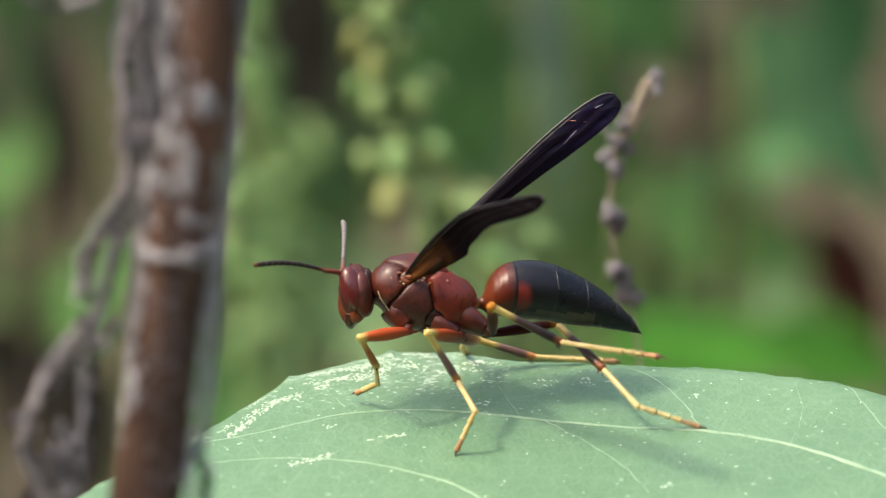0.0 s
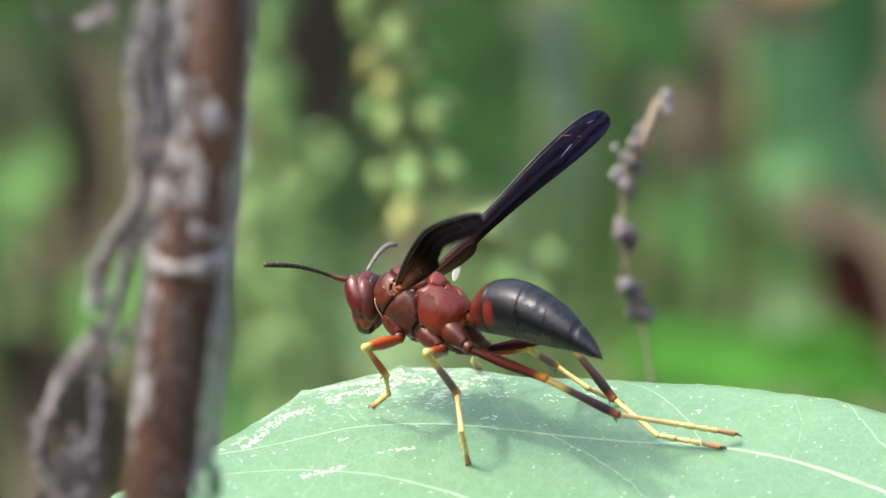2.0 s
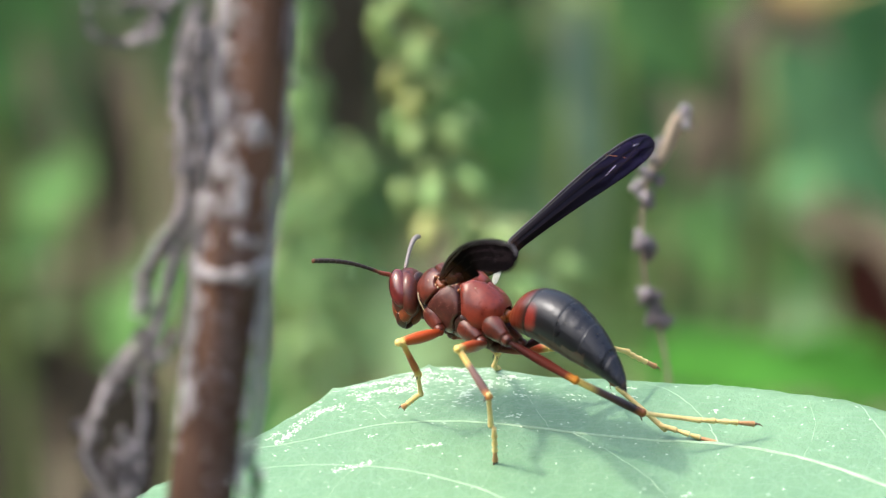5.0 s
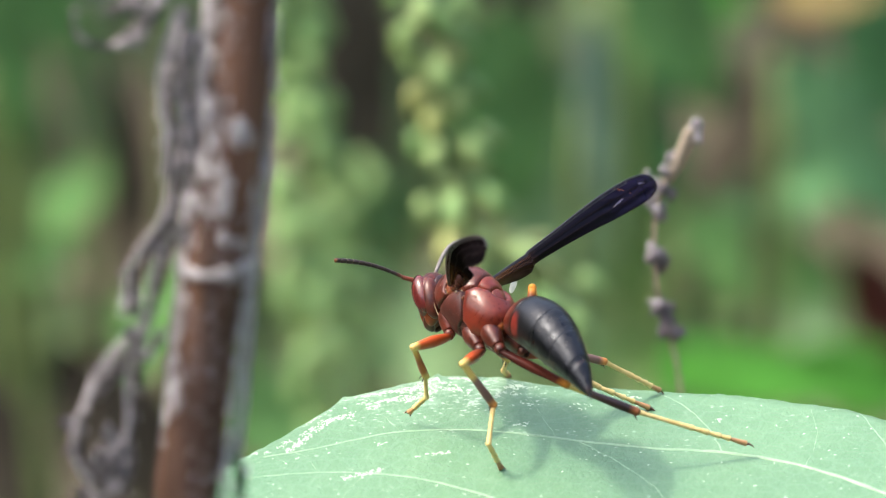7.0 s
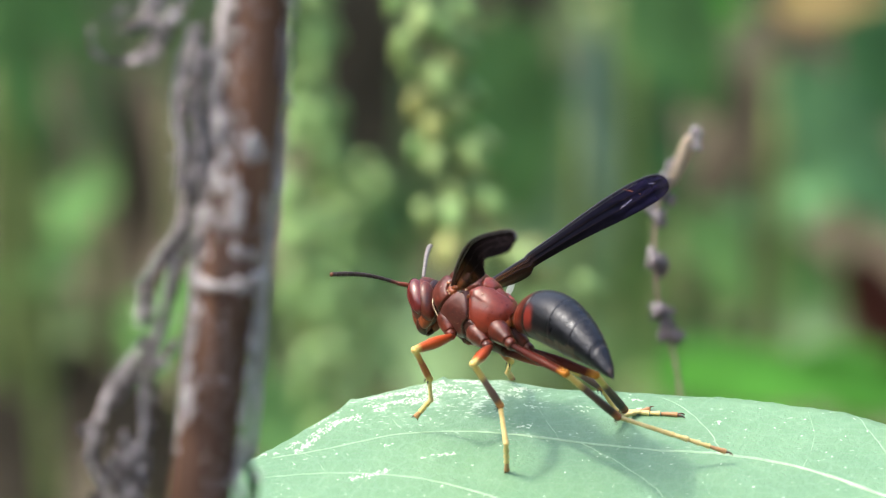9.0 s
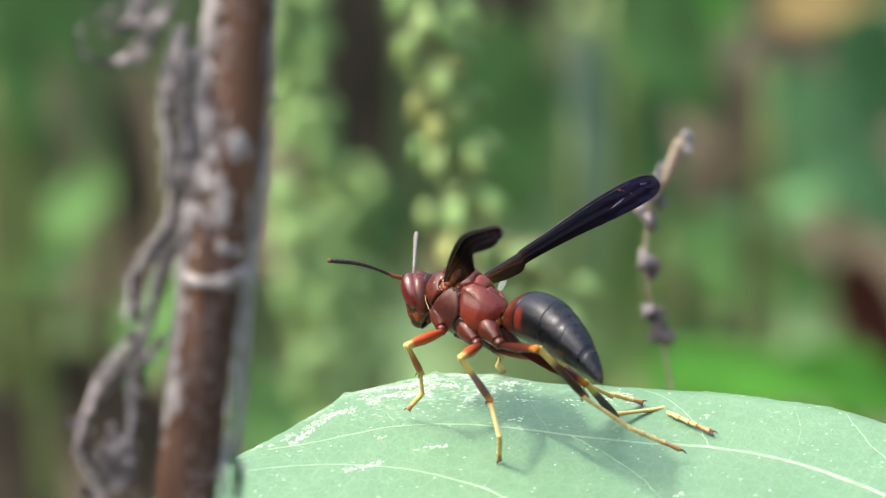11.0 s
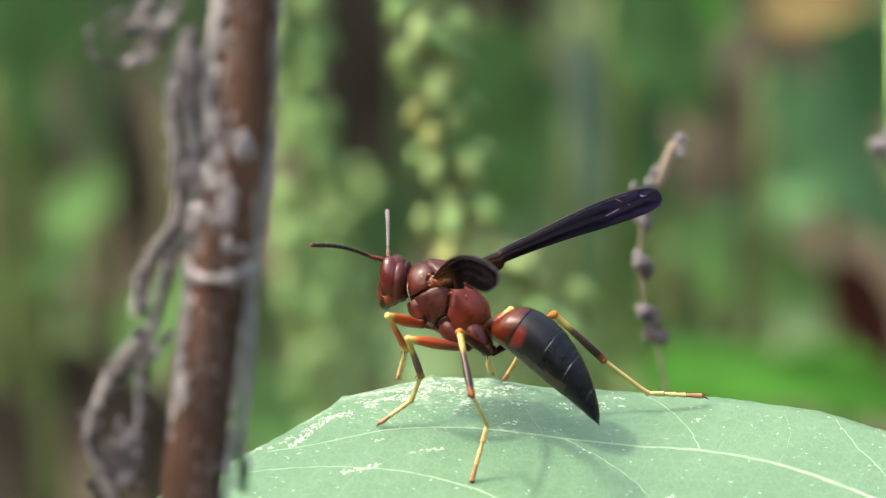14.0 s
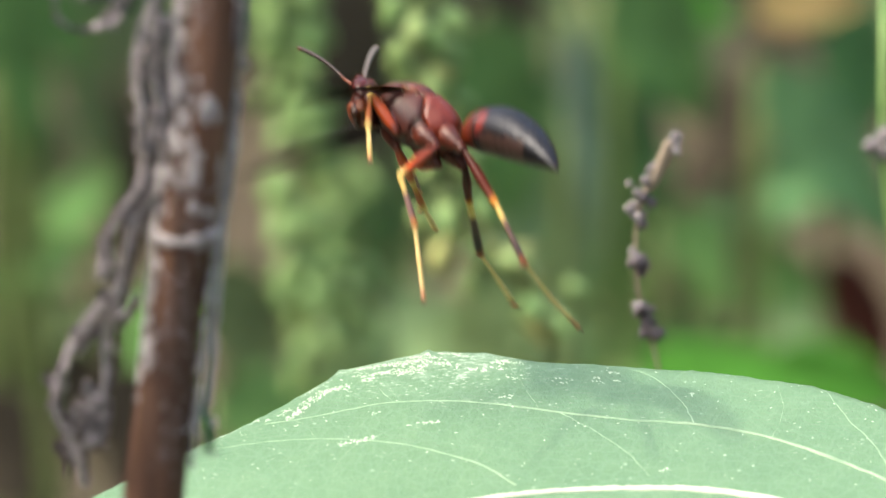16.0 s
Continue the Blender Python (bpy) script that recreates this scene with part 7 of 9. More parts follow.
    walk(leg_lf[1], [
        (0, at(4.34, 2.89, -3.97, -0.0, 30.1, -121.2)), (0.5, at(2.27, 5.10, -3.56, 12.4, 39.5, -99.8)), (1, at(1.42, 5.41, -2.64, 11.3, 47.0, -101.4)),
        (1.5, at(1.74, 5.30, -3.51, 11.9, 38.9, -100.5)), (2, at(1.31, 5.39, -3.55, 9.9, 35.9, -103.8)), (2.5, at(2.74, 4.82, -3.73, 1.8, 40.4, -116.8)),
        (3, at(3.02, 4.64, -3.71, 0.2, 39.6, -119.3)), (3.5, at(3.31, 4.38, -3.81, -1.0, 41.1, -121.1)), (4, at(2.97, 4.28, -4.67, 2.1, 34.4, -116.2)),
        (6.5, at(0.63, 5.31, -4.14, 23.1, 39.7, -81.9)), (7, at(0.28, 5.32, -4.06, 25.1, 41.1, -78.8)), (7.5, at(0.03, 5.22, -4.31, 24.4, 38.9, -79.9)),
        (8, at(0.27, 5.12, -4.62, 23.9, 35.3, -80.8)), (8.5, at(0.38, 5.17, -4.51, 24.2, 38.3, -80.2)), (9, at(1.21, 4.98, -4.82, 18.0, 32.8, -90.9)),
        (11.5, at(0.93, 5.07, -4.72, 18.2, 34.7, -90.5)), (12, at(0.84, 4.88, -5.09, 20.4, 38.9, -86.8)), (12.5, at(0.36, 4.88, -5.08, 18.2, 45.0, -90.1)),
        (12.7, at(-0.05, 5.11, -4.54, 20.0, 47.7, -87.7)), (13, at(-0.45, 5.14, -4.23, 32.0, 55.0, -72.4)), (13.2, at(0.20, 4.92, -4.99, 35.0, 52.6, -68.7)),
        (13.5, at(-0.19, 5.17, -4.34, 22.9, 51.4, -84.0)), (13.7, at(-0.31, 5.16, -4.27, 18.8, 49.2, -89.3)), (14, at(3.00, 4.72, -3.35, -16.9, 32.6, -141.3)),
        (14.5, at(3.69, 3.66, -1.31, -46.0, 48.5, 175.7)), (15, at(4.26, 2.29, -1.09, -86.4, 29.7, 115.7)), (15.5, at(3.94, 3.07, -1.07, -80.4, 16.4, 131.1)),
        (15.7, at(3.78, 3.46, -1.21, -76.8, 17.8, 143.3)), (15.8, at(3.53, 3.75, -1.14, -78.7, 10.5, 135.3)), (15.9, at(3.23, 3.56, -0.53, -38.6, 63.8, -167.9)),
        (15.967, at(4.12, 2.26, -0.82, -51.5, 64.4, 177.8)), (16, at(4.12, 2.26, -0.82, -51.5, 64.4, 177.8)),
    ])
    walk(leg_lf[2], [
        (0, at(2.68, 0.15, -5.82, -0.0, 37.7, -103.1)), (0.5, at(1.79, 2.28, -5.91, 16.8, 34.2, -74.8)), (1, at(0.92, 2.94, -5.35, 19.9, 50.3, -70.4)),
        (1.5, at(1.21, 2.47, -5.84, 8.5, 52.6, -84.8)), (2, at(0.59, 2.48, -5.72, 11.9, 49.7, -80.4)), (2.5, at(1.47, 2.31, -6.12, 6.8, 49.7, -87.2)),
        (3, at(1.62, 2.16, -6.07, 3.7, 50.0, -91.2)), (3.5, at(1.87, 1.99, -6.24, 2.6, 48.9, -92.7)), (4, at(1.63, 1.54, -6.76, 4.9, 34.7, -89.3)),
        (6.5, at(1.03, 2.49, -6.51, 12.0, 61.2, -80.0)), (7, at(0.82, 2.59, -6.50, 15.7, 59.9, -75.7)), (7.5, at(0.54, 2.38, -6.63, 14.2, 57.7, -77.5)),
        (8, at(0.75, 2.14, -6.76, 13.4, 56.9, -78.4)), (8.5, at(0.87, 2.31, -6.80, 15.2, 54.7, -76.2)), (9, at(1.16, 1.87, -6.83, 10.7, 51.8, -81.9)),
        (11.5, at(0.90, 2.03, -6.83, 6.9, 54.7, -86.6)), (12, at(1.00, 2.00, -7.41, 6.9, 58.0, -86.6)), (12.5, at(0.36, 2.27, -7.70, 2.5, 59.9, -91.7)),
        (12.7, at(0.05, 2.62, -7.28, -6.4, 64.8, -101.7)), (13, at(0.19, 3.12, -7.26, 10.4, 69.2, -83.6)), (13.2, at(1.02, 2.83, -7.93, 4.3, 66.3, -90.1)),
        (13.5, at(0.05, 2.87, -7.23, -14.9, 60.9, -111.5)), (13.7, at(-0.28, 2.74, -7.07, -17.6, 57.3, -114.6)), (14, at(0.57, 2.77, -5.34, 0.4, 37.3, -90.7)),
        (14.5, at(1.25, 3.84, -4.08, 6.3, 35.9, -80.8)), (15, at(2.86, 5.19, -2.92, -139.2, 33.0, 119.1)), (15.5, at(1.61, 5.74, -2.11, -137.6, 14.2, 123.2)),
        (15.7, at(0.95, 5.57, -2.34, -137.0, 14.8, 125.5)), (15.8, at(0.94, 6.31, -1.82, -134.4, 18.1, 134.7)), (15.9, at(1.63, 3.21, -3.85, -139.6, 23.0, 120.0)),
        (15.967, at(2.52, 2.32, -4.16, -116.3, 56.7, 154.2)), (16, at(2.52, 2.32, -4.16, -116.3, 56.7, 154.2)),
    ])
    walk(leg_lf[3], [
        (0, at(2.30, -1.47, -7.11, 0.0, 20.4, -55.8)), (0.5, at(2.24, 0.61, -7.09, 9.1, 16.2, -27.3)), (1, at(1.37, 1.68, -6.97, 11.5, 29.5, -21.3)),
        (1.5, at(1.33, 1.19, -7.50, 1.5, 37.3, -39.2)), (2, at(0.82, 1.14, -7.32, 5.2, 35.2, -33.0)), (2.5, at(1.53, 0.95, -7.73, 4.4, 31.7, -34.5)),
        (3, at(1.59, 0.81, -7.67, 3.7, 32.7, -35.8)), (3.5, at(1.80, 0.61, -7.83, -0.3, 30.9, -43.3)), (4, at(1.65, -0.18, -7.96, -1.2, 22.2, -45.5)),
        (6.5, at(1.21, 1.50, -8.35, 22.5, 49.7, -7.1)), (7, at(1.09, 1.57, -8.31, 22.4, 48.3, -7.2)), (7.5, at(0.78, 1.29, -8.41, 16.5, 48.2, -15.2)),
        (8, at(0.98, 1.01, -8.51, 17.8, 48.3, -13.5)), (8.5, at(1.16, 1.13, -8.52, 13.0, 45.5, -19.9)), (9, at(1.34, 0.59, -8.48, 6.4, 42.9, -29.4)),
        (11.5, at(0.97, 0.82, -8.54, 4.9, 44.9, -31.6)), (12, at(1.07, 0.89, -9.19, 13.3, 50.0, -20.2)), (12.5, at(0.33, 1.21, -9.51, 22.6, 55.2, -8.5)),
        (12.7, at(-0.13, 1.75, -9.18, 24.8, 58.9, -5.9)), (13, at(0.27, 2.38, -9.23, 31.7, 56.0, 2.3)), (13.2, at(1.02, 1.98, -9.86, 23.3, 53.7, -8.0)),
        (13.5, at(-0.32, 1.92, -9.06, -22.0, 68.1, -58.7)), (13.7, at(-0.75, 1.71, -8.84, -41.1, 60.4, -79.8)), (14, at(0.55, 1.10, -6.61, -48.9, 37.3, -90.0)),
        (14.5, at(1.52, 2.16, -5.31, -42.5, 34.4, -79.1)), (15, at(2.00, 6.73, -4.06, 168.8, 32.3, 118.4)), (15.5, at(0.49, 7.45, -2.63, 170.6, 14.0, 123.1)),
        (15.7, at(-0.23, 7.22, -2.87, 171.2, 14.8, 125.4)), (15.8, at(-0.46, 7.73, -2.47, 173.8, 18.1, 134.7)), (15.9, at(0.67, 4.89, -4.67, 168.5, 21.8, 119.2)),
        (15.967, at(1.49, 2.82, -5.92, -169.2, 56.5, 152.3)), (16, at(1.49, 2.82, -5.92, -169.2, 56.5, 152.3)),
    ])
    walk(leg_lm[0], [
        (0, at(-3.50, 1.45, -2.90, 0.0, 1.2, 53.2)), (0.5, at(-3.50, 1.45, -2.90, 0.0, -1.1, 83.9)), (1, at(-3.50, 1.45, -2.90, -1.3, -13.1, 94.0)),
        (1.5, at(-3.50, 1.45, -2.90, -1.0, -5.0, 92.4)), (2, at(-3.50, 1.45, -2.90, -1.8, -4.4, 102.2)), (2.5, at(-3.50, 1.45, -2.90, -0.9, -2.8, 87.5)),
        (3, at(-3.50, 1.45, -2.90, -0.8, -2.8, 85.9)), (3.5, at(-3.50, 1.45, -2.90, -0.6, -2.9, 81.2)), (4, at(-3.50, 1.45, -2.90, -0.5, 10.7, 82.2)),
        (6.5, at(-3.50, 1.45, -2.90, 5.1, 7.3, 116.9)), (7, at(-3.50, 1.45, -2.90, 5.6, 6.2, 121.5)), (7.5, at(-3.50, 1.45, -2.90, 6.1, 8.3, 125.0)),
        (8, at(-3.50, 1.45, -2.90, 5.8, 10.2, 122.9)), (8.5, at(-3.50, 1.45, -2.90, 5.7, 14.1, 122.8)), (9, at(-3.50, 1.45, -2.90, 3.2, 19.2, 114.2)),
        (11.5, at(-3.50, 1.45, -2.90, 2.7, 11.1, 112.1)), (12, at(-3.50, 1.45, -2.90, 3.9, 13.0, 118.0)), (12.5, at(-3.50, 1.45, -2.90, 4.8, 8.7, 122.5)),
        (12.7, at(-3.50, 1.45, -2.90, 5.6, -11.9, 93.4)), (13, at(-3.50, 1.45, -2.90, 5.4, -2.2, 95.6)), (13.2, at(-3.50, 1.45, -2.90, 4.7, 9.4, 85.6)),
        (13.5, at(-3.50, 1.45, -2.90, -1.7, 18.2, 59.3)), (13.7, at(-3.50, 1.45, -2.90, -0.3, 17.1, 63.9)), (14, at(-3.50, 1.45, -2.90, -10.7, 16.4, 28.7)),
        (14.5, at(-3.50, 1.45, -2.90, -9.9, 17.3, 31.5)), (15, at(-3.50, 1.45, -2.90, -1.4, 42.8, 48.1)), (15.5, at(-3.50, 1.45, -2.90, -15.6, 65.9, 31.0)),
        (15.7, at(-3.50, 1.45, -2.90, -10.8, 75.1, 36.0)), (15.8, at(-3.50, 1.45, -2.90, 26.3, 59.2, 75.7)), (15.9, at(-3.50, 1.45, -2.90, 102.7, 75.1, 156.1)),
        (15.967, at(-3.50, 1.45, -2.90, -5.3, 72.5, 46.0)), (16, at(-3.50, 1.45, -2.90, -5.3, 72.5, 46.0)),
    ])
    walk(leg_lm[1], [
        (0, at(-0.50, 5.45, -3.00, 0.0, 41.7, -143.5)), (0.5, at(-2.97, 6.42, -2.80, -34.6, 38.6, 165.0)), (1, at(-3.84, 6.31, -1.77, 23.0, 42.4, -114.5)),
        (1.5, at(-3.71, 6.43, -2.47, 20.0, 37.9, -119.1)), (2, at(-4.55, 6.32, -2.52, 22.8, 38.8, -114.7)), (2.5, at(-3.28, 6.44, -2.66, 16.0, 41.6, -125.1)),
        (3, at(-3.14, 6.43, -2.66, -37.1, 32.1, 155.4)), (3.5, at(-2.73, 6.38, -2.64, -35.4, 34.4, 158.5)), (4, at(-2.83, 6.32, -3.83, -26.1, 41.6, 173.5)),
        (6.5, at(-5.74, 5.87, -3.53, -8.0, 35.2, -157.8)), (7, at(-6.10, 5.69, -3.44, 21.9, 38.1, -109.5)), (7.5, at(-6.34, 5.50, -3.62, 21.4, 37.1, -110.5)),
        (8, at(-6.18, 5.58, -3.79, 18.2, 35.2, -115.8)), (8.5, at(-6.13, 5.53, -4.12, 19.7, 36.3, -113.3)), (9, at(-5.43, 5.76, -4.54, 20.9, 35.8, -111.2)),
        (11.5, at(-5.34, 6.00, -3.86, 13.0, 36.6, -124.5)), (12, at(-5.79, 5.75, -4.02, 16.2, 37.7, -119.2)), (12.5, at(-6.15, 5.62, -3.66, 16.2, 39.8, -119.2)),
        (12.7, at(-3.79, 6.33, -1.87, 25.3, 67.6, -108.2)), (13, at(-3.99, 6.42, -2.71, 22.3, 65.9, -111.6)), (13.2, at(-3.12, 6.37, -3.72, 17.5, 68.3, -116.8)),
        (13.5, at(-1.07, 5.53, -4.46, 43.0, 52.0, -87.8)), (13.7, at(-1.40, 5.74, -4.37, 39.0, 48.0, -92.9)), (14, at(0.71, 3.76, -4.31, 20.0, 33.4, -121.6)),
        (14.5, at(0.57, 3.94, -4.38, 15.1, 37.7, -130.0)), (15, at(-1.05, 4.18, -6.30, 10.6, 38.4, -137.3)), (15.5, at(-1.75, 2.50, -7.46, -12.1, 39.7, -172.6)),
        (15.7, at(-2.46, 2.20, -7.73, -22.6, 28.2, 168.7)), (15.8, at(-2.87, 3.93, -7.20, -0.9, 50.1, -158.0)), (15.9, at(-4.67, 1.97, -7.73, -33.0, 53.0, 161.7)),
        (15.967, at(-2.45, 2.53, -7.67, 2.1, 43.3, -152.4)), (16, at(-2.45, 2.53, -7.67, 2.1, 43.3, -152.4)),
    ])
    walk(leg_lm[2], [
        (0, at(-3.26, 3.41, -6.06, 0.0, 44.7, 134.2)), (0.5, at(-6.44, 7.35, -5.67, 129.3, 50.7, -84.4)), (1, at(-5.25, 3.21, -4.87, 9.8, 50.8, 144.2)),
        (1.5, at(-5.47, 3.26, -5.30, 11.9, 57.3, 146.7)), (2, at(-6.06, 3.06, -5.40, 14.1, 56.1, 149.4)), (2.5, at(-5.26, 3.63, -5.71, -2.4, 44.3, 128.2)),
        (3, at(-6.69, 8.05, -5.10, 128.6, 59.1, -91.5)), (3.5, at(-6.26, 7.77, -5.24, 128.0, 60.6, -92.2)), (4, at(-6.25, 6.70, -6.88, 127.8, 47.4, -92.5)),
        (6.5, at(-9.22, 4.45, -6.18, 143.6, 51.8, -71.8)), (7, at(-7.31, 2.28, -6.28, 23.0, 70.9, 162.0)), (7.5, at(-7.62, 2.06, -6.39, 42.1, 69.1, -177.7)),
        (8, at(-7.81, 2.20, -6.44, 60.5, 68.1, -158.0)), (8.5, at(-7.59, 2.12, -6.84, 62.7, 68.1, -155.6)), (9, at(-6.78, 2.28, -7.23, 56.8, 63.9, -162.1)),
        (11.5, at(-7.43, 2.95, -6.60, 59.9, 54.1, -158.5)), (12, at(-7.56, 2.57, -6.84, 64.9, 54.5, -152.2)), (12.5, at(-7.88, 2.53, -6.60, 55.7, 42.4, -164.4)),
        (12.7, at(-4.34, 4.67, -6.12, -161.5, 70.8, -16.8)), (13, at(-4.68, 4.68, -6.91, -173.1, 73.6, -29.0)), (13.2, at(-3.89, 4.85, -7.99, 175.0, 66.1, -41.6)),
        (13.5, at(-0.96, 2.70, -8.09, 161.2, 70.2, -56.4)), (13.7, at(-1.56, 2.67, -7.79, 149.2, 69.2, -69.2)), (14, at(-1.31, 0.49, -6.84, 131.4, 50.9, -89.5)),
        (14.5, at(-1.77, 1.15, -7.20, 119.0, 56.3, -104.8)), (15, at(-3.70, 1.74, -9.16, 95.2, 64.8, -132.0)), (15.5, at(-5.26, 2.05, -10.41, 64.1, 62.3, -166.5)),
        (15.7, at(-6.44, 3.00, -9.91, -18.5, 86.4, 110.0)), (15.8, at(-5.60, 2.82, -10.72, -37.7, 78.9, 90.7)), (15.9, at(-7.30, 2.84, -11.41, -6.3, 19.6, 126.5)),
        (15.967, at(-5.42, 0.98, -10.82, 54.5, 51.1, -144.9)), (16, at(-5.42, 0.98, -10.82, 54.5, 51.1, -144.9)),
    ])
    walk(leg_lm[3], [
        (0, at(-4.85, 5.04, -8.31, -51.9, 65.8, -49.3)), (0.5, at(-6.24, 5.33, -8.15, -85.5, 56.2, -87.3)), (1, at(-6.89, 4.40, -7.35, -87.1, 48.6, -89.3)),
        (1.5, at(-6.92, 4.21, -7.99, -93.5, 48.2, -97.9)), (2, at(-7.59, 3.97, -8.05, -86.6, 50.0, -88.7)), (2.5, at(-6.67, 5.43, -7.95, -86.4, 59.5, -88.5)),
        (3, at(-6.73, 6.41, -7.85, -90.1, 59.6, -92.8)), (3.5, at(-6.32, 6.21, -8.03, -90.3, 60.9, -93.0)), (4, at(-6.34, 4.54, -9.24, -90.8, 47.9, -93.6)),
        (6.5, at(-8.60, 2.57, -8.70, -75.0, 52.1, -73.1)), (7, at(-8.30, 2.60, -9.31, -79.5, 36.9, -79.5)), (7.5, at(-8.76, 2.02, -9.38, -76.6, 35.6, -74.5)),
        (8, at(-8.91, 1.75, -9.41, -73.7, 36.7, -69.7)), (8.5, at(-8.68, 1.63, -9.81, -69.3, 35.2, -62.1)), (9, at(-8.12, 1.85, -10.10, -74.5, 39.4, -70.7)),
        (11.5, at(-9.18, 2.26, -9.19, -71.7, 40.6, -66.3)), (12, at(-9.21, 1.71, -9.44, -68.0, 45.9, -60.9)), (12.5, at(-10.15, 1.90, -8.76, -65.8, 50.6, -58.1)),
        (12.7, at(-3.33, 4.37, -9.14, -27.0, 69.5, -14.4)), (13, at(-3.89, 4.24, -9.98, 91.6, 70.1, 107.4)), (13.2, at(-2.92, 3.99, -10.92, 81.5, 65.6, 96.6)),
        (13.5, at(-0.36, 1.80, -11.10, 37.9, 60.3, 48.2)), (13.7, at(-1.16, 1.60, -10.78, 29.5, 63.9, 38.6)), (14, at(-1.29, -1.53, -9.32, 1.0, 64.2, 7.2)),
        (14.5, at(-2.22, -0.56, -9.86, 4.6, 59.8, 11.2)), (15, at(-4.61, 0.72, -12.05, 5.0, 70.3, 11.6)), (15.5, at(-6.71, 1.70, -13.24, 53.5, 59.2, 64.4)),
        (15.7, at(-6.51, 3.18, -13.10, 93.4, 86.0, 105.0)), (15.8, at(-5.61, 3.44, -13.86, 76.5, 78.6, 88.0)), (15.9, at(-9.09, 5.26, -12.48, 109.1, 16.2, 125.5)),
        (15.967, at(-7.07, -0.17, -13.31, 168.6, 51.8, -146.0)), (16, at(-7.07, -0.17, -13.31, 168.6, 51.8, -146.0)),
    ])
    walk(leg_lh[0], [
        (0, at(-5.70, 1.40, -2.20, 0.0, -16.2, 81.8)), (0.5, at(-5.70, 1.40, -2.20, -6.9, -15.1, 106.9)), (1, at(-5.70, 1.40, -2.20, -21.1, -2.3, -174.4)),
        (1.5, at(-5.70, 1.40, -2.20, -21.3, 7.4, -178.0)), (2, at(-5.70, 1.40, -2.20, -20.1, 7.1, -168.8)), (2.5, at(-5.70, 1.40, -2.20, -21.0, 8.5, -175.4)),
        (3, at(-5.70, 1.40, -2.20, -20.2, 7.6, -169.4)), (3.5, at(-5.70, 1.40, -2.20, -20.9, 11.6, -173.6)), (4, at(-5.70, 1.40, -2.20, -21.4, 13.9, -175.7)),
        (6.5, at(-5.70, 1.40, -2.20, -18.2, 8.4, -159.3)), (7, at(-5.70, 1.40, -2.20, -17.9, 6.4, -157.6)), (7.5, at(-5.70, 1.40, -2.20, -18.1, 6.1, -159.5)),
        (8, at(-5.70, 1.40, -2.20, -18.3, 6.5, -161.2)), (8.5, at(-5.70, 1.40, -2.20, -18.5, 7.7, -162.2)), (9, at(-5.70, 1.40, -2.20, -21.6, 8.7, 175.7)),
        (11.5, at(-5.70, 1.40, -2.20, -20.5, -12.8, 146.3)), (12, at(-5.70, 1.40, -2.20, -18.0, -12.5, 135.0)), (12.5, at(-5.70, 1.40, -2.20, -16.7, -26.8, 131.1)),
        (12.7, at(-5.70, 1.40, -2.20, -21.4, -10.6, 145.4)), (13, at(-5.70, 1.40, -2.20, -23.0, -3.8, 158.6)), (13.2, at(-5.70, 1.40, -2.20, -15.6, -16.4, 118.2)),
        (13.5, at(-5.70, 1.40, -2.20, -10.0, -11.2, 95.2)), (13.7, at(-5.70, 1.40, -2.20, -8.6, -14.9, 88.9)), (14, at(-5.70, 1.40, -2.20, -4.8, -7.6, 69.8)),
        (14.5, at(-5.70, 1.40, -2.20, -5.7, -12.3, 74.8)), (15, at(-5.70, 1.40, -2.20, -7.7, -0.3, 92.8)), (15.5, at(-5.70, 1.40, -2.20, -5.4, -17.0, 77.5)),
        (15.7, at(-5.70, 1.40, -2.20, -4.9, -11.2, 75.5)), (15.8, at(-5.70, 1.40, -2.20, -5.1, -5.4, 77.3)), (15.9, at(-5.70, 1.40, -2.20, 0.5, 51.5, 89.7)),
        (15.967, at(-5.70, 1.40, -2.20, 73.0, 36.7, -177.7)), (16, at(-5.70, 1.40, -2.20, 73.0, 36.7, -177.7)),
    ])
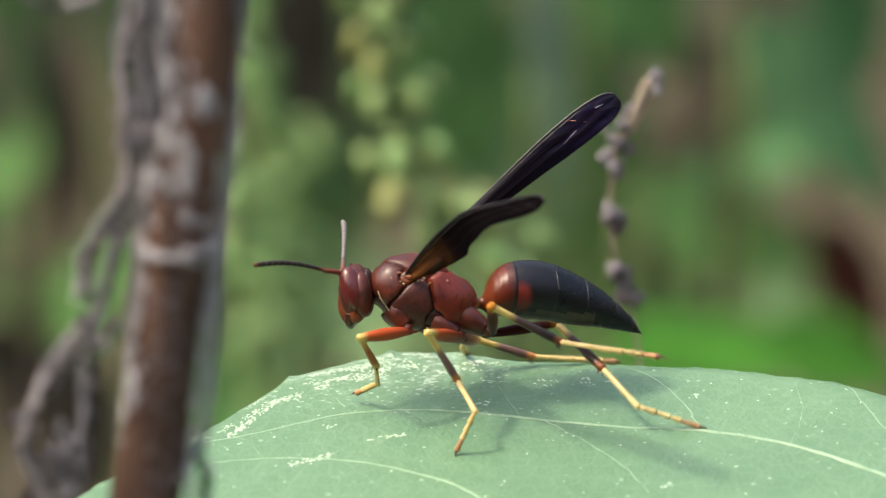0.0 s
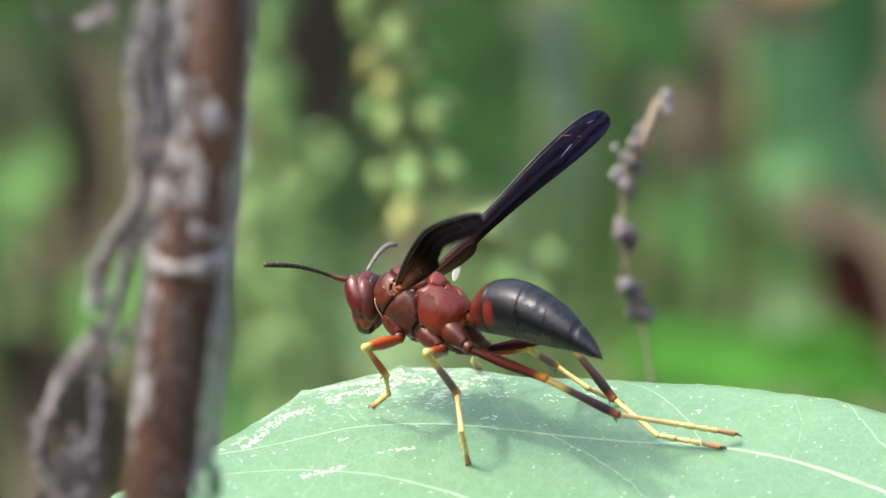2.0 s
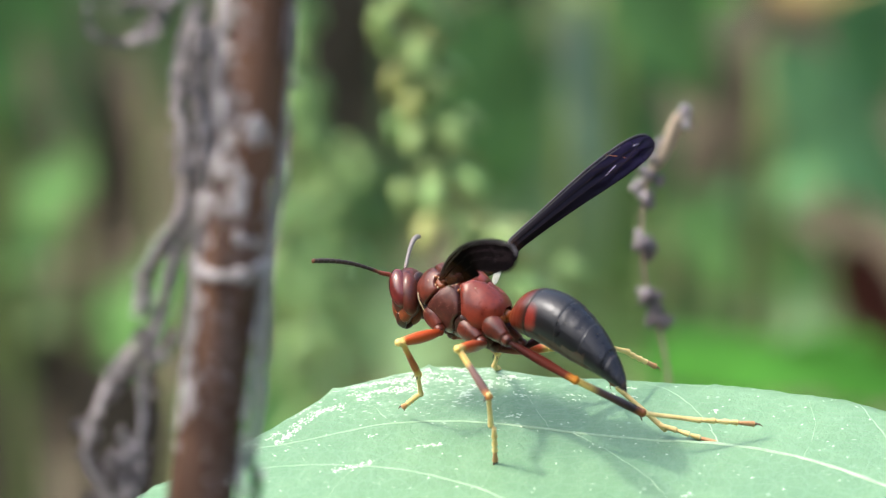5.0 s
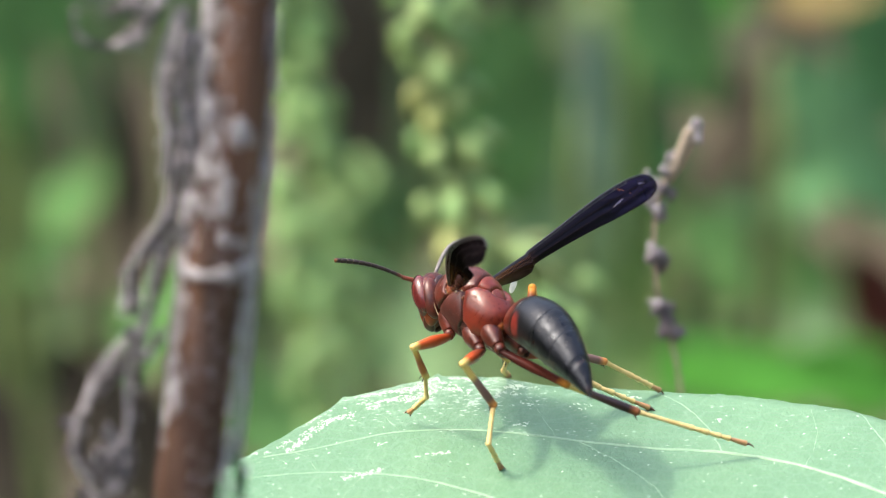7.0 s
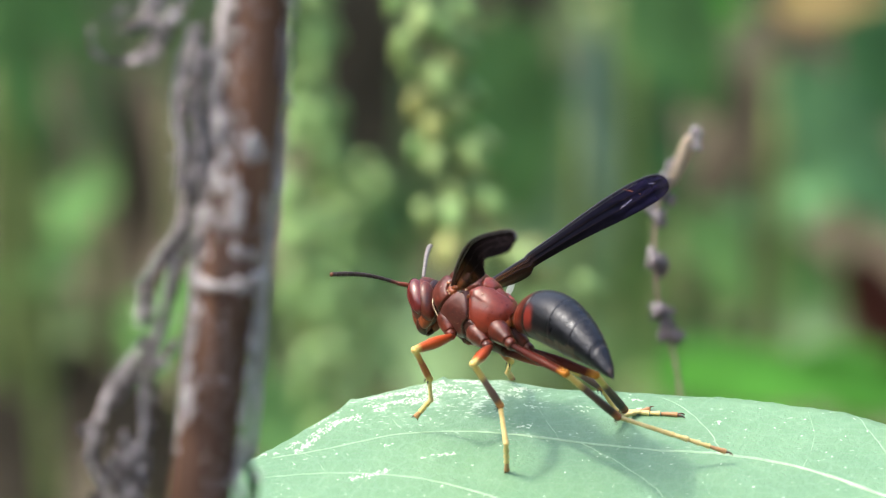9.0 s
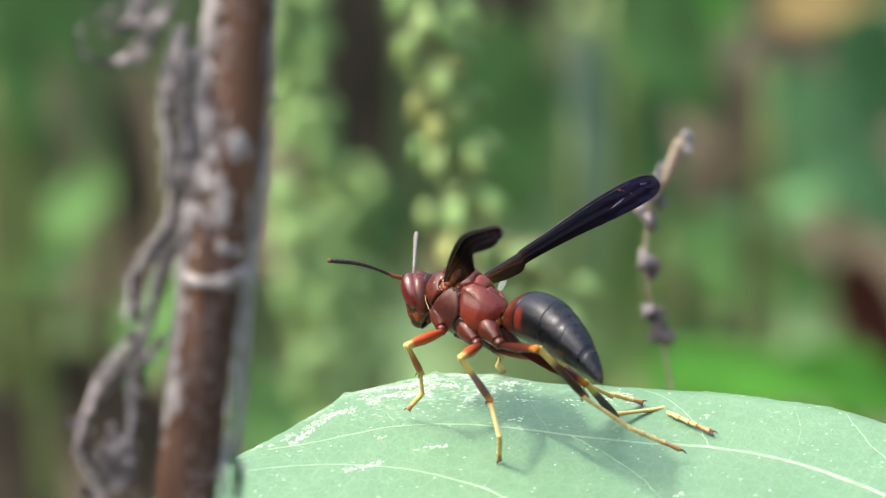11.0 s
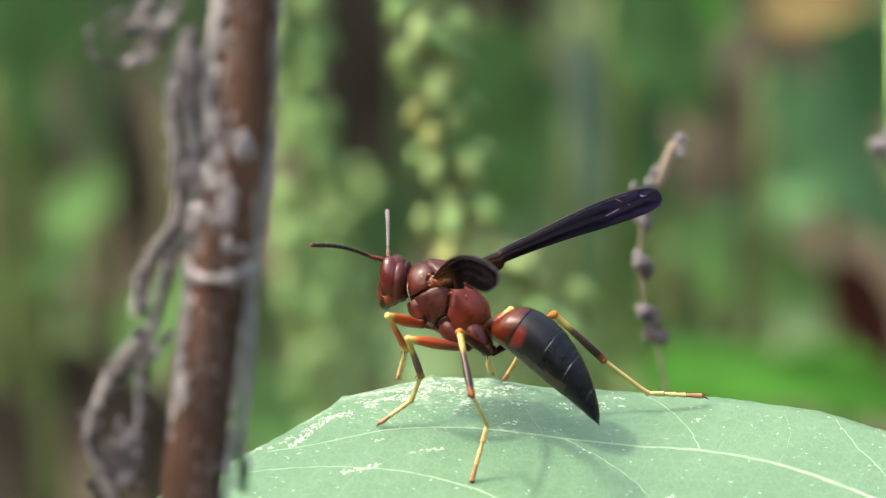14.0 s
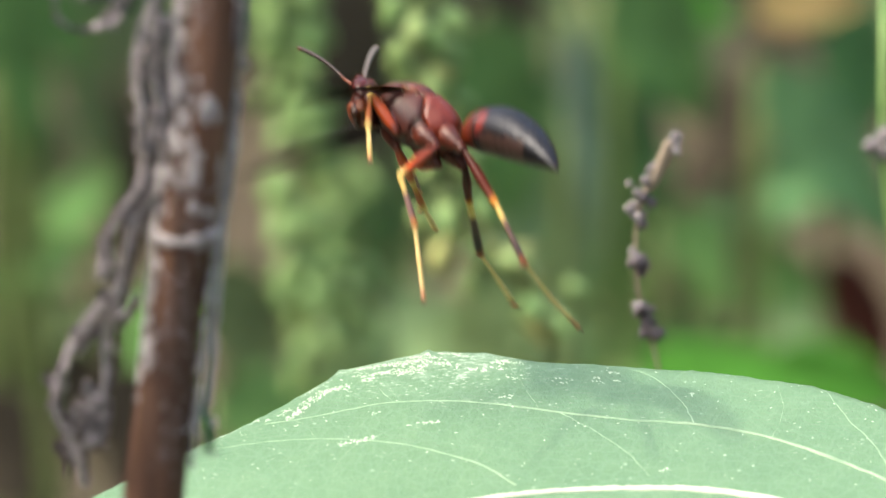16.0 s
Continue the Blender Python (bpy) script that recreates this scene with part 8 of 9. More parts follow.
    walk(leg_lh[1], [
        (0, at(-4.84, 7.39, -0.44, -0.0, 17.2, -160.2)), (0.5, at(-7.47, 7.22, -0.56, 11.6, 23.6, -127.8)), (1, at(-11.96, 0.78, -1.94, 18.5, 19.5, -109.3)),
        (1.5, at(-11.94, 1.18, -3.01, 7.2, 14.2, -147.0)), (2, at(-11.83, 0.18, -2.98, 5.9, 15.6, -151.8)), (2.5, at(-11.91, 0.90, -3.13, 7.6, 13.0, -145.1)),
        (3, at(-11.84, 0.26, -3.03, 6.9, 12.2, -148.1)), (3.5, at(-11.83, 0.71, -3.47, 6.9, 12.6, -148.1)), (4, at(-11.80, 0.94, -3.71, 6.8, 10.2, -148.7)),
        (6.5, at(-11.53, -0.80, -3.12, 11.0, 9.2, -124.1)), (7, at(-11.49, -0.99, -2.90, 11.0, 7.3, -124.4)), (7.5, at(-11.57, -0.80, -2.86, 10.0, 13.7, -129.5)),
        (8, at(-11.63, -0.62, -2.91, 11.7, 17.4, -123.3)), (8.5, at(-11.64, -0.51, -3.04, 12.7, 23.3, -120.4)), (9, at(-11.91, 1.87, -3.15, 13.5, 21.2, -118.4)),
        (11.5, at(-10.81, 4.81, -0.80, 14.3, 28.6, -116.4)), (12, at(-10.05, 5.75, -0.83, 15.5, 30.3, -114.0)), (12.5, at(-9.40, 5.64, 0.64, 13.5, 33.6, -117.8)),
        (12.7, at(-10.79, 4.92, -1.04, 17.6, 31.3, -110.1)), (13, at(-11.55, 3.69, -1.78, 17.5, 34.0, -110.4)), (13.2, at(-8.56, 6.72, -0.42, 17.9, 41.8, -109.7)),
        (13.5, at(-6.26, 7.55, -0.97, -40.0, 35.8, 167.5)), (13.7, at(-5.59, 7.49, -0.58, -42.8, 37.8, 162.7)), (14, at(-3.54, 7.26, -1.37, -54.2, 39.4, 144.6)),
        (14.5, at(-4.09, 7.34, -0.86, -59.0, 40.7, 137.2)), (15, at(-6.01, 7.69, -2.16, -57.7, 34.4, 139.3)), (15.5, at(-4.40, 7.28, -0.36, -46.1, 37.6, 158.9)),
        (15.7, at(-4.15, 7.38, -0.97, -12.2, 52.2, -154.7)), (15.8, at(-4.32, 7.52, -1.61, -9.0, 57.4, -150.8)), (15.9, at(-5.68, 5.32, -7.13, 23.4, 61.7, -113.6)),
        (15.967, at(-10.75, 1.20, -5.96, -19.5, 38.8, -166.8)), (16, at(-10.75, 1.20, -5.96, -19.5, 38.8, -166.8)),
    ])
    walk(leg_lh[2], [
        (0, at(-10.41, 5.38, -2.28, 0.0, 2.3, 132.7)), (0.5, at(-10.95, 2.73, -3.05, -3.1, -7.7, -167.9)), (1, at(-13.90, -4.73, -4.01, -4.8, 3.0, -128.7)),
        (1.5, at(-16.98, -2.10, -4.54, -4.8, -0.5, -129.0)), (2, at(-17.09, -2.64, -4.65, -4.8, 1.0, -132.3)), (2.5, at(-16.87, -2.55, -4.53, -4.5, -5.1, -138.8)),
        (3, at(-16.98, -2.95, -4.34, -4.1, -7.4, -142.4)), (3.5, at(-16.97, -2.48, -4.83, -3.9, -8.6, -144.0)), (4, at(-17.01, -2.23, -4.81, -3.7, -10.4, -145.1)),
        (6.5, at(-14.96, -5.87, -4.11, -6.0, 1.1, -117.8)), (7, at(-14.96, -6.06, -3.69, -6.0, 3.5, -116.9)), (7.5, at(-15.40, -5.45, -4.33, -6.0, 1.4, -118.4)),
        (8, at(-14.87, -5.56, -4.77, -6.0, -2.5, -118.9)), (8.5, at(-14.53, -5.42, -5.49, -5.9, -2.5, -120.7)), (9, at(-14.66, -3.22, -5.39, -5.9, 1.8, -127.8)),
        (11.5, at(-13.24, -0.07, -3.77, -4.9, 17.1, -122.1)), (12, at(-12.23, 0.86, -3.96, -2.9, 14.4, -114.5)), (12.5, at(-11.81, 1.06, -2.79, -5.6, 20.2, -123.6)),
        (12.7, at(-12.62, -0.05, -4.26, -4.3, 2.8, -117.3)), (13, at(-13.34, -1.13, -5.25, -3.0, 8.7, -104.2)), (13.2, at(-10.12, 2.37, -4.55, 4.2, 23.1, -78.6)),
        (13.5, at(-11.17, 8.64, -4.60, 6.3, 46.6, -74.9)), (13.7, at(-10.27, 8.94, -4.37, -0.5, 37.6, -85.0)), (14, at(-7.45, 10.03, -5.30, -15.3, 24.1, -113.3)),
        (14.5, at(-7.54, 10.53, -4.90, -19.9, 29.1, -123.5)), (15, at(-9.89, 11.03, -5.67, -19.0, 26.9, -121.6)), (15.5, at(-8.98, 9.05, -4.14, -43.8, 40.3, -164.8)),
        (15.7, at(-7.59, 5.76, -5.87, -60.0, 63.4, 175.2)), (15.8, at(-7.23, 5.89, -6.83, -63.5, 62.4, 171.2)), (15.9, at(-6.86, 2.62, -12.59, -35.9, 59.2, -157.4)),
        (15.967, at(-15.45, 0.09, -9.85, -12.1, -6.3, -113.9)), (16, at(-15.45, 0.09, -9.85, -12.1, -6.3, -113.9)),
    ])
    walk(leg_lh[3], [
        (0, at(-13.80, 9.05, -2.47, -0.0, 1.8, 132.3)), (0.5, at(-15.79, 1.69, -2.38, -0.7, -3.5, 175.6)), (1, at(-17.02, -8.63, -4.28, 2.4, 9.5, -129.5)),
        (1.5, at(-20.13, -5.98, -4.49, 2.1, -0.2, -133.9)), (2, at(-20.46, -6.34, -4.73, 2.1, 1.8, -130.3)), (2.5, at(-20.61, -5.83, -4.09, 2.3, -4.1, -139.0)),
        (3, at(-20.91, -5.97, -3.69, 3.0, -13.4, -143.5)), (3.5, at(-20.97, -5.38, -4.08, 3.1, -11.8, -144.0)), (4, at(-21.05, -5.04, -3.91, 2.5, -13.4, -141.4)),
        (6.5, at(-17.29, -10.29, -4.21, -0.2, 0.8, -117.6)), (7, at(-17.22, -10.51, -4.00, -0.1, 3.4, -116.6)), (7.5, at(-17.78, -9.84, -4.46, -0.2, 0.9, -118.0)),
        (8, at(-17.28, -9.94, -4.55, -0.2, -3.1, -118.7)), (8.5, at(-17.08, -9.71, -5.28, -0.1, -3.1, -120.7)), (9, at(-17.72, -7.16, -5.54, 0.0, 1.6, -127.9)),
        (11.5, at(-15.78, -4.12, -5.24, 0.0, 9.1, -128.0)), (12, at(-14.23, -3.55, -5.20, 1.2, 15.3, -122.4)), (12.5, at(-14.41, -2.84, -4.51, 0.9, 14.4, -123.4)),
        (12.7, at(-14.91, -4.49, -4.50, 1.8, 2.5, -117.4)), (13, at(-14.56, -5.92, -6.01, 3.1, 8.0, -104.1)), (13.2, at(-9.21, -2.14, -6.52, 10.7, 23.1, -76.5)),
        (13.5, at(-10.28, 5.32, -8.23, -28.0, 67.8, -125.4)), (13.7, at(-9.92, 4.99, -7.42, -58.8, 70.2, -158.3)), (14, at(-9.26, 5.84, -7.35, -64.5, 76.9, -164.2)),
        (14.5, at(-9.95, 6.89, -7.33, -109.8, 79.7, 149.7)), (15, at(-12.22, 7.23, -7.93, -76.5, 73.7, -176.2)), (15.5, at(-12.66, 8.05, -7.37, -57.5, 71.0, -156.3)),
        (15.7, at(-9.82, 5.94, -10.34, -93.9, 82.4, 166.5)), (15.8, at(-9.52, 6.25, -11.27, -168.5, 82.9, 91.5)), (15.9, at(-9.22, 1.64, -16.89, 92.2, 66.1, -9.3)),
        (15.967, at(-17.46, -4.45, -9.30, 15.2, -10.3, -115.7)), (16, at(-17.46, -4.45, -9.30, 15.2, -10.3, -115.7)),
    ])
    walk(leg_rf[0], [
        (0, at(0.60, -1.30, -2.90, 0.0, -27.3, -139.0)), (0.5, at(0.60, -1.30, -2.90, -16.4, -31.5, -106.3)), (1, at(0.60, -1.30, -2.90, -20.7, -22.0, -96.8)),
        (1.5, at(0.60, -1.30, -2.90, -22.2, -11.4, -91.6)), (2, at(0.60, -1.30, -2.90, -18.8, -15.6, -106.3)), (2.5, at(0.60, -1.30, -2.90, -17.9, -8.9, -110.3)),
        (3, at(0.60, -1.30, -2.90, -18.1, -10.2, -109.3)), (3.5, at(0.60, -1.30, -2.90, -17.2, -10.2, -114.1)), (4, at(0.60, -1.30, -2.90, -18.1, -24.0, -111.2)),
        (6.5, at(0.60, -1.30, -2.90, -28.3, 3.4, -59.4)), (7, at(0.60, -1.30, -2.90, -28.2, 1.4, -56.2)), (7.5, at(0.60, -1.30, -2.90, -28.2, 0.1, -58.8)),
        (8, at(0.60, -1.30, -2.90, -28.2, -0.5, -62.3)), (8.5, at(0.60, -1.30, -2.90, -28.1, -3.8, -64.8)), (9, at(0.60, -1.30, -2.90, -26.6, -10.4, -76.3)),
        (11.5, at(0.60, -1.30, -2.90, -27.0, -4.1, -73.5)), (12, at(0.60, -1.30, -2.90, -26.7, 7.2, -62.3)), (12.5, at(0.60, -1.30, -2.90, -26.4, 16.8, -60.9)),
        (12.7, at(0.60, -1.30, -2.90, -28.6, 22.0, -67.5)), (13, at(0.60, -1.30, -2.90, -22.4, 22.6, -51.3)), (13.2, at(0.60, -1.30, -2.90, -20.5, 19.8, -46.0)),
        (13.5, at(0.60, -1.30, -2.90, -28.6, 26.8, -66.3)), (13.7, at(0.60, -1.30, -2.90, -37.4, 19.5, -88.3)), (14, at(0.60, -1.30, -2.90, -40.1, -14.0, -138.6)),
        (14.5, at(0.60, -1.30, -2.90, -38.5, -1.4, -150.4)), (15, at(0.60, -1.30, -2.90, -39.4, 27.7, -154.4)), (15.5, at(0.60, -1.30, -2.90, -43.9, 36.9, -162.7)),
        (15.7, at(0.60, -1.30, -2.90, -41.0, 34.2, -157.8)), (15.8, at(0.60, -1.30, -2.90, -42.4, 43.1, -160.0)), (15.9, at(0.60, -1.30, -2.90, -10.5, 46.0, -115.6)),
        (15.967, at(0.60, -1.30, -2.90, -7.6, 3.1, -109.2)), (16, at(0.60, -1.30, -2.90, -7.6, 3.1, -109.2)),
    ])
    walk(leg_rf[1], [
        (0, at(-2.22, -3.75, -0.98, -0.0, 23.9, -126.2)), (0.5, at(-0.41, -4.74, -0.71, 11.2, 28.8, -101.3)), (1, at(0.14, -5.17, -1.33, 14.5, 36.0, -95.3)),
        (1.5, at(0.48, -5.42, -2.07, 9.5, 30.4, -104.4)), (2, at(-0.53, -5.18, -1.77, 11.8, 30.9, -99.8)), (2.5, at(-0.84, -5.19, -2.25, 5.8, 33.1, -111.1)),
        (3, at(-0.77, -5.20, -2.16, 3.5, 32.2, -115.4)), (3.5, at(-1.09, -5.07, -2.16, 2.9, 31.9, -116.5)), (4, at(-0.79, -4.88, -1.19, 5.1, 20.7, -111.6)),
        (6.5, at(2.74, -4.91, -3.15, 11.3, 28.6, -96.8)), (7, at(2.94, -4.79, -3.00, 12.7, 29.3, -93.9)), (7.5, at(2.78, -4.89, -2.91, 13.0, 27.2, -93.2)),
        (8, at(2.55, -5.02, -2.86, 12.8, 26.3, -93.8)), (8.5, at(2.38, -5.09, -2.62, 12.7, 25.3, -94.0)), (9, at(1.58, -5.31, -2.14, 10.9, 22.2, -98.5)),
        (11.5, at(1.79, -5.32, -2.60, 8.6, 25.8, -104.0)), (12, at(2.54, -4.99, -3.43, 10.0, 25.8, -100.8)), (12.5, at(2.56, -4.81, -4.11, 8.3, 25.6, -104.9)),
        (12.7, at(2.09, -4.90, -4.47, 6.0, 30.2, -109.7)), (13, at(3.03, -4.32, -4.52, 14.6, 34.8, -93.7)), (13.2, at(3.34, -4.14, -4.33, 12.6, 30.5, -97.5)),
        (13.5, at(2.11, -4.73, -4.79, 8.2, 22.0, -107.4)), (13.7, at(0.72, -5.26, -4.30, 6.8, 22.0, -111.1)), (14, at(-2.46, -3.99, -1.89, 2.4, 15.4, -124.8)),
        (14.5, at(-3.05, -3.37, -2.80, 12.1, 23.3, -96.1)), (15, at(-2.75, -2.91, -4.85, 14.9, 21.8, -88.8)), (15.5, at(-2.61, -2.30, -5.42, 17.9, 42.3, -83.3)),
        (15.7, at(-2.62, -2.61, -5.26, 29.7, 29.6, -63.5)), (15.8, at(-2.28, -2.35, -5.77, 30.1, 28.1, -62.5)), (15.9, at(-0.66, -3.93, -5.92, 26.9, 18.0, -70.7)),
        (15.967, at(-0.78, -5.26, -3.13, 22.9, -4.0, -102.0)), (16, at(-0.78, -5.26, -3.13, 22.9, -4.0, -102.0)),
    ])
    walk(leg_rf[2], [
        (0, at(-4.22, -6.48, -2.48, 0.0, 23.2, -92.3)), (0.5, at(-1.04, -7.92, -2.49, 12.7, 26.7, -62.7)), (1, at(-0.13, -8.15, -3.50, 16.8, 36.7, -54.9)),
        (1.5, at(-0.31, -8.51, -3.95, 13.7, 34.7, -60.2)), (2, at(-1.08, -8.31, -3.67, 13.2, 34.1, -61.2)), (2.5, at(-1.95, -8.08, -4.27, 9.9, 35.5, -66.9)),
        (3, at(-2.11, -8.03, -4.13, 8.2, 34.6, -69.9)), (3.5, at(-2.49, -7.88, -4.12, 6.4, 34.4, -73.0)), (4, at(-2.06, -8.10, -2.51, 5.8, 23.2, -74.4)),
        (6.5, at(2.35, -8.13, -4.92, 22.1, 36.5, -42.4)), (7, at(2.72, -8.01, -4.81, 21.7, 37.4, -43.1)), (7.5, at(2.59, -8.18, -4.60, 20.7, 36.4, -44.7)),
        (8, at(2.33, -8.33, -4.50, 20.0, 35.7, -45.9)), (8.5, at(2.15, -8.43, -4.20, 18.7, 33.2, -48.2)), (9, at(1.08, -8.70, -3.54, 14.6, 28.0, -56.2)),
        (11.5, at(0.98, -8.55, -4.20, 15.3, 34.7, -54.9)), (12, at(1.92, -8.26, -5.04, 16.5, 36.7, -52.8)), (12.5, at(1.70, -8.04, -5.71, 16.5, 41.1, -52.8)),
        (12.7, at(1.01, -7.91, -6.33, 15.9, 48.1, -53.7)), (13, at(2.83, -7.36, -6.63, 27.2, 47.1, -38.4)), (13.2, at(2.93, -7.30, -6.20, 19.6, 42.4, -49.2)),
        (13.5, at(1.08, -8.01, -6.18, 12.9, 43.0, -59.0)), (13.7, at(-0.52, -8.46, -5.69, 4.6, 42.3, -71.3)), (14, at(-4.49, -6.92, -2.87, -9.6, 29.0, -95.2)),
        (14.5, at(-3.41, -6.75, -4.26, 16.9, 16.5, -32.8)), (15, at(-2.68, -6.34, -6.23, 15.7, -6.5, -46.9)), (15.5, at(-2.29, -5.02, -7.91, 15.7, 9.4, -47.8)),
        (15.7, at(-1.18, -5.49, -7.09, 14.1, 19.2, -54.2)), (15.8, at(-0.78, -5.25, -7.51, 12.3, 23.9, -59.2)), (15.9, at(0.50, -7.25, -7.06, 13.1, -13.5, -49.9)),
        (15.967, at(-1.55, -8.87, -2.87, 24.0, -13.0, -94.8)), (16, at(-1.55, -8.87, -2.87, 24.0, -13.0, -94.8)),
    ])
    walk(leg_rf[3], [
        (0, at(-4.30, -8.40, -3.30, 0.0, 7.8, -102.8)), (0.5, at(-0.18, -9.59, -3.43, 4.0, 8.9, -75.6)), (1, at(0.84, -9.52, -4.75, 6.2, 20.6, -67.0)),
        (1.5, at(0.55, -10.01, -5.14, 4.3, 13.9, -73.4)), (2, at(-0.24, -9.83, -4.85, 4.7, 16.8, -72.0)), (2.5, at(-1.28, -9.66, -5.49, 2.1, 15.5, -81.2)),
        (3, at(-1.52, -9.65, -5.32, 1.2, 14.0, -84.6)), (3.5, at(-1.99, -9.54, -5.30, 0.8, 15.1, -86.5)), (4, at(-1.54, -9.95, -3.33, 1.2, 5.4, -84.4)),
        (6.5, at(3.60, -9.27, -6.17, 5.3, 12.4, -58.2)), (7, at(3.94, -9.15, -6.09, 5.7, 15.3, -56.5)), (7.5, at(3.79, -9.37, -5.85, 5.7, 14.3, -56.6)),
        (8, at(3.52, -9.55, -5.73, 5.5, 13.6, -57.5)), (8.5, at(3.32, -9.74, -5.35, 5.1, 12.2, -59.2)), (9, at(2.11, -10.24, -4.52, 3.8, 8.6, -66.2)),
        (11.5, at(1.97, -9.96, -5.40, 3.8, 12.8, -66.5)), (12, at(2.93, -9.60, -6.29, 4.6, 15.6, -62.9)), (12.5, at(2.66, -9.30, -7.09, 4.5, 17.7, -63.4)),
        (12.7, at(1.84, -9.04, -7.90, 3.7, 24.3, -65.6)), (13, at(3.95, -8.25, -8.16, 9.7, 26.3, -51.5)), (13.2, at(3.94, -8.48, -7.62, 6.7, 23.2, -58.8)),
        (13.5, at(1.87, -9.32, -7.61, 4.0, 18.8, -66.2)), (13.7, at(-0.02, -9.93, -7.10, 1.1, 21.6, -74.7)), (14, at(-4.66, -8.75, -3.89, -6.2, 17.5, -96.3)),
        (14.5, at(-1.72, -7.84, -4.86, 14.4, 16.3, -32.1)), (15, at(-1.26, -7.86, -5.99, 13.2, -7.0, -46.5)), (15.5, at(-0.90, -6.55, -8.26, 13.2, 9.0, -47.6)),
        (15.7, at(-0.02, -7.10, -7.78, 11.6, 19.1, -54.2)), (15.8, at(0.21, -6.89, -8.36, 9.8, 23.8, -59.1)), (15.9, at(1.82, -8.81, -6.57, 10.6, -14.0, -49.6)),
        (15.967, at(-1.72, -10.91, -2.40, 21.8, -13.2, -94.6)), (16, at(-1.72, -10.91, -2.40, 21.8, -13.2, -94.6)),
    ])
    walk(leg_rm[0], [
        (0, at(-3.50, -1.45, -2.90, 0.0, -3.1, -109.4)), (0.5, at(-3.50, -1.45, -2.90, -0.6, 4.5, -158.6)), (1, at(-3.50, -1.45, -2.90, -2.1, -17.8, -146.5)),
        (1.5, at(-3.50, -1.45, -2.90, -0.9, -10.9, -151.3)), (2, at(-3.50, -1.45, -2.90, -0.7, -13.7, -152.0)), (2.5, at(-3.50, -1.45, -2.90, 1.1, -13.8, -159.8)),
        (3, at(-3.50, -1.45, -2.90, 1.9, -14.4, -163.1)), (3.5, at(-3.50, -1.45, -2.90, 2.4, -9.9, -165.3)), (4, at(-3.50, -1.45, -2.90, -1.7, -15.4, -146.7)),
        (6.5, at(-3.50, -1.45, -2.90, -11.9, -10.4, -103.5)), (7, at(-3.50, -1.45, -2.90, -12.1, -11.8, -102.3)), (7.5, at(-3.50, -1.45, -2.90, 0.7, -47.0, -126.9)),
        (8, at(-3.50, -1.45, -2.90, -11.0, -4.0, -101.9)), (8.5, at(-3.50, -1.45, -2.90, -10.7, -2.4, -106.3)), (9, at(-3.50, -1.45, -2.90, -8.6, -3.4, -146.6)),
        (11.5, at(-3.50, -1.45, -2.90, -7.0, -11.9, -158.3)), (12, at(-3.50, -1.45, -2.90, -7.3, -3.9, -156.0)), (12.5, at(-3.50, -1.45, -2.90, -6.7, -8.7, -161.9)),
        (12.7, at(-3.50, -1.45, -2.90, -6.6, -10.6, -162.6)), (13, at(-3.50, -1.45, -2.90, -8.0, 2.5, -142.6)), (13.2, at(-3.50, -1.45, -2.90, -8.8, 1.6, -164.2)),
        (13.5, at(-3.50, -1.45, -2.90, -8.5, -12.0, -167.6)), (13.7, at(-3.50, -1.45, -2.90, -139.1, -65.4, -23.3)), (14, at(-3.50, -1.45, -2.90, -18.8, -68.0, -147.7)),
        (14.5, at(-3.50, -1.45, -2.90, -9.6, -57.8, -158.0)), (15, at(-3.50, -1.45, -2.90, 9.9, -12.6, 171.3)), (15.5, at(-3.50, -1.45, -2.90, 6.9, 6.6, -136.2)),
        (15.7, at(-3.50, -1.45, -2.90, 9.4, -14.9, -170.0)), (15.8, at(-3.50, -1.45, -2.90, 9.7, -2.8, -171.6)), (15.9, at(-3.50, -1.45, -2.90, 18.3, 24.8, -129.6)),
        (15.967, at(-3.50, -1.45, -2.90, 30.5, -12.8, -41.5)), (16, at(-3.50, -1.45, -2.90, 30.5, -12.8, -41.5)),
    ])
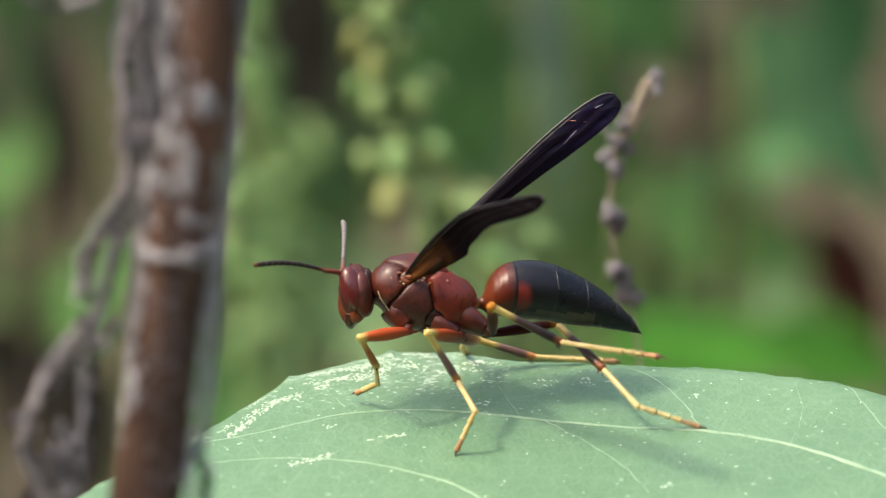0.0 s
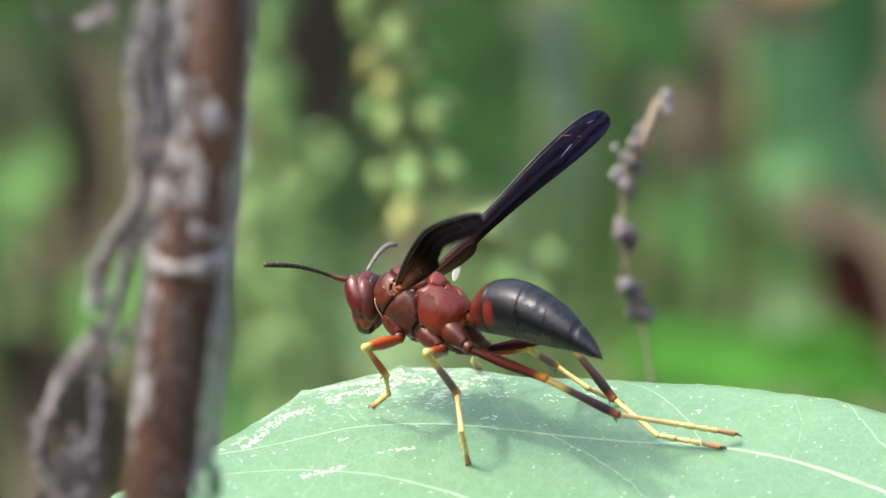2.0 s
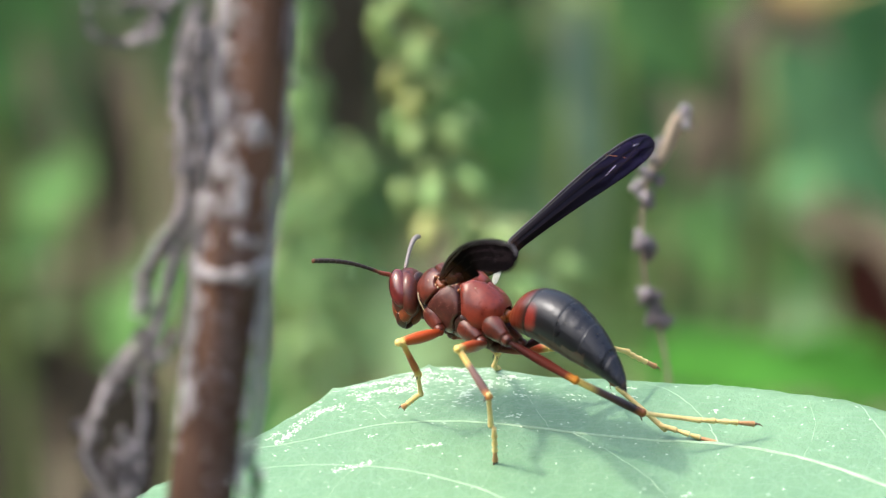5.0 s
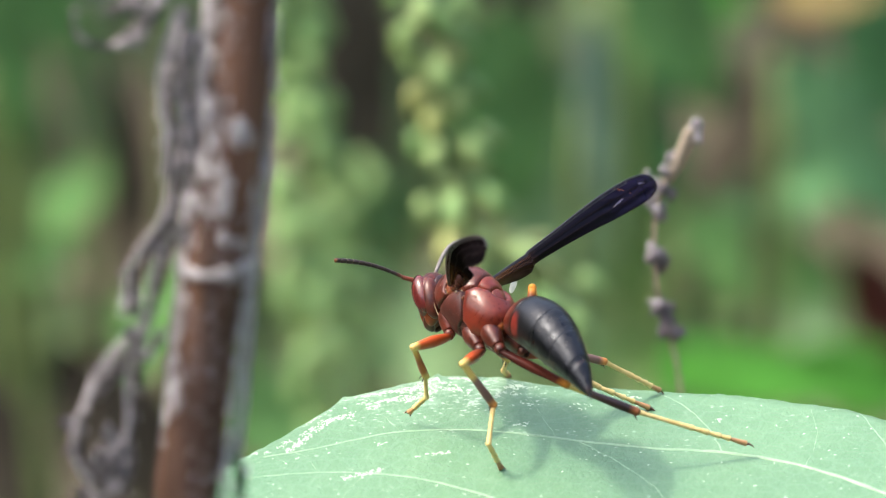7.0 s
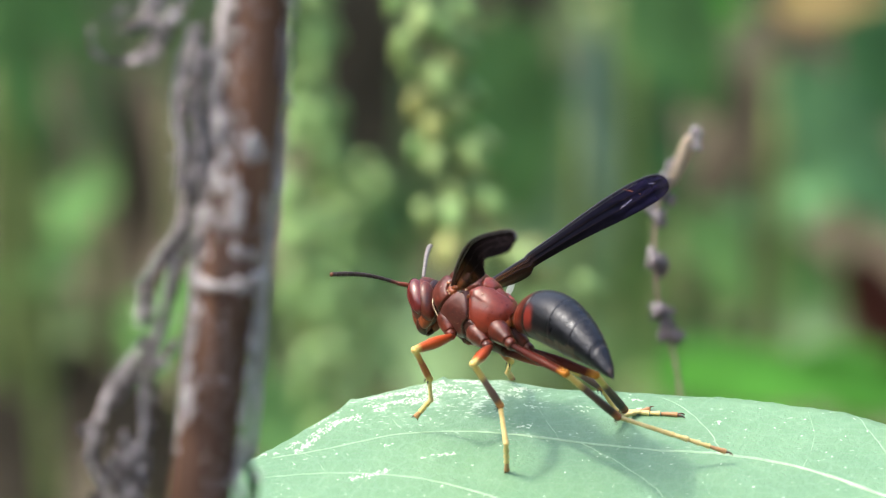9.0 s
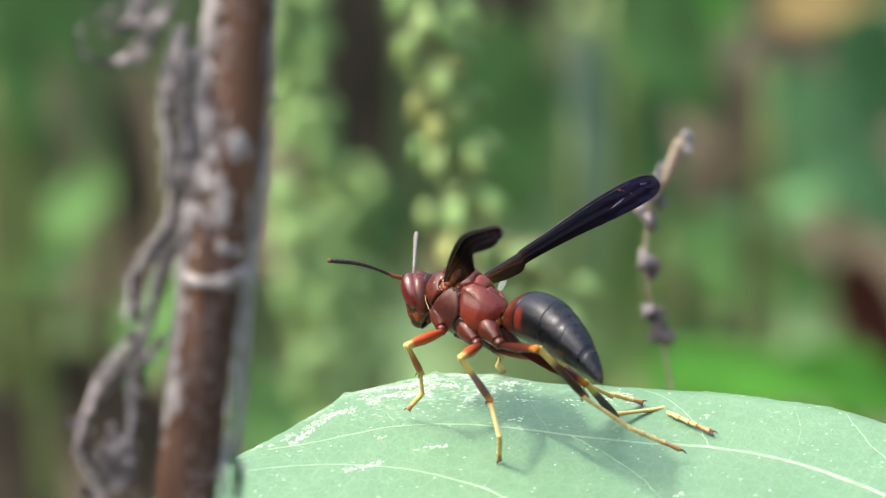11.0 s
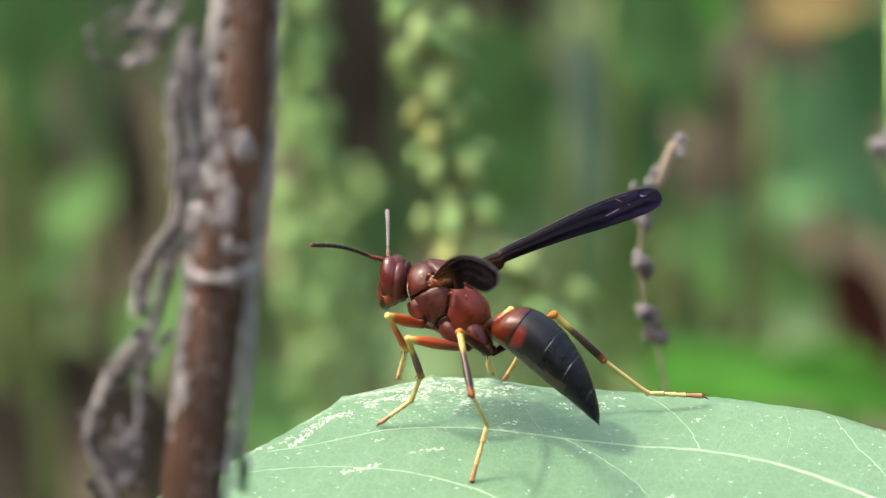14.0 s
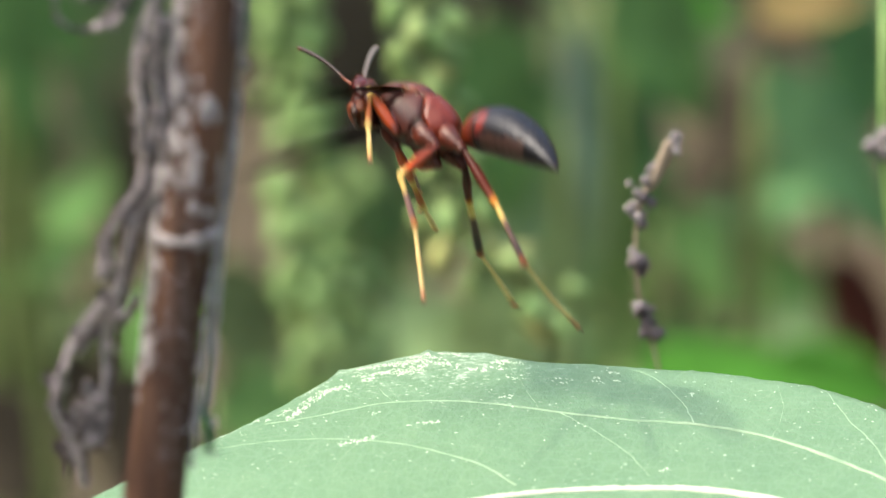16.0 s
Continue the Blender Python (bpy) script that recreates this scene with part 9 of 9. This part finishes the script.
    walk(leg_rm[1], [
        (0, at(-5.16, -6.16, -2.63, 0.0, 8.2, -166.9)), (0.5, at(-8.14, -3.27, -3.29, 7.2, 5.9, -112.8)), (1, at(-7.47, -4.08, -1.37, 4.4, 17.3, -126.3)),
        (1.5, at(-7.81, -3.81, -1.96, 7.8, 26.4, -117.4)), (2, at(-7.79, -3.73, -1.72, 15.5, 17.9, -97.0)), (2.5, at(-8.06, -3.13, -1.71, 13.7, 17.6, -103.0)),
        (3, at(-8.13, -2.86, -1.65, 12.2, 12.8, -108.8)), (3.5, at(-8.26, -2.70, -2.04, 11.9, 15.7, -110.0)), (4, at(-7.53, -4.10, -1.57, 12.3, -17.0, -146.7)),
        (6.5, at(-4.64, -6.23, -2.00, 4.0, -4.9, -104.6)), (7, at(-4.54, -6.23, -1.88, 3.9, 3.0, -101.6)), (7.5, at(-5.54, -4.18, 0.76, 3.4, 28.9, -103.4)),
        (8, at(-4.53, -6.33, -2.55, 21.2, 18.1, -60.7)), (8.5, at(-4.90, -6.25, -2.69, -12.9, 25.6, -139.6)), (9, at(-7.67, -4.20, -2.60, -0.7, 11.2, -102.5)),
        (11.5, at(-8.05, -3.26, -1.87, -0.1, 19.9, -100.3)), (12, at(-8.06, -3.48, -2.56, 2.2, 16.9, -93.1)), (12.5, at(-8.20, -2.98, -2.14, 2.6, 15.9, -91.7)),
        (12.7, at(-8.19, -2.92, -1.98, -0.1, 17.5, -101.0)), (13, at(-7.47, -4.48, -3.12, 4.3, 20.4, -87.6)), (13.2, at(-8.31, -2.81, -3.04, 5.1, 16.6, -84.8)),
        (13.5, at(-8.28, -2.50, -1.86, 2.4, 10.3, -96.6)), (13.7, at(-1.59, -2.27, 1.65, -4.6, 6.9, -141.0)), (14, at(-5.08, -2.45, 1.74, 0.8, 22.5, -120.1)),
        (14.5, at(-5.97, -2.45, 1.33, 1.7, 33.4, -118.3)), (15, at(-8.32, -0.71, -1.81, 21.4, 41.5, -86.4)), (15.5, at(-7.08, -4.89, -3.47, 3.6, 60.9, -108.8)),
        (15.7, at(-8.26, -2.29, -1.62, 19.9, 55.9, -89.8)), (15.8, at(-8.44, -2.18, -2.66, 29.0, 57.6, -78.9)), (15.9, at(-6.39, -4.95, -5.00, 20.7, 52.3, -89.0)),
        (15.967, at(0.15, -4.68, -1.79, 18.2, -5.1, -94.5)), (16, at(0.15, -4.68, -1.79, 18.2, -5.1, -94.5)),
    ])
    walk(leg_rm[2], [
        (0, at(-9.59, -7.19, -3.29, 0.0, -4.4, -175.2)), (0.5, at(-9.91, -7.49, -3.77, -21.6, 54.0, 141.5)), (1, at(-10.07, -7.62, -2.74, 5.0, 45.7, 175.8)),
        (1.5, at(-9.70, -7.47, -4.00, -10.3, 31.0, 151.6)), (2, at(-8.32, -8.08, -3.13, 7.5, 20.9, -169.1)), (2.5, at(-9.04, -7.40, -3.10, 0.6, 20.0, 171.1)),
        (3, at(-9.58, -7.11, -2.68, 1.2, 19.7, 172.9)), (3.5, at(-9.78, -6.86, -3.29, 22.1, 21.0, -131.2)), (4, at(-11.20, -6.51, -0.22, 24.9, -11.8, -98.4)),
        (6.5, at(-5.80, -10.67, -1.60, 24.9, 17.2, -99.9)), (7, at(-5.47, -10.73, -2.11, 25.0, 14.7, -99.5)), (7.5, at(-6.48, -8.09, -1.47, 28.8, 1.9, -73.7)),
        (8, at(-2.39, -10.14, -3.98, -30.7, 29.3, 157.9)), (8.5, at(-8.06, -8.94, -4.68, -94.7, 47.1, 68.1)), (9, at(-8.64, -8.60, -3.50, 83.8, 36.1, -112.9)),
        (11.5, at(-8.82, -7.51, -3.44, 85.7, 5.3, -107.7)), (12, at(-8.29, -7.88, -3.89, 86.5, 7.2, -100.6)), (12.5, at(-8.33, -7.41, -3.40, 86.5, 10.1, -100.6)),
        (12.7, at(-9.03, -7.23, -3.36, 86.4, 14.3, -100.7)), (13, at(-7.29, -8.79, -4.72, 90.1, 18.8, -87.9)), (13.2, at(-7.91, -7.20, -4.35, 88.2, 19.7, -93.7)),
        (13.5, at(-8.79, -7.00, -2.68, 87.3, 11.6, -97.0)), (13.7, at(-5.14, -5.15, 1.10, 87.6, 6.9, -94.9)), (14, at(-7.21, -6.13, -0.02, 94.6, 43.0, -79.2)),
        (14.5, at(-7.79, -5.83, -1.20, 91.1, 46.2, -84.3)), (15, at(-8.11, -4.15, -4.85, 85.7, 29.0, -93.0)), (15.5, at(-7.80, -7.01, -7.49, 84.1, 45.5, -95.6)),
        (15.7, at(-8.25, -4.87, -5.43, 84.7, 51.5, -94.8)), (15.8, at(-7.97, -4.59, -6.54, 88.7, 53.4, -89.8)), (15.9, at(-6.34, -7.76, -8.64, 83.6, 48.8, -96.2)),
        (15.967, at(-0.20, -9.25, -1.38, 88.6, -16.6, -81.2)), (16, at(-0.20, -9.25, -1.38, 88.6, -16.6, -81.2)),
    ])
    walk(leg_rm[3], [
        (0, at(-12.77, -7.46, -3.04, 0.0, -4.6, -175.3)), (0.5, at(-11.38, -6.32, -6.36, -1.3, 14.3, 169.1)), (1, at(-12.29, -7.46, -5.03, 2.3, 39.4, 177.0)),
        (1.5, at(-12.11, -6.16, -5.65, 20.9, -1.7, -132.3)), (2, at(-11.26, -8.64, -4.27, 22.1, 15.4, -122.0)), (2.5, at(-12.01, -6.94, -4.19, 19.0, 21.8, -131.6)),
        (3, at(-12.57, -6.73, -3.75, 15.7, 22.3, -140.4)), (3.5, at(-11.75, -9.11, -4.44, -1.6, 13.0, 166.3)), (4, at(-11.66, -9.61, 0.43, 3.8, 4.0, -158.4)),
        (6.5, at(-6.33, -13.68, -2.55, 15.8, 17.6, -100.1)), (7, at(-5.98, -13.78, -2.92, 16.0, 14.8, -99.5)), (7.5, at(-5.59, -11.16, -1.58, 19.7, 1.1, -72.9)),
        (8, at(-4.98, -9.09, -5.55, -121.8, 44.7, 123.8)), (8.5, at(-7.25, -6.92, -7.02, -63.7, 4.3, -133.3)), (9, at(-9.65, -10.99, -5.38, -68.9, -21.2, -100.2)),
        (11.5, at(-9.79, -10.55, -3.73, -67.8, 5.0, -107.7)), (12, at(-8.88, -11.00, -4.29, -67.0, 7.1, -100.6)), (12.5, at(-8.92, -10.50, -3.96, -67.0, 10.1, -100.7)),
        (12.7, at(-9.61, -10.27, -4.15, -67.0, 14.3, -100.7)), (13, at(-7.18, -11.82, -5.75, -63.4, 18.7, -87.9)), (13.2, at(-8.11, -10.20, -5.43, -65.3, 19.8, -93.8)),
        (13.5, at(-9.18, -10.11, -3.32, -66.2, 11.6, -97.0)), (13.7, at(-5.41, -8.31, 0.72, -65.7, 6.2, -93.7)), (14, at(-6.78, -8.43, -2.20, -58.8, 43.4, -78.2)),
        (14.5, at(-7.57, -8.04, -3.51, -62.8, 46.3, -83.9)), (15, at(-8.25, -6.94, -6.41, -68.3, 26.1, -93.1)), (15.5, at(-8.02, -9.24, -9.78, -65.7, 40.8, -88.4)),
        (15.7, at(-8.42, -6.85, -7.93, -66.2, 49.3, -89.0)), (15.8, at(-7.96, -6.50, -9.11, -63.0, 51.0, -85.0)), (15.9, at(-6.57, -9.85, -11.05, -64.3, 39.3, -86.7)),
        (15.967, at(0.26, -12.28, -0.47, -62.6, -18.1, -78.6)), (16, at(0.26, -12.28, -0.47, -62.6, -18.1, -78.6)),
    ])
    walk(leg_rh[0], [
        (0, at(-5.70, -1.40, -2.20, -0.0, -15.0, -148.2)), (0.5, at(-5.70, -1.40, -2.20, 5.1, -68.7, -155.1)), (1, at(-5.70, -1.40, -2.20, -11.6, -49.1, -135.9)),
        (1.5, at(-5.70, -1.40, -2.20, -16.3, -24.0, -128.2)), (2, at(-5.70, -1.40, -2.20, -15.5, -16.8, -130.5)), (2.5, at(-5.70, -1.40, -2.20, -12.2, -13.3, -143.2)),
        (3, at(-5.70, -1.40, -2.20, -11.6, -10.1, -146.2)), (3.5, at(-5.70, -1.40, -2.20, -11.8, -6.8, -145.0)), (4, at(-5.70, -1.40, -2.20, -12.5, -8.7, -139.7)),
        (6.5, at(-5.70, -1.40, -2.20, -81.8, -48.9, -32.8)), (7, at(-5.70, -1.40, -2.20, -82.9, -49.8, -31.4)), (7.5, at(-5.70, -1.40, -2.20, -89.2, -40.1, -22.5)),
        (8, at(-5.70, -1.40, -2.20, 11.2, -55.7, -138.6)), (8.5, at(-5.70, -1.40, -2.20, 24.1, -29.8, -157.0)), (9, at(-5.70, -1.40, -2.20, 27.3, 3.7, -170.6)),
        (11.5, at(-5.70, -1.40, -2.20, 29.7, 7.2, -145.9)), (12, at(-5.70, -1.40, -2.20, 30.7, 6.8, -137.3)), (12.5, at(-5.70, -1.40, -2.20, 30.0, 4.3, -144.5)),
        (12.7, at(-5.70, -1.40, -2.20, 29.3, -13.7, -135.3)), (13, at(-5.70, -1.40, -2.20, 12.2, -20.5, -81.2)), (13.2, at(-5.70, -1.40, -2.20, 17.3, -46.8, -90.2)),
        (13.5, at(-5.70, -1.40, -2.20, 8.6, -50.5, -78.7)), (13.7, at(-5.70, -1.40, -2.20, 23.0, -55.4, -96.7)), (14, at(-5.70, -1.40, -2.20, 68.7, -58.8, -150.0)),
        (14.5, at(-5.70, -1.40, -2.20, 62.3, -46.3, -141.9)), (15, at(-5.70, -1.40, -2.20, 57.2, -35.9, -134.2)), (15.5, at(-5.70, -1.40, -2.20, 55.0, -35.8, -130.4)),
        (15.7, at(-5.70, -1.40, -2.20, 53.4, -28.1, -127.5)), (15.8, at(-5.70, -1.40, -2.20, 50.0, -6.7, -116.2)), (15.9, at(-5.70, -1.40, -2.20, 49.5, 9.6, -137.7)),
        (15.967, at(-5.70, -1.40, -2.20, 50.0, -8.5, -86.1)), (16, at(-5.70, -1.40, -2.20, 50.0, -8.5, -86.1)),
    ])
    walk(leg_rh[1], [
        (0, at(-10.87, -4.60, -0.57, -0.0, 29.1, 130.9)), (0.5, at(-7.77, -2.36, 3.67, 27.0, 31.0, -177.8)), (1, at(-8.66, -4.27, 2.56, 72.3, 60.1, -118.8)),
        (1.5, at(-9.26, -5.92, 0.36, 31.5, 46.4, -168.3)), (2, at(-9.61, -5.99, -0.38, 37.5, 39.9, -159.6)), (2.5, at(-10.61, -5.07, -0.75, 27.3, 35.2, -176.2)),
        (3, at(-10.85, -4.85, -1.10, 32.9, 28.9, -165.7)), (3.5, at(-10.82, -4.99, -1.46, 31.5, 31.0, -168.6)), (4, at(-10.45, -5.43, -1.25, 31.6, 29.7, -168.3)),
        (6.5, at(-2.22, -3.64, 2.55, 38.0, 54.8, -159.1)), (7, at(-2.23, -3.52, 2.61, 57.6, 60.7, -135.9)), (7.5, at(-1.25, -3.25, 1.86, 49.8, 33.3, -146.4)),
        (8, at(-8.36, -3.75, 3.00, 100.9, 46.6, -73.5)), (8.5, at(-10.73, -3.54, 0.93, 98.2, 53.0, -76.9)), (9, at(-11.90, -2.43, -2.61, 91.2, 19.7, -88.3)),
        (11.5, at(-10.87, -4.91, -2.99, 89.7, 23.5, -92.1)), (12, at(-10.29, -5.65, -2.95, 92.7, 29.7, -85.6)), (12.5, at(-10.81, -5.05, -2.67, 93.8, 35.9, -83.6)),
        (12.7, at(-10.05, -5.70, -0.71, 57.4, 55.0, -132.5)), (13, at(-4.79, -7.23, 0.00, 95.9, 56.0, -86.5)), (13.2, at(-5.72, -5.71, 2.39, 87.0, 24.2, -99.7)),
        (13.5, at(-4.91, -5.33, 2.66, 74.5, 27.3, -128.0)), (13.7, at(-6.12, -4.96, 2.98, 70.2, 20.0, -138.7)), (14, at(-8.52, -3.03, 3.19, 65.7, 14.7, -153.8)),
        (14.5, at(-9.12, -4.09, 2.35, 63.6, 18.0, -161.1)), (15, at(-9.26, -5.06, 1.49, 67.0, 8.1, -146.0)), (15.5, at(-9.01, -5.29, 1.48, 66.3, 18.5, -149.0)),
        (15.7, at(-9.08, -5.81, 0.77, 67.5, 15.7, -145.0)), (15.8, at(-8.47, -7.01, -1.46, 64.8, 15.4, -155.4)), (15.9, at(-10.29, -5.58, -3.25, 71.5, 27.5, -137.1)),
        (15.967, at(-5.27, -7.62, -1.27, 82.9, 10.3, -103.2)), (16, at(-5.27, -7.62, -1.27, 82.9, 10.3, -103.2)),
    ])
    walk(leg_rh[2], [
        (0, at(-14.42, -0.51, -3.58, 0.0, 31.9, 130.3)), (0.5, at(-13.08, -2.56, 0.48, 31.9, 24.1, -167.2)), (1, at(-10.15, -6.97, -2.81, 26.5, 33.3, -178.4)),
        (1.5, at(-13.44, -6.79, -4.13, 23.1, 18.2, 173.9)), (2, at(-14.07, -7.65, -4.36, 22.4, 20.4, 171.9)), (2.5, at(-15.67, -5.41, -4.32, 13.5, 28.5, 150.5)),
        (3, at(-16.11, -6.19, -4.09, 8.8, 31.0, 141.2)), (3.5, at(-16.03, -6.04, -4.65, 6.6, 26.4, 136.6)), (4, at(-15.72, -6.52, -4.32, 14.7, 26.3, 154.6)),
        (6.5, at(-5.56, -4.92, -2.52, 58.6, 17.5, -111.1)), (7, at(-4.41, -5.63, -2.79, 57.9, 15.1, -113.5)), (7.5, at(-5.56, -6.12, -1.55, 56.0, 23.3, -119.2)),
        (8, at(-7.15, -7.83, -1.50, 63.8, 55.2, -107.4)), (8.5, at(-9.89, -7.17, -4.03, 102.1, 27.2, -53.2)), (9, at(-11.73, -8.26, -4.70, 102.4, 3.3, -52.1)),
        (11.5, at(-11.09, -10.59, -5.46, 116.8, -19.7, -134.0)), (12, at(-9.88, -11.02, -6.02, 124.1, 4.2, 176.2)), (12.5, at(-10.25, -10.04, -6.31, 124.0, -3.4, 169.7)),
        (12.7, at(-12.45, -8.32, -5.79, 122.9, 9.5, 149.3)), (13, at(-4.58, -10.69, -5.14, 131.3, 22.7, 178.6)), (13.2, at(-6.67, -11.29, -0.15, 134.1, -9.3, -158.3)),
        (13.5, at(-8.30, -9.67, -0.18, 135.3, 14.9, -133.8)), (13.7, at(-10.49, -8.80, 0.86, 133.3, 13.1, -142.5)), (14, at(-13.90, -5.68, 1.61, 130.5, 9.4, -156.6)),
        (14.5, at(-14.70, -6.00, 0.44, 128.7, 10.9, -166.5)), (15, at(-14.35, -8.49, 0.62, 128.5, 6.3, -168.0)), (15.5, at(-14.05, -8.32, -0.49, 129.6, 4.5, -156.2)),
        (15.7, at(-13.97, -9.23, -0.91, 129.8, 4.2, -153.3)), (15.8, at(-13.90, -9.50, -3.10, 129.3, 11.4, -157.2)), (15.9, at(-14.32, -9.33, -6.11, 136.1, 23.4, -135.1)),
        (15.967, at(-6.67, -13.56, -2.38, 139.7, -10.8, -104.3)), (16, at(-6.67, -13.56, -2.38, 139.7, -10.8, -104.3)),
    ])
    walk(leg_rh[3], [
        (0, at(-17.17, 2.73, -6.22, 0.0, 10.4, -178.2)), (0.5, at(-17.53, -3.58, -1.57, 0.5, -7.5, -159.0)), (1, at(-14.33, -7.09, -5.56, 0.8, 13.4, -152.8)),
        (1.5, at(-18.16, -6.28, -5.69, 0.6, -3.4, -155.8)), (2, at(-18.71, -6.99, -6.11, 0.5, -1.5, -155.3)), (2.5, at(-19.49, -3.25, -6.71, 0.6, 0.8, -166.4)),
        (3, at(-19.45, -3.50, -6.66, 0.6, -0.5, 176.0)), (3.5, at(-19.28, -2.96, -6.87, 0.6, -0.9, 177.6)), (4, at(-19.77, -4.60, -6.54, 0.5, -4.0, 178.6)),
        (6.5, at(-7.28, -9.37, -4.02, 5.9, 11.2, -108.9)), (7, at(-6.33, -10.05, -4.10, 5.2, 9.8, -112.9)), (7.5, at(-7.80, -10.12, -3.53, 8.1, 10.2, -96.0)),
        (8, at(-8.00, -10.55, -5.61, 7.8, -16.7, -91.2)), (8.5, at(-7.23, -10.73, -6.31, 12.8, -23.7, -105.4)), (9, at(-8.66, -12.20, -4.99, 26.5, -12.9, -147.4)),
        (11.5, at(-14.36, -13.97, -3.78, 30.0, 2.1, 176.8)), (12, at(-14.86, -10.69, -6.39, 29.0, -8.7, -165.3)), (12.5, at(-15.16, -9.14, -6.02, 28.4, -12.4, -162.3)),
        (12.7, at(-16.69, -5.80, -6.62, 18.3, -20.4, -127.4)), (13, at(-9.19, -10.57, -7.07, 3.8, -2.2, -62.1)), (13.2, at(-11.26, -13.11, 0.65, 24.1, -26.1, -133.3)),
        (13.5, at(-11.65, -13.15, -1.47, 17.3, -15.3, -114.3)), (13.7, at(-14.35, -11.77, -0.27, 16.8, -11.0, -112.5)), (14, at(-18.43, -7.64, 0.79, 29.2, -22.9, -153.1)),
        (14.5, at(-19.48, -7.15, -0.50, 30.1, -19.0, -155.4)), (15, at(-19.21, -9.52, 0.07, 28.8, -23.7, -152.0)), (15.5, at(-18.61, -10.33, -0.88, 24.3, -15.5, -138.6)),
        (15.7, at(-18.42, -11.47, -1.27, 22.0, -20.0, -131.3)), (15.8, at(-18.42, -11.40, -4.10, 25.1, -19.4, -140.4)), (15.9, at(-17.57, -12.57, -8.10, 23.7, -9.5, -134.8)),
        (15.967, at(-7.88, -18.31, -1.44, 16.8, -12.4, -99.6)), (16, at(-7.88, -18.31, -1.44, 16.8, -12.4, -99.6)),
    ])


motions()
